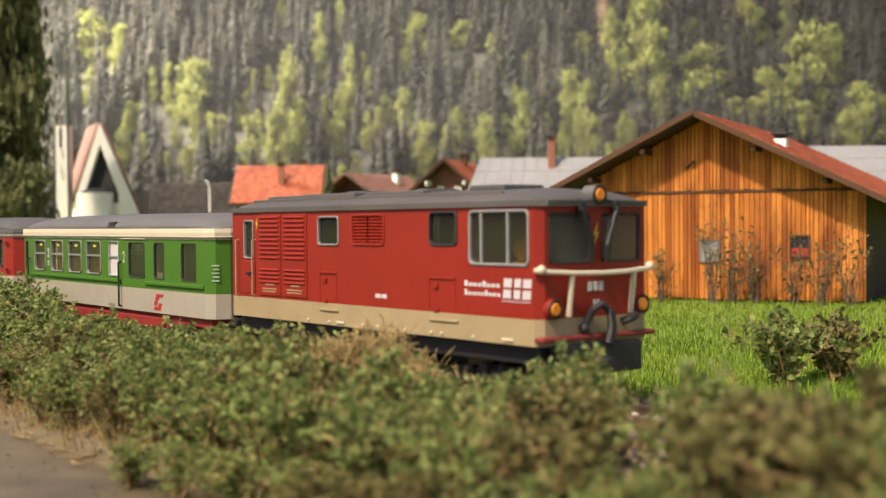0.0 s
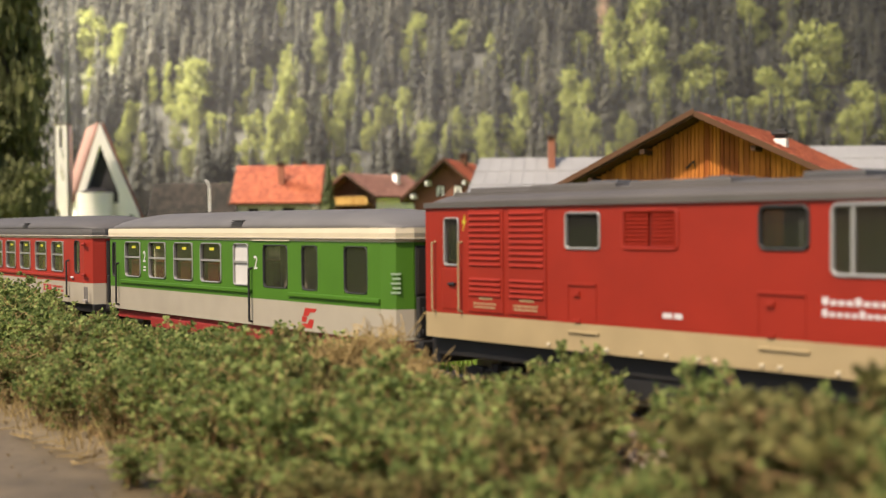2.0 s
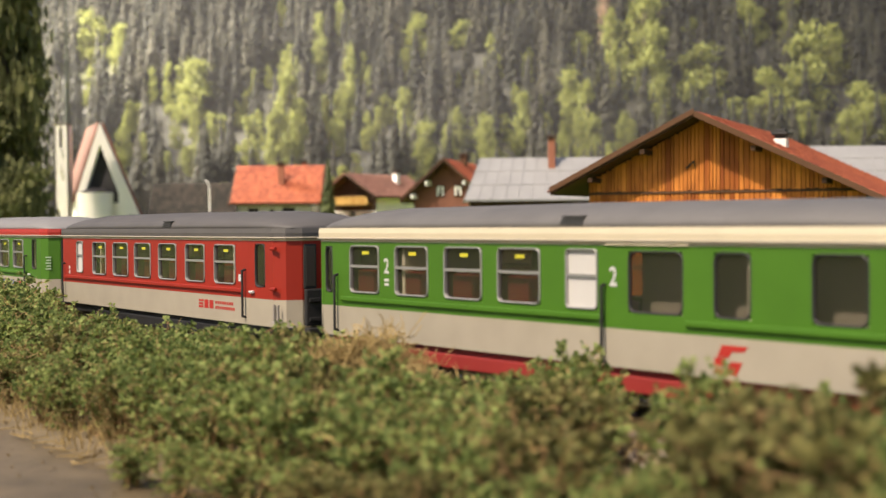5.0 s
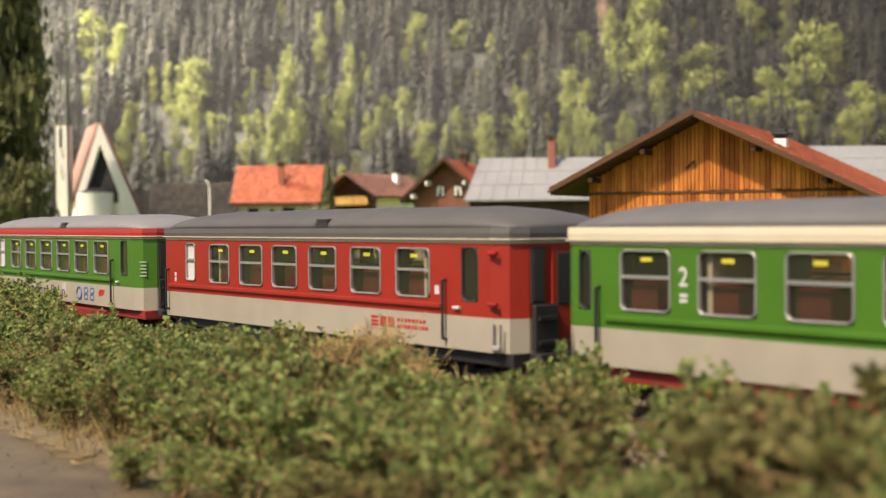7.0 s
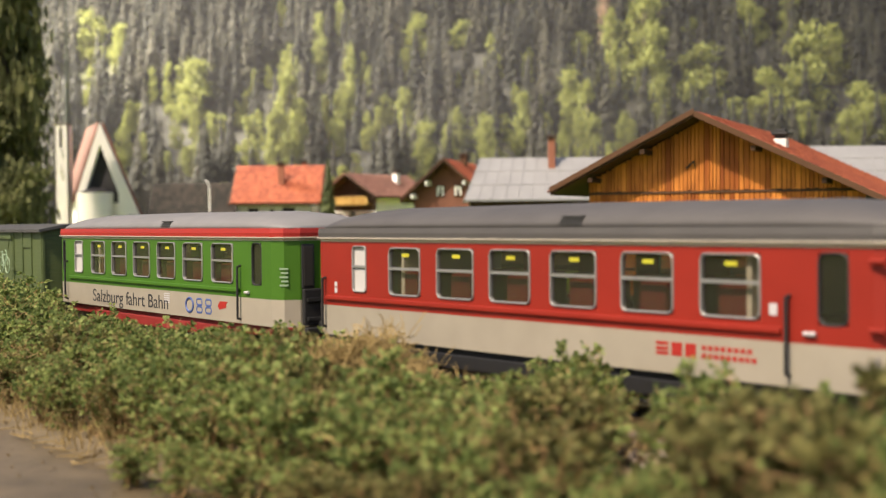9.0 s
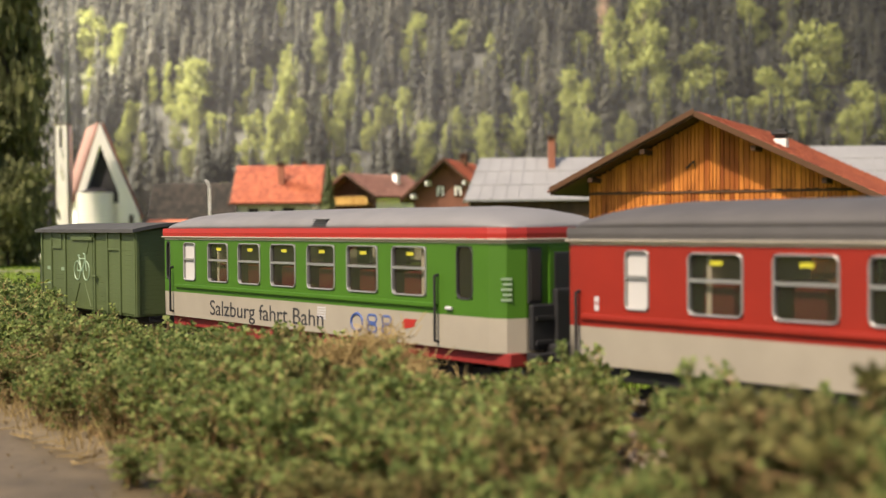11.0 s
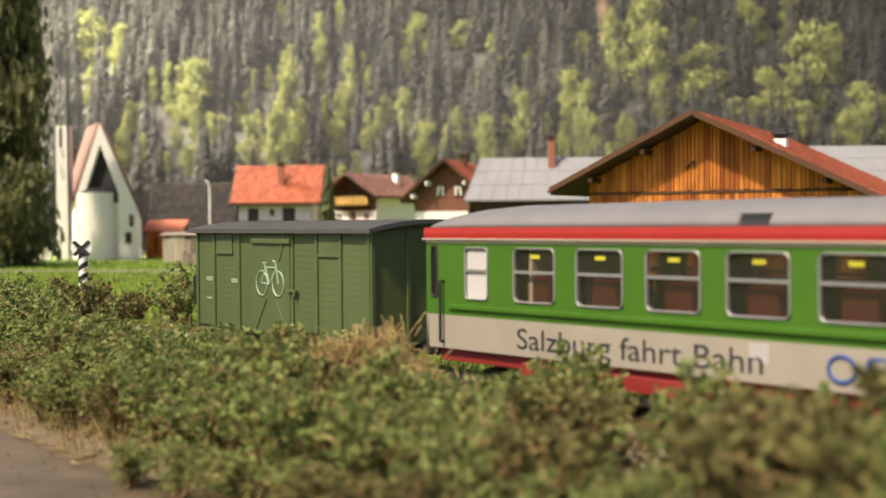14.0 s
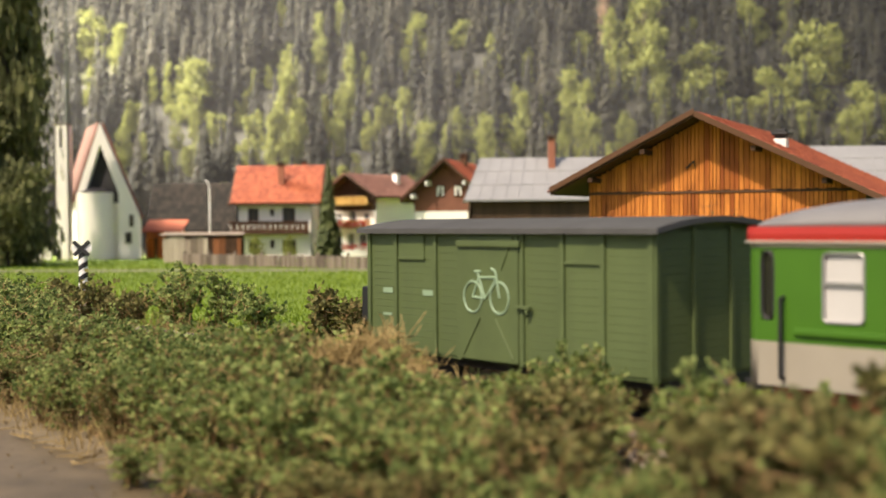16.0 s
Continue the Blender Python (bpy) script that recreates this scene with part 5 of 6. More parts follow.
def build_barn():
    b = thing("barn", "weathered orange-brown wooden barn with red tiled roof", "barn", at(118, 562, 0, -27))
    wl, wr, apex, sl, dp = 55, 70, 84.0, 0.49, 150
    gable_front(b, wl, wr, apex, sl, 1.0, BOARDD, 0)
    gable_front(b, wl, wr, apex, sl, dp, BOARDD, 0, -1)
    # shade of the long sides is put into their darker board colour
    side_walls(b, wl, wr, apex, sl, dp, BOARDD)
    gable_roof(b, wl, wr, apex, sl, dp, 13.5, 8, 14, 17, TILE, BEAM, thick=1.6)
    rnd = random.Random(8)
    x = -wl
    while x < wr - 0.5:
        w = rnd.choice((1.5, 1.8, 2.1, 2.5))
        x1 = min(x + w, wr)
        top = apex - sl * max(abs(x), abs(x1)) - 1.6
        if top > 49.5:
            pieces = ((0.6, 48.6), (49.6, top))
        else:
            pieces = ((0.6, top),)
        for z0, z1 in pieces:
            bm = bm_new()
            dy = rnd.uniform(0, 0.25)
            box(bm, x + 0.12, x1 - 0.12, 0.2 - dy, 1.05, z0 + rnd.uniform(0, 0.5), z1, 0.12)
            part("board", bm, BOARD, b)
        x = x1
    bm = bm_new()
    box(bm, -wl, wr, -0.4, 1.0, 48.5, 49.7, 0.2)
    part("beam", bm, BEAM, b)
    house_window(b, 2.5, 22.5, 7.5, 8.5, -0.2, GREYW, TIN, "shutter")
    w = house_window(b, 42.5, 24.5, 7.0, 8.5, -0.2, BEAM)
    bm = bm_new()
    box(bm, -3.4, 3.4, -0.5, -0.1, -4.2, -0.6)
    part("panel", bm, REDINK, w, "red panel in the window")
    bm = bm_new()
    box(bm, 26.2, 31.8, 23, 29, 62, 73.4, 0.3)
    ch = part("chimney", bm, WHITEP, b, "white chimney stack")
    bm = bm_new()
    box(bm, 26.6, 31.4, 23.4, 28.6, 73.4, 75.0)
    box(bm, 25.2, 32.8, 22, 30, 75.0, 76.4, 0.4)
    box(bm, 26.6, 31.4, 23.4, 28.6, 76.4, 77.8, 0.5)
    part("chimney_cap", bm, BLACK, ch, "dark metal chimney cap")
    # gable bracket
    bm = bm_new()
    rod(bm, (-8, -0.5, 60), (-4, -2, 63), 0.4)
    rod(bm, (-4, -2, 63), (-4, -0.2, 60.5), 0.3)
    part("bracket", bm, BLACK, b)
    for x in (-50, -25, 25, 55):
        bm = bm_new()
        box(bm, x - 1.2, x + 1.2, -12.5, 8, apex - sl * abs(x) - 5.4, apex - sl * abs(x) - 3.2, 0.3)
        part("purlin", bm, BEAM, b)


def build_metal_shed(x0, x1, y, ze, zr, label):
    b = thing("metal_roofed_shed", label, "shed", at((x0 + x1) / 2, y))
    hw = (x1 - x0) / 2
    for p0, p1 in (((-hw + 4, 6), (hw - 4, 6)), ((hw - 4, 70), (-hw + 4, 70)), ((hw - 4, 6), (hw - 4, 70)), ((-hw + 4, 70), (-hw + 4, 6))):
        bm = bm_new()
        wall(bm, p0, p1, 0, ze + 2, (), 1.5)
        part("wall", bm, BOARDD, b)
    for ya, yb in ((0, 38), (76, 38)):
        slab(b, "roof", [(-hw, ya, ze), (hw, ya, ze), (hw, yb, zr), (-hw + 13, yb, zr)], 1.4, TIN)
    n = int(2 * hw / 9)
    for i in range(n + 1):
        bm = bm_new()
        x = -hw + i * 2 * hw / n
        rod(bm, (x, 0, ze + 0.1), (x + 13 * (hw - x) / (2 * hw), 38, zr + 0.1), 0.35, n=5)
        part("standing_seam", bm, TIN, b)
    for k in (1, 2):
        bm = bm_new()
        t = k / 3
        box(bm, -hw + 13 * t, hw, 38 * t - 0.3, 38 * t + 0.3, ze + (zr - ze) * t - 0.2, ze + (zr - ze) * t + 0.35)
        part("roof_joint", bm, TIN, b)
    return b


def build_white_house():
    b = thing("alpine_house", "white plastered house with red roof and dark balcony", "house", at(-171, 1262))
    hw, ze = 38, 60
    holes = []
    spots = [(-21, 46, 11, 13), (-2, 48, 4.5, 7), (15, 44, 13, 18), (-21, 14, 10, 12), (-2, 16, 4.5, 8), (15, 14, 14, 13)]
    for x, z, w, h in spots:
        holes.append((x - w / 2 + hw, x + w / 2 + hw, z - h / 2, z + h / 2))
    for nm, p0, p1, hh in (("front_wall", (-hw, 0), (hw, 0), holes), ("side_wall", (hw, 0), (hw, 72), []), ("side_wall", (-hw, 72), (-hw, 0), []), ("back_wall", (hw, 72), (-hw, 72), [])):
        bm = bm_new()
        wall(bm, p0, p1, 0, ze, hh, 2.0)
        part(nm, bm, PLASTER, b)
    for x, z, w, h in spots:
        house_window(b, x, z, w - 1.8, h - 1.8, 0.6, BEAM)
    for x in (-hw, hw):
        bm = bm_new()
        a = [bm.verts.new((x, y, z)) for y, z in ((0, ze), (72, ze), (36, ze + 33))]
        bm.faces.new(a)
        r = bmesh.ops.extrude_face_region(bm, geom=list(bm.faces))
        bmesh.ops.translate(bm, vec=(-2 if x > 0 else 2, 0, 0), verts=[v for v in r["geom"] if isinstance(v, bmesh.types.BMVert)])
        bmesh.ops.recalc_face_normals(bm, faces=bm.faces)
        part("gable", bm, BOARDD, b)
    for sy in (-1, 1):
        ye = 36 + sy * 46
        r = slab(b, "roof", [(-hw - 5, 36, 97), (hw + 17, 36, 97), (hw + 9, ye, 57), (-hw - 8, ye, 57)], 2, BEAM)
        tiles(r, (-hw - 5, 36, 97), (1, 0, 0), (0, sy * 46, -40), 2 * hw + 15, 60, TILE, wide=3.4, tall=4.4)
    chimney(b, 6, 14, 74, 96, 6.5, BRICKM)
    chimney(b, 27, 40, 92, 100, 5, BRICKM)
    bm = bm_new()
    box(bm, -hw - 5, hw - 2, -12, 0, 26, 28, 0.3)
    box(bm, -hw - 5, hw - 2, -12.6, -11.2, 37.5, 39.3, 0.3)
    bal = part("balcony", bm, BEAM, b, "dark wooden balcony")
    bm = bm_new()
    box(bm, -hw - 5, hw - 2, -11.6, -11.0, 27.8, 37.8)
    part("balcony_panel", bm, BEAM, bal)
    bm = bm_new()
    for sgn in (-1, 1):
        box(bm, -0.24, 0.24, -12.1, -11.6, -2.6, 2.6, 0.1, Matrix.Translation((0, 0, 33.6)) @ Matrix.Rotation(sgn * radians(24), 4, "Y"))
    sl = part("baluster", bm, WHITEP, bal, "pale cut-out baluster")
    sl.location = ((-hw - 4) * U, 0, 0)
    for i in range(1, 14):
        again(sl, -hw - 3 + i * 5.5, 0, 0, bal)
    bm = bm_new()
    rod(bm, (hw - 1.5, -1, 0), (hw - 1.5, -1, ze), 0.8)
    part("downpipe", bm, WHITEP, b)


def build_balcony_house():
    b = thing("chalet", "wooden chalet with ochre balconies and brown roof", "house", at(-96, 1345, 0, -33))
    wl = wr = 29
    apex, sl, dp = 90, 0.62, 95
    holes = [(6, 13, 12, 26), (20, 29, 8, 26), (36, 46, 12, 26), (6, 13, 36, 48), (22, 32, 34, 50), (42, 50, 36, 48)]
    bm = bm_new()
    wall(bm, (-wl, 0), (wr, 0), 0, 66, holes, 2.0, ((50, 1),))
    part("front_wall", bm, [PLASTER, BOARDD], b)
    for u0, u1, z0, z1 in holes:
        house_window(b, (u0 + u1) / 2 - wl, (z0 + z1) / 2, u1 - u0 - 1.6, z1 - z0 - 1.6, 0.6, WHITEP)
    gable_front(b, wl, wr, apex, sl, 0.2, BOARDD, 66)
    gable_front(b, wl, wr, apex, sl, dp, BOARDD, 0, -1)
    side_walls(b, wl, wr, apex, sl, dp, PLASTER)
    gable_roof(b, wl, wr, apex, sl, dp, 14, 6, 9, 11, TILEB, BEAM)
    for z, w in ((56, 24), (31, 28)):
        bm = bm_new()
        box(bm, -w, w, -10, 0, z, z + 1.6, 0.2)
        box(bm, -w, w, -10.6, -9.4, z + 7.5, z + 9, 0.2)
        bal = part("balcony", bm, OCHRE, b, "ochre wooden balcony")
        bm = bm_new()
        box(bm, -1.2, 1.2, -10.3, -9.7, z + 1, z + 8, 0.1)
        o = part("baluster", bm, OCHRE, bal)
        o.location = (-w * U, 0, 0)
        for i in range(1, 17):
            again(o, -w + i * w / 8, 0, 0, bal)
    sp = Soup()
    rnd = random.Random(3)
    for i in range(500):
        c = Vector((rnd.uniform(-24, 26), -12 + rnd.uniform(-1.5, 1.5), rnd.choice((8, 33)) + rnd.uniform(0, 6)))
        sp.leaf(c, (rnd.uniform(-1, 1), rnd.uniform(-1, 1), rnd.uniform(-1, 1)), 2.2, 1.6, rnd)
    fl = new("flowers", sp.mesh("flowers", FLOWER))
    fl.parent = b
    fl["label"] = "red window-box flowers"
    chimney(b, 14, 60, 76, 92, 6, WHITEP)


def build_shingle_house():
    b = thing("shingled_house", "red-brown shingled house with white base and curtained windows", "house", at(6, 1165, 0, -16))
    wl = wr = 34
    apex, sl, dp = 95, 0.88, 90
    bm = bm_new()
    wall(bm, (-wl, 0), (wr, 0), 0, 60, [(16, 24, 16, 30), (40, 50, 16, 30)], 2.0, ((47, 1),))
    part("front_wall", bm, [PLASTER, SHINGLE], b)
    for x in (-14, 11):
        house_window(b, x, 23, 7, 12, 0.6)
    gable_front(b, wl, wr, apex, sl, 0.2, SHINGLE, 60)
    gable_front(b, wl, wr, apex, sl, dp, SHINGLE, 0, -1)
    side_walls(b, wl, wr, apex, sl, dp, SHINGLE)
    gable_roof(b, wl, wr, apex, sl, dp, 14, 6, 9, 9, TILE, BEAM)
    for x in (-8, 9):
        house_window(b, x, 66, 6.5, 9, -0.4, BEAM, curtains=True)
    for x in (-32, -18, 18, 32):
        bm = bm_new()
        box(bm, x - 1, x + 1, -14.5, 0, apex - sl * abs(x) - 8, apex - sl * abs(x) - 4, 0.2)
        part("bracket", bm, WHITEP, b)
    chimney(b, 4, 40, 88, 100, 6, BEAM)


def build_church():
    c = thing("church", "white A-frame church with slender bell tower and spire", "church", at(-360, 1310))
    # front with triangular recess, extruded along the nave's way
    out = [(-26, 0), (-26, 66), (0, 144), (40, 47), (40, 0)]
    inn = [(-17, 0), (-17, 70), (0, 122), (19, 70), (19, 0)]
    sh = Vector((-31, 70, 0))
    bm = bm_new()
    f0 = [bm.verts.new((x, 0, z)) for x, z in out]
    g0 = [bm.verts.new((x, 0, z)) for x, z in inn]
    f1 = [bm.verts.new((x, 12, z)) for x, z in out]
    g1 = [bm.verts.new((x, 12, z)) for x, z in inn]
    for i in range(4):
        bm.faces.new((f0[i], f0[i + 1], g0[i + 1], g0[i]))
        bm.faces.new((f1[i + 1], f1[i], g1[i], g1[i + 1]))
        bm.faces.new((f0[i + 1], f0[i], f1[i], f1[i + 1]))
        bm.faces.new((g0[i], g0[i + 1], g1[i + 1], g1[i]))
    bm.faces.new((f0[0], g0[0], g1[0], f1[0]))
    bm.faces.new((g0[4], f0[4], f1[4], g1[4]))
    bmesh.ops.recalc_face_normals(bm, faces=bm.faces)
    part("front_frame", bm, PLASTER, c)
    bm = bm_new()
    plate(bm, [(-17, 60), (19, 60), (19, 70), (0, 122), (-17, 70)], 9.0, 11.0)
    bmesh.ops.recalc_face_normals(bm, faces=bm.faces)
    part("gable_panel", bm, SLATE, c, "dark slate panel in the gable")
    bm = bm_new()
    box(bm, -17, 19, 9.0, 11.0, 0, 60)
    part("recess_wall", bm, PLASTER, c)
    bm = bm_new()
    rod(bm, (-8, 11, 0), (-8, 11, 71), 19.5, n=48)
    part("apse", bm, PLASTER, c, "rounded white apse", smooth=False)
    bm = bm_new()
    rod(bm, (-8, 11, 71), (-8, 11, 76), 19.8, 6, n=48)
    part("apse_roof", bm, SLATE, c)
    bm = bm_new()
    rows = [[Vector((x, 12, z)) + sh * t for x, z in out] for t in (0, 1)]
    loft(bm, rows)
    bmesh.ops.recalc_face_normals(bm, faces=bm.faces)
    part("nave_wall", bm, PLASTER, c)
    for p, q in ((out[1], out[2]), (out[2], out[3])):
        d = Vector((q[0] - p[0], 0, q[1] - p[1])).normalized()
        n = Vector((-d.z, 0, d.x))
        bm = bm_new()
        k0, k1 = Vector((p[0], 0, p[1])) - d * 5 * (p is out[1]), Vector((q[0], 0, q[1])) + d * 5 * (q is out[3])
        vs = [k0 + n * 0.5 + Vector((0, 4, 0)), k1 + n * 0.5 + Vector((0, 4, 0))]
        rows = [vs + [vs[1] + n * 2.5, vs[0] + n * 2.5], [v + sh * 1.1 for v in vs] + [v + sh * 1.1 + n * 2.5 for v in vs[::-1]]]
        loft(bm, rows, close=True)
        bmesh.ops.recalc_face_normals(bm, faces=bm.faces)
        part("roof", bm, TILEB, c)
    for x, z, w, h in ((32.5, 41, 2.6, 11), (29, 23, 5, 10)):
        house_window(c, x, z, w, h, -0.3, GREYW)
    bm = bm_new()
    rod(bm, (-15.5, -2.0, 26), (-15.5, -2.0, 54), 0.5)
    part("downpipe", bm, GREYW, c)
    t = thing("bell_tower", "slender white bell tower with dark needle spire", "church tower", at(-401, 1312))
    bm = bm_new()
    wall(bm, (-7.5, 0), (7.5, 0), 0, 142, [(5, 8.6, 118, 139), (6.6, 8.0, 92, 101), (4.6, 6.4, 20, 32)], 3)
    part("front_wall", bm, PLASTER, t)
    for p0, p1 in (((7.5, 0), (7.5, 14)), ((7.5, 14), (-7.5, 14)), ((-7.5, 14), (-7.5, 0))):
        bm = bm_new()
        wall(bm, p0, p1, 0, 142, (), 1.5)
        part("wall", bm, PLASTER, t)
    bm = bm_new()
    box(bm, -8, 8, -0.5, 14.5, 142, 143.5, 0.2)
    part("coping", bm, GREYW, t)
    bm = bm_new()
    rod(bm, (3, 12, 143), (3, 12, 165), 3.2, 1.8, n=10)
    rod(bm, (3, 12, 165), (3, 12, 290), 1.8, 0.5, n=10)
    part("spire", bm, material("patina_metal", (0.09, 0.10, 0.08), 0.6, 0.2), t, "dark grey-green needle spire")
    w = thing("churchyard_wall", "low white churchyard wall", "wall", at(-428, 1300))
    bm = bm_new()
    box(bm, -34, 18, 0, 5, 0, 14, 0.4)
    part("wall", bm, PLASTER, w)
    bm = bm_new()
    box(bm, -35, 19, -1, 6, 14, 16, 0.3)
    part("coping", bm, GREYW, w)


def build_sheds():
    d = thing("dark_barn", "dark brown barn with weathered roof", "barn", at(-282, 1400))
    bm = bm_new()
    wall(bm, (-46, 0), (46, 0), 0, 34, (), 2)
    part("front_wall", bm, BOARDD, d)
    for x in (-46, 44):
        bm = bm_new()
        plate(bm, [(0, 0), (60, 0), (60, 30), (30, 78), (0, 30)], 0, 2)
        bmesh.ops.rotate(bm, verts=bm.verts, cent=(0, 0, 0), matrix=Matrix.Rotation(math.pi / 2, 3, "Z"))
        bmesh.ops.translate(bm, vec=(x + 2, 0, 0), verts=bm.verts)
        bmesh.ops.recalc_face_normals(bm, faces=bm.faces)
        part("side_wall", bm, BOARDD, d)
    for sy in (-1, 1):
        r = slab(d, "roof", [(-50, 30, 84), (50, 30, 84), (52, 30 + sy * 38, 30), (-52, 30 + sy * 38, 30)], 2, TARRED)
        tiles(r, (-50, 30, 84), (1, 0, 0), (0, sy * 38, -54), 100, 66, TARRED, wide=4, tall=6, name="shingles")
    p = thing("street_lamp", "pale grey lamp post with curved head", "street lamp", at(-250, 1335))
    bm = bm_new()
    tube(bm, [(0, 0, 0), (0, 0, 78), (-1.5, 0, 82), (-5, 0, 83)], 0.65)
    part("pole", bm, WHITEP, p)
    s = thing("lean_to", "orange wooden lean-to with red roof", "shed", at(-305, 1345))
    bm = bm_new()
    wall(bm, (-16, 0), (20, 0), 0, 30, [(2, 12, 0, 22)], 2)
    part("front_wall", bm, BOARD, s)
    for x in (-16, 18):
        bm = bm_new()
        box(bm, x, x + 2, 2.2, 30, 0, 30)
        part("side_wall", bm, BOARD, s)
    slab(s, "roof", [(-20, 32, 42), (24, 32, 42), (24, -6, 30), (-20, -6, 30)], 1.6, TILE)
    s = thing("board_shed", "patched grey and rust-brown board shed", "shed", at(-228, 1190))
    rnd = random.Random(6)
    x = -40.0
    while x < 34:
        w = rnd.choice((4, 5, 6))
        bm = bm_new()
        box(bm, x, x + w - 0.3, rnd.uniform(-0.3, 0.2), 1.6, 0, 25 + rnd.uniform(-3, 1), 0.2)
        part("board", bm, rnd.choice((PATCH, PATCH, GREYW)) if x < 0 else rnd.choice((RUST, RUST, BEAM)), s)
        x += w
    slab(s, "roof", [(-42, 20, 29), (36, 20, 29), (37, -2, 27), (-43, -2, 27)], 0.9, GREYW)
    bm = bm_new()
    wall(bm, (35, 18), (-41, 18), 0, 27, (), 1.2)
    part("back_wall", bm, BOARDD, s)
    # fence along the meadow
    f = thing("picket_fence", "weathered grey-brown wooden picket fence", "fence", Matrix.Identity(4))
    a, b = Vector((-232, 1112, 0)), Vector((-50, 962, 0))
    n = 92
    me = None
    ang = math.degrees(math.atan2(b.y - a.y, b.x - a.x))
    rnd = random.Random(11)
    for i in range(n):
        q = a.lerp(b, i / (n - 1))
        if me is None:
            bm = bm_new()
            plate(bm, [(-0.95, 0), (0.95, 0), (0.95, 9.4), (0, 10.6), (-0.95, 9.4)], -0.3, 0.3)
            bmesh.ops.recalc_face_normals(bm, faces=bm.faces)
            me = to_mesh("picket", bm, GREYW)
        o = new("picket", me)
        o.parent = f
        o.matrix_basis = at(q.x, q.y, 0.2, ang + rnd.uniform(-6, 6)) @ pose(0, 0, 0, 0, rnd.uniform(-2, 2))
    for z in (3, 8):
        bm = bm_new()
        box(bm, 0, (b - a).length, 0.4, 1.0, z, z + 1.0)
        o = part("rail", bm, GREYW, f)
        o.matrix_basis = at(a.x, a.y, 0, ang)
    for i in range(8):
        q = a.lerp(b, i / 7)
        bm = bm_new()
        box(bm, -1, 1, 0.8, 2.6, 0, 13, 0.2)
        o = part("post", bm, GREYW, f)
        o.matrix_basis = at(q.x, q.y, 0, ang)
    # railway crossing post
    x = thing("level_crossing_post", "black and white striped post with crossed boards", "crossing sign", at(-136, 470))
    bm = bm_new()
    rod(bm, (0, 0, 0), (0, 0, 27), 1.7, n=14)
    po = part("post", bm, WHITEP, x)
    for i in range(6):
        z = 3 + i * 4.2
        bm = bm_new()
        rows = []
        for dz in (0, 2.0):
            rows.append([(1.78 * math.cos(t), 1.78 * math.sin(t), z + dz + 1.1 * math.cos(t)) for t in [k * math.pi / 8 for k in range(16)]])
        loft(bm, rows, close=True, caps=False)
        part("stripe", bm, BLACK, po)
    for sgn in (-1, 1):
        bm = bm_new()
        box(bm, -3.9, 3.9, -2.4 - 0.3 * sgn, -1.9 - 0.3 * sgn, -0.75, 0.75, 0.1, Matrix.Translation((0, 0, 27.5)) @ Matrix.Rotation(sgn * radians(42), 4, "Y"))
        part("cross_board", bm, BLACK, x)
    bm = bm_new()
    for sgn in (-1, 1):
        rod(bm, (sgn * 2.4, -1.7, 27.5), (sgn * 2.4, -1.2, 27.5), 1.5, n=14)
    part("sign_disc", bm, WHITEP, x)


build_barn()
sh = build_metal_shed(16, 132, 905, 53, 85, "dark wooden shed with pale sheet-metal roof")
chimney(sh, 8, 30, 76, 98, 5, BRICKM)
build_metal_shed(262, 372, 905, 62, 92, "second shed with pale sheet-metal roof")
build_white_house()
build_balcony_house()
build_shingle_house()
build_church()
build_sheds()


# ---- plants ----
def shrub_meshes(seed, height=18.0, radius=10.0, leaves=950, dry=False, size=1.0):
    """Stems that fan out from the ground, twigs on them, and small oval leaves on the twigs."""
    rnd = random.Random(seed)
    stems, leaf = Soup(), Soup()
    tips = []
    for i in range(15):
        a, lean = rnd.uniform(0, 6.283), rnd.uniform(0.1, 1.0)
        p = Vector((rnd.uniform(-2, 2), rnd.uniform(-2, 2), 0))
        top = Vector((math.cos(a) * radius * lean, math.sin(a) * radius * lean, height * rnd.uniform(0.72, 1.0) * (1.12 - 0.35 * lean)))
        q = p
        for k in range(1, 5):
            t = k / 4
            n = p.lerp(top, t) + Vector((rnd.uniform(-1, 1), rnd.uniform(-1, 1), 1.5 * math.sin(t * 3.1)))
            stems.strand(q, n, (0.10 if dry else 0.22) * (1.2 - t) + 0.05, (0.10 if dry else 0.22) * (1.0 - t) + 0.04)
            for j in range(4 if k > 1 else 2):
                b = q.lerp(n, rnd.random())
                e = b + Vector((rnd.uniform(-1, 1), rnd.uniform(-1, 1), rnd.uniform(-0.25, 0.9))).normalized() * rnd.uniform(2.0, 4.6)
                stems.strand(b, e, 0.09, 0.05)
                tips.append((b, e))
            q = n
        tips.append((q - Vector((0, 0, 2)), q))
    n = 0
    while n < leaves:
        b, e = rnd.choice(tips)
        p = b.lerp(e, rnd.uniform(0.2, 1.05))
        if p.z < 1.0:
            continue
        way = (e - b).normalized() * 0.5 + Vector((rnd.uniform(-1, 1), rnd.uniform(-1, 1), rnd.uniform(-0.5, 0.9)))
        s = rnd.uniform(0.7, 1.3) * size
        if dry:
            c = p
            for k in range(2):
                e2 = c + (way.normalized() + Vector((rnd.uniform(-0.7, 0.7), rnd.uniform(-0.7, 0.7), rnd.uniform(-0.5, 0.5)))).normalized() * rnd.uniform(1.0, 2.6)
                leaf.strand(c, e2, 0.10, 0.07)
                c = e2
        else:
            leaf.leaf(p, way, 1.25 * s, 0.85 * s, rnd)
        n += 1
    return stems, leaf


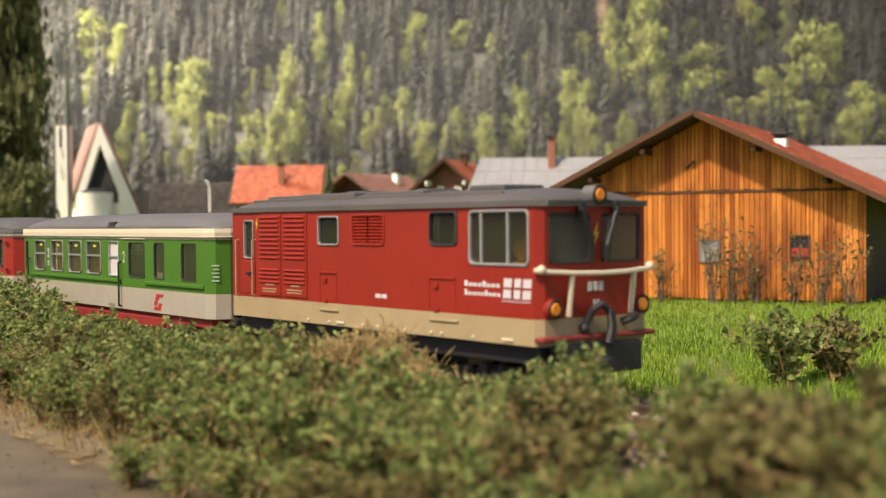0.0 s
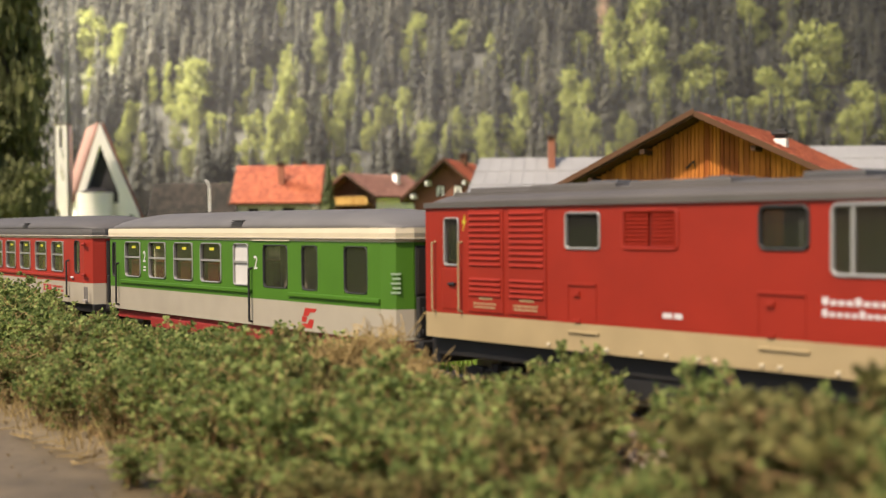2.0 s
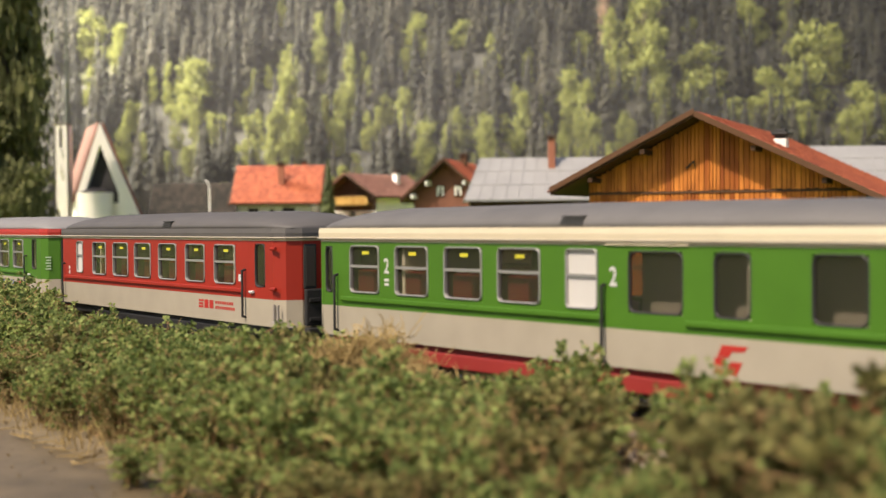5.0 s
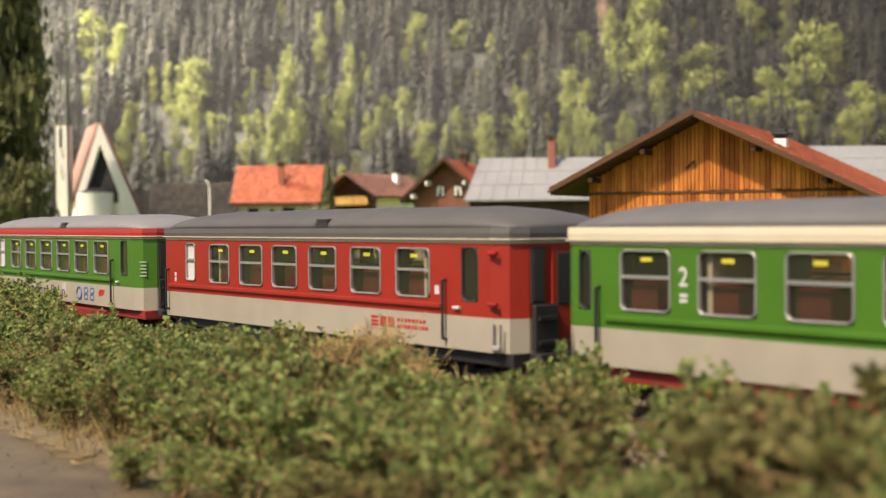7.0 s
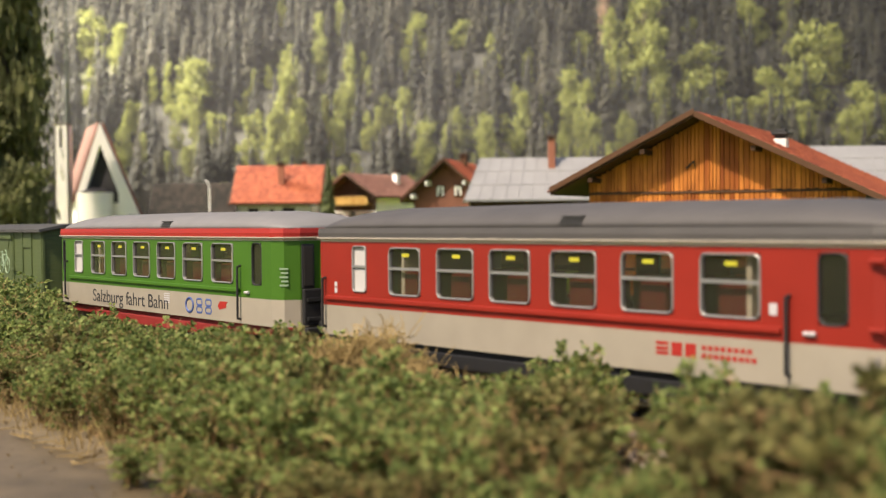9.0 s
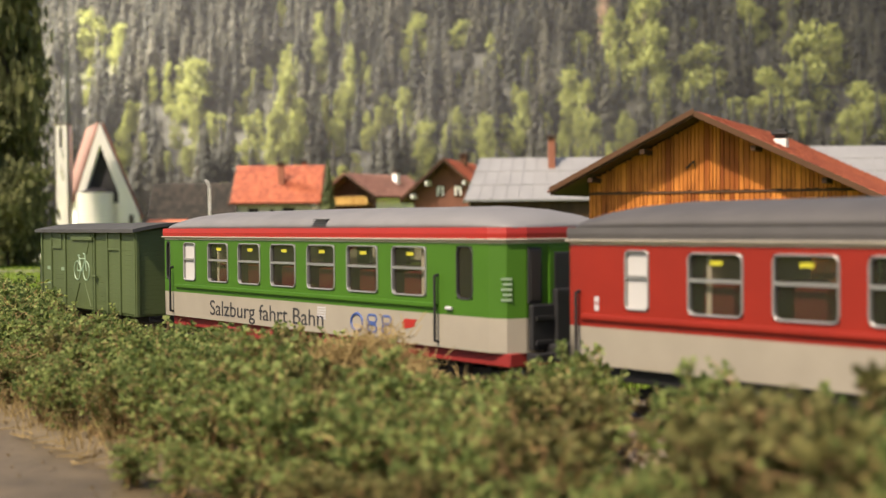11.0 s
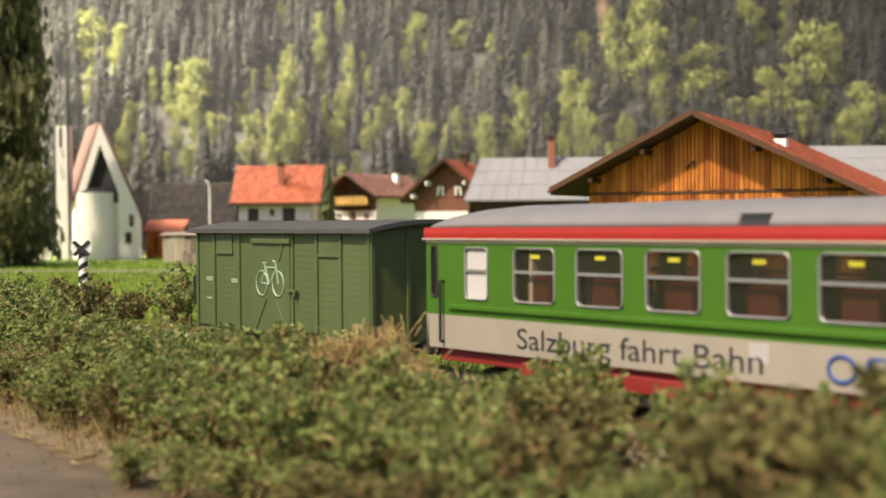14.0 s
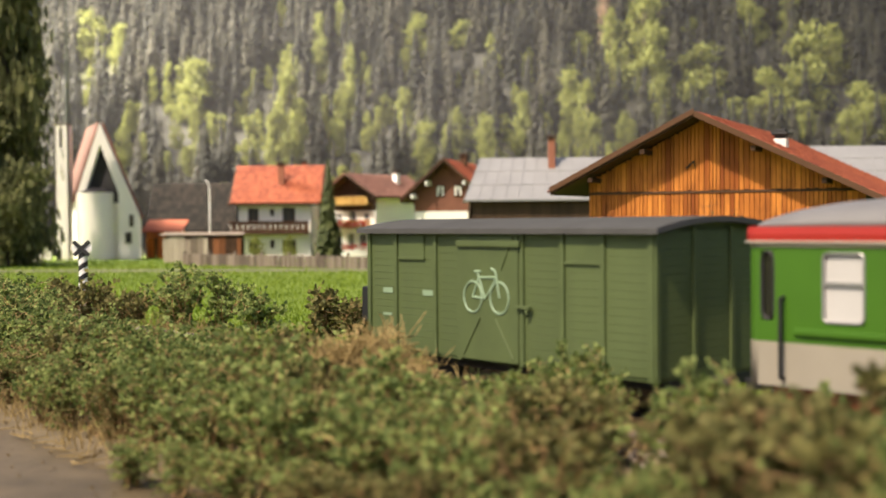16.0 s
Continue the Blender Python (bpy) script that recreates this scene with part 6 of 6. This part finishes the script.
def plant_copy(ob, m):
    """A copy at the pose and scale m, whatever scale the first one has."""
    return copy_thing(ob, m @ Matrix.Diagonal((1 / ob.scale.x, 1 / ob.scale.y, 1 / ob.scale.z, 1)))


def make_shrub(name, seed, m, label, leaf_mat, stem_mat, dry=False, height=18.0, radius=10.0, leaves=950, size=1.0, category="shrub", group=""):
    t = thing(name, label, category, m, group)
    st, lf = shrub_meshes(seed, height, radius, leaves, dry, size)
    a = new("branchwork", st.mesh("branchwork", stem_mat))
    a.parent = t
    b = new("foliage", lf.mesh("foliage", leaf_mat))
    b.parent = t
    return t


def along(table, s):
    for (a, h0), (b, h1) in zip(table, table[1:]):
        if a <= s <= b:
            return h0 + (h1 - h0) * (s - a) / (b - a)
    return table[0][1] if s < table[0][0] else table[-1][1]


def build_hedge():
    rnd = random.Random(21)
    label = "low green thyme-like shrub in the trackside hedge"
    off = Matrix.Translation((0, -3, -1))
    masters = [make_shrub("shrub", 30 + i, off, label, LEAF, STEM, leaves=1450, size=0.86, group="trackside hedge") for i in range(5)]
    masters.append(make_shrub("shrub", 40, off, "dull olive shrub in the trackside hedge", LEAFD, STEM, leaves=1350, size=0.86, group="trackside hedge"))
    used = set()

    def plant(i, m):
        if i in used:
            return plant_copy(masters[i], m)
        used.add(i)
        masters[i].matrix_basis = m
        return masters[i]

    rows = ((-17, ((-330, 15), (-200, 17), (-175, 18.0), (-127, 14), (-95, 11.5), (-66, 12.5), (-36, 14.5), (-14, 15), (0, 10), (12, 10), (30, 11), (44, 13), (50, 17), (59, 18), (66, 14), (72, 10), (80, 13), (100, 15), (140, 15)), 8.5),
            (-30, ((-330, 15), (-150, 18.5), (-100, 15.0), (-66, 14.0), (-36, 16), (-6, 17.5), (4, 13), (24, 13), (45, 13.5), (64, 17.5), (70, 13), (80, 17), (92, 15), (105, 19), (140, 19)), 8.0),
            (-43, ((-200, 15), (-113, 18), (-74, 15.5), (-40, 14.5), (-10, 15.5), (14, 17.5), (28, 15), (50, 16), (66, 16.0), (78, 20.5), (87, 17), (97, 20.5), (104, 17), (114, 22), (140, 22)), 8.0),
            (-55, ((-200, 10), (-60, 11), (-20, 12), (20, 14.0), (50, 16), (80, 17), (96, 21), (112, 19), (124, 23), (150, 23)), 8.0),
            (-66, ((20, 6), (45, 8), (70, 10), (100, 13), (120, 17), (150, 18)), 9.0))
    for side, table, step in rows:
        s = table[0][0]
        while s < 135:
            h = along(table, s) * rnd.uniform(0.88, 1.1)
            k = h / 18.0
            # more dull shrubs past s = 50: weaker light there put into leaf colour
            dull = rnd.random() < (0.16 if s < 50 else 0.55)
            i = 5 if dull else rnd.randrange(5)
            w = min(1.15, max(0.62, k * 1.05))
            m = on_track(s + rnd.uniform(-3, 3), side + rnd.uniform(-4, 4), 0.6) @ pose(0, 0, 0, 0, 0, rnd.uniform(0, 360)) @ Matrix.Diagonal((w, w, k, 1))
            p = m.translation / U
            # a gap in the hedge, fitted to the camera's sight line to the ballast
            room = 33.0 - 0.185 * p.y if abs(p.x - 0.172 * p.y) < 6.0 else 99.0
            if room > 6.0:
                plant(i, m if h < room else m @ Matrix.Diagonal((0.8, 0.8, room / h, 1)))
            s += step * rnd.uniform(0.8, 1.2)
    # shrubs that lean over the gap from both sides
    for sp, side, k, tilt in ((37, -13, 1.15, 42), (42, -16, 1.0, 48), (46, -20, 0.8, 38), (83, -10, 0.85, -45)):
        plant(int(sp) % 5, on_track(sp, side, 0.6) @ pose(0, 0, 0, 0, tilt, 0) @ Matrix.Diagonal((0.8, 0.8, k, 1)))
    # dry twigs in the hedge
    lab = "dry straw-coloured dead twigs in the hedge"
    d0 = make_shrub("dry_shrub", 50, on_track(4, -27, 0.6), lab, STRAW, STRAW, True, 15, 8, 560, category="dry shrub", group="dead twigs")
    for s, side, k in ((13, -24, 1.25), (9, -29, 1.1), (20, -22, 0.95), (4, -27, 0.95), (-5, -30, 0.85), (18, -30, 0.95), (24, -26, 0.9), (34, -27, 0.75), (-30, -50, 0.55), (-90, -40, 0.7), (50, -40, 0.75), (64, -46, 0.7), (30, -48, 0.8), (8, -52, 0.7), (-120, -30, 0.9), (-60, -52, 0.5)):
        copy_thing(d0, on_track(s, side, 0.6) @ pose(0, 0, 0, 0, 0, rnd.uniform(0, 360)) @ Matrix.Diagonal((0.78 * k, 0.78 * k, k, 1)))
    # shrubs in the meadow behind the track
    for x, y, h, r, kind in ((74, 268, 15.5, 15, 0), (88, 276, 14, 13, 1), (-88, 420, 22, 14, 0), (-76, 424, 18, 12, 0), (-34, 352, 17, 9, 1), (-24, 348, 15, 8, 1), (-148, 480, 15, 10, 1), (-160, 470, 12, 12, 0),
                             (115, 290, 13, 10, 0), (-150, 418, 12, 10, 0), (-118, 420, 17, 12, 1), (-105, 412, 14, 12, 1), (-135, 432, 14, 11, 1), (-126, 405, 12, 11, 1), (-60, 400, 13, 11, 0), (-96, 440, 15, 12, 0)):
        make_shrub("meadow_shrub", int(x * 7 + y), at(x, y, 0, 30), "brownish leaved shrub in the meadow" if kind else "loose green shrub in the meadow", LEAFD if kind else LEAF, STEM, False, h, r, 900, 1.25)
    # bare climbing shrubs before the barn
    for x, y, h in ((118, 544, 44), (126, 541, 40), (150, 529, 30), (97, 556, 26), (170, 519, 36), (134, 537, 30), (160, 524, 26)):
        make_shrub("climbing_shrub", int(x + y), at(x, y), "sparse leafless climber against the barn", LEAFD, BARK, False, h, 11, 90, 1.3)


def build_grass():
    rnd = random.Random(5)
    sp = Soup()

    def blade(x, y, z, h, w):
        a = rnd.uniform(0, 6.283)
        d = Vector((math.cos(a), math.sin(a), 0))
        s = Vector((-d.y, d.x, 0)) * w
        p = Vector((x, y, z))
        mid = p + d * h * 0.15 + Vector((0, 0, h * 0.6))
        n = len(sp.v)
        sp.v += [p - s, p + s, mid - s * 0.7, mid + s * 0.7, p + d * h * 0.45 + Vector((0, 0, h))]
        sp.f += [(n, n + 1, n + 3, n + 2), (n + 2, n + 3, n + 4)]

    for i in range(95000):
        y = 240 * (1320 / 240) ** rnd.random()
        x = rnd.uniform(-0.42, 0.42) * y
        # keep clear of the track: distance from the line of rails
        if (x * 0.78 + (y - 225) * 0.625) < 46:
            continue
        h = rnd.uniform(1.0, 2.4) if y < 700 else rnd.uniform(1.2, 2.6)
        blade(x, y, 0, h, 0.11 * (1 + y / 500))
    tagged(new("meadow_grass", sp.mesh("meadow_grass", BLADE)), "bright green meadow grass", "grass", kind="stuff")
    sp = Soup()
    for i in range(5200):
        m = on_track(rnd.uniform(-330, 130), rnd.choice((rnd.uniform(-64, -8), rnd.uniform(-64, -8), rnd.gauss(-58, 3), rnd.uniform(30, 48))), 0.5).translation / U
        h = rnd.uniform(2, 8)
        d = Vector((rnd.gauss(0, 0.5), rnd.gauss(0, 0.5), 1)).normalized() * h
        sp.strand(m, m + d, 0.10, 0.04)
    # dead stalks and runners that stand out among the leaves
    for i in range(2600):
        m = on_track(rnd.uniform(-200, 70), rnd.uniform(-60, -10), rnd.uniform(2.0, 12.0)).translation / U
        d = Vector((rnd.gauss(0, 0.8), rnd.gauss(0, 0.8), rnd.uniform(-0.1, 1))).normalized() * rnd.uniform(2, 6)
        e = m + d + Vector((0, 0, -0.25 * d.length))
        sp.strand(m, m + d * 0.6, 0.09, 0.07)
        sp.strand(m + d * 0.6, e, 0.07, 0.04)
    for i in range(60):
        m = on_track(rnd.uniform(-120, 40), -62 - abs(rnd.gauss(0, 5)), 1.1).translation / U
        a = rnd.uniform(0, 6.28)
        sp.strand(m, m + Vector((math.cos(a), math.sin(a), rnd.uniform(0, 0.15))) * rnd.uniform(2, 7), 0.14, 0.08)
    tagged(new("dry_grass", sp.mesh("dry_grass", STRAW)), "dry straw grass under the hedge", "grass", kind="stuff")


def conifer(seed, levels=22, per=10):
    """Spruce of height 1: drooping pointed boughs round a thin stem."""
    rnd = random.Random(seed)
    out = []
    for i in range(levels):
        t = i / levels
        z = 0.06 + 0.9 * t
        r = 0.185 * (1 - t) ** 0.9 + 0.012
        for j in range(per):
            a = rnd.uniform(0, 6.283)
            l = r * rnd.uniform(0.7, 1.15)
            d = Vector((math.cos(a), math.sin(a), 0))
            s = Vector((-d.y, d.x, 0)) * l * 0.24
            c = Vector((0, 0, z + rnd.uniform(-0.02, 0.02)))
            mid = c + d * l * 0.6 - Vector((0, 0, l * 0.18))
            tip = c + d * l - Vector((0, 0, l * rnd.uniform(0.3, 0.7)))
            out.append((c + Vector((0, 0, 0.03)), mid + s, tip))
            out.append((c + Vector((0, 0, 0.03)), tip, mid - s))
    out.append((Vector((0.012, 0, 0)), Vector((-0.012, 0, 0)), Vector((0, 0, 1))))
    out.append((Vector((0, 0.012, 0)), Vector((0, -0.012, 0)), Vector((0, 0, 1))))
    return np.array([[list(p) for p in tri] for tri in out])


LIGHT_TREES = [(-550, 1953, 80, 53), (-492, 1917, 70, 31), (-350, 1763, 96, 48), (-391, 1786, 73, 16), (-420, 1659, 75, 15), (-389, 1621, 59, 16), (-329, 1626, 42, 25),
               (-317, 1712, 47, 19), (-254, 1631, 78, 30), (-255, 1712, 54, 19), (-197, 1619, 155, 37), (-215, 1619, 96, 29), (-190, 1657, 90, 23), (-183, 1862, 102, 25),
               (-158, 1983, 81, 23), (-129, 1753, 116, 25), (-164, 1745, 56, 16), (-260, 2041, 56, 19), (-115, 1862, 47, 15), (-78, 1758, 44, 24), (-36, 1935, 75, 44),
               (-52, 1710, 74, 23)]
LIGHT_TREES_B = [(-21, 1616, 81, 33), (-39, 1826, 42, 21), (21, 1667, 72, 23), (34, 1963, 45, 36), (56, 1616, 92, 29), (108, 1672, 91, 27),
                 (53, 1849, 29, 15), (75, 1616, 51, 22), (114, 2117, 58, 38), (215, 1905, 56, 39), (178, 1720, 94, 35), (194, 1664, 102, 34), (248, 1806, 140, 37),
                 (246, 1684, 54, 23), (309, 1905, 139, 61), (303, 1791, 114, 57), (296, 1705, 85, 31), (392, 1948, 58, 35)]
LIGHT_TREES_C = [(372, 1791, 90, 73), (410, 1745, 44, 32), (484, 1963, 103, 49), (453, 1745, 87, 48), (548, 1953, 107, 31), (521, 1773, 129, 73), (572, 1834, 92, 42),
                 (492, 1702, 62, 46), (569, 1700, 81, 54), (540, 1659, 68, 38), (473, 1730, 47, 31), (579, 1672, 84, 46), (-272, 1543, 46, 28), (-262, 1452, 80, 34), (-183, 1225, 27, 16), (-151, 1225, 26, 14)]


# leaf tones lightened to imitate haze over the poplars
POPLAR = leafy("poplar_leaves", (0.12, 0.13, 0.055), (0.29, 0.29, 0.13), trans=0.6)


def broadleaf(seed, leaves=1500, bare=False):
    """Crown of height 1 and width 1: uneven clumps of leaves on limbs, with gaps."""
    rnd = random.Random(seed)
    trunk, crown = Soup(), Soup()
    trunk.strand((0, 0, -0.02), (0.02, 0, 0.5), 0.03, 0.02)
    trunk.strand((0.02, 0, 0.5), (0, 0.01, 0.95), 0.02, 0.006)
    clumps = []
    for i in range(34):
        t = rnd.uniform(0.05, 0.98)
        r = 0.5 * math.sin(math.pi * min(1, t * 0.75 + 0.22)) ** 0.8 * rnd.uniform(0.25, 0.85)
        a = rnd.uniform(0, 6.283)
        c = Vector((r * math.cos(a), r * math.sin(a), t))
        clumps.append((c, rnd.uniform(0.06, 0.16)))
        trunk.strand((0.01, 0, max(0.1, t - 0.18)), c, 0.008, 0.003)
    for i in range(leaves):
        c, r = rnd.choice(clumps)
        p = c + Vector((rnd.gauss(0, r * 0.75), rnd.gauss(0, r * 0.75), rnd.gauss(0, r * 0.34)))
        w = (rnd.uniform(-1, 1), rnd.uniform(-1, 1), rnd.uniform(-1, 1))
        if bare:
            crown.strand(p, p + Vector(w) * 0.12, 0.004, 0.002)
        else:
            crown.leaf(p, w, rnd.uniform(0.035, 0.065), rnd.uniform(0.028, 0.05), rnd)
    return trunk, crown


def build_woods():
    rnd = random.Random(77)
    masters = []
    for i in range(5):
        t = thing("broadleaf_tree", "yellow-green sunlit tree on the forest slope", "tree", at(0, -4000), "sunlit trees on the slope")
        a, b = broadleaf(60 + i, 2600)
        for nm, sp, mt in (("trunk", a, BARK), ("crown", b, LIME)):
            o = new(nm, sp.mesh(nm, mt))
            o.parent = t
        masters.append(t)
    light = LIGHT_TREES + LIGHT_TREES_B + LIGHT_TREES_C
    # smaller sunlit trees scattered over the lower slope
    while len(light) < 56 + 70:
        y = rnd.uniform(1535, 1900)
        x = rnd.uniform(-0.30, 0.16) * y
        w = rnd.uniform(11, 20)
        light.append((x, y, w * rnd.uniform(2.2, 3.6), w))
    for n, (x, y, h, w) in enumerate(light):
        m = at(x, y, hill_height(x, y) - 2, rnd.uniform(0, 360)) @ Matrix.Diagonal((w * 1.25, w * 1.25, h, 1))
        if n < 5:
            masters[n].matrix_basis = m
        else:
            plant_copy(masters[n % 5], m)
    p = thing("bare_tree", "bare pinkish tree on the forest slope", "tree", at(251, 1900, hill_height(251, 1900)) @ Matrix.Diagonal((34, 34, 150, 1)))
    a, b = broadleaf(91, 900, True)
    for nm, sp, mt in (("trunk", a, BARK), ("crown", b, PINK)):
        o = new(nm, sp.mesh(nm, mt))
        o.parent = p
    kinds = [conifer(i) for i in range(4)]
    blocks, tones = [], []
    cnt = 0
    for j in range(46):
        for i in range(84):
            y = 1492 + j * 25 + rnd.uniform(-11, 11)
            x = (-1.0 + 2.0 * i / 83) * 0.52 * y + rnd.uniform(-11, 11)
            z = hill_height(x, y)
            if z < 2 and x / y < -0.30:
                continue
            h = rnd.uniform(72, 122)
            if any(abs(x - a) < w * 0.5 + 6 and -h * 0.75 - 10 < y - b < 16 for a, b, _, w in light):
                if rnd.random() < 0.9:
                    continue
            a = rnd.uniform(0, 6.283)
            ca, sa = math.cos(a), math.sin(a)
            k = kinds[rnd.randrange(4)]
            w = h * rnd.uniform(0.8, 1.15)
            q = np.empty_like(k)
            q[..., 0] = (k[..., 0] * ca - k[..., 1] * sa) * w + x
            q[..., 1] = (k[..., 0] * sa + k[..., 1] * ca) * w + y
            q[..., 2] = k[..., 2] * h + z - 3
            blocks.append(q.reshape(-1, 3))
            tones.append(np.full(q.shape[0] * 3, rnd.random() ** 1.5 * 0.98))
            cnt += 1
    v = np.concatenate(blocks) * U
    n = len(v) // 3
    me = bpy.data.meshes.new("spruce_forest")
    me.vertices.add(len(v))
    me.vertices.foreach_set("co", v.astype(np.float32).ravel())
    me.loops.add(len(v))
    me.loops.foreach_set("vertex_index", np.arange(len(v), dtype=np.int32))
    me.polygons.add(n)
    me.polygons.foreach_set("loop_start", np.arange(0, len(v), 3, dtype=np.int32))
    me.update(calc_edges=True)
    me.attributes.new("tone", "FLOAT", "POINT").data.foreach_set("value", np.concatenate(tones).astype(np.float32))
    me.materials.append(NEEDLE)
    tagged(new("spruce_forest", me), "dense dark spruce forest on the slope", "forest", kind="stuff")
    # single trees near the houses
    for x, y, h, w, nm, lab in ((-113, 1232, 104, 0.9, "spruce_tree", "slim dark spruce beside the white house"),
                                (-432, 1180, 150, 1.0, "spruce_tree", "dark green spruce near the church")):
        t = thing(nm, lab, "tree", at(x, y))
        k = conifer(int(h), 34, 15) * np.array([h * w, h * w, h])
        sp = Soup()
        for tri in k:
            sp.tri(*tri)
        o = new("crown", sp.mesh("crown", leafy("spruce_green", (0.04, 0.055, 0.018), (0.11, 0.125, 0.04), trans=0.3)))
        o.parent = t
        bm = bm_new()
        rod(bm, (0, 0, 0), (0, 0, h * 0.9), h * 0.014, 0.3, n=8)
        part("trunk", bm, BARK, t)
    for x, y, h, w, sd in ((-392, 1120, 330, 92, 95), (-402, 1090, 150, 95, 96), (-425, 1170, 330, 110, 97), (-398, 1150, 210, 80, 98)):
        t = thing("poplar_tree", "tall dense green poplar near the church", "tree", at(x, y) @ Matrix.Diagonal((w, w, h, 1)))
        a, b = broadleaf(sd, 8000)
        for nm, sp, mt in (("trunk", a, BARK), ("crown", b, POPLAR)):
            o = new(nm, sp.mesh(nm, mt))
            o.parent = t


def build_haze_sheets():
    """Faint see-through sheets added before the slope to imitate haze lit by the spot."""
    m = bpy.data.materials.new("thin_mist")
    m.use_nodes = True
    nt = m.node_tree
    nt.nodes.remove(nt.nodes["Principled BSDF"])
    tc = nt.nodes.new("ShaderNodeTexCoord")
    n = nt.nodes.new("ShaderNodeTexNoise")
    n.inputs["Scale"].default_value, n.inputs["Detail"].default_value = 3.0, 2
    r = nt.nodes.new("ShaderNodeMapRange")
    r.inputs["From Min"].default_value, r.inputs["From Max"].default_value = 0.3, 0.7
    r.inputs["To Min"].default_value, r.inputs["To Max"].default_value = HAZE * 0.75, HAZE * 1.25
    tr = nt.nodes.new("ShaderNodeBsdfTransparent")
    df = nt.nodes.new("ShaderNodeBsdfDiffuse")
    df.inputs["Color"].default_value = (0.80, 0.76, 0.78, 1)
    # the sheets throw most light onwards, little of it back
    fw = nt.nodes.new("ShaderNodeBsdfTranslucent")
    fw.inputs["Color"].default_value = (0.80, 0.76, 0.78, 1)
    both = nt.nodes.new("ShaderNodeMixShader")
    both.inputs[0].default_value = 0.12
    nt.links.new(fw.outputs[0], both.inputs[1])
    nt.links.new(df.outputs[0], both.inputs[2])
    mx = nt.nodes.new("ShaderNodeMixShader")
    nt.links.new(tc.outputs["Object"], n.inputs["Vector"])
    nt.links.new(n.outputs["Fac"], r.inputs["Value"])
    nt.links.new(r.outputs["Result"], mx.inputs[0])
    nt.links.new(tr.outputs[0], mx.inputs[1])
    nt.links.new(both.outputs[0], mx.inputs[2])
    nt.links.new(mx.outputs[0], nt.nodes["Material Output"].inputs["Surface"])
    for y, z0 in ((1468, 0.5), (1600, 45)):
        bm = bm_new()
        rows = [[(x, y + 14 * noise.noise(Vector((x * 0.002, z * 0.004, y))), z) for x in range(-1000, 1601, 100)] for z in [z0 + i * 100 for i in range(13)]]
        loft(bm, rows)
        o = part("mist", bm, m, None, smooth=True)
        tagged(o, "faint see-through sheet imitating haze before the forest slope", "mist", kind="stuff")


HAZE = 0.052
build_hedge()
build_grass()
build_woods()
build_haze_sheets()


# ---- movement ----
def motions():
    for ob, center in VEHICLES:
        walk(ob, [(t * 0.5, on_track(center + travel(t * 0.5))) for t in range(33)])
    steps = [min(16.0, i * 4 / 30) for i in range(121)]
    for ob, x, z, r in WHEELSETS:
        rows = [(t, pose(x * U, 0, z * U) @ Matrix.Rotation((travel(t) + 292.0) / r, 4, "Y")) for t in steps]
        walk(ob, rows)


motions()
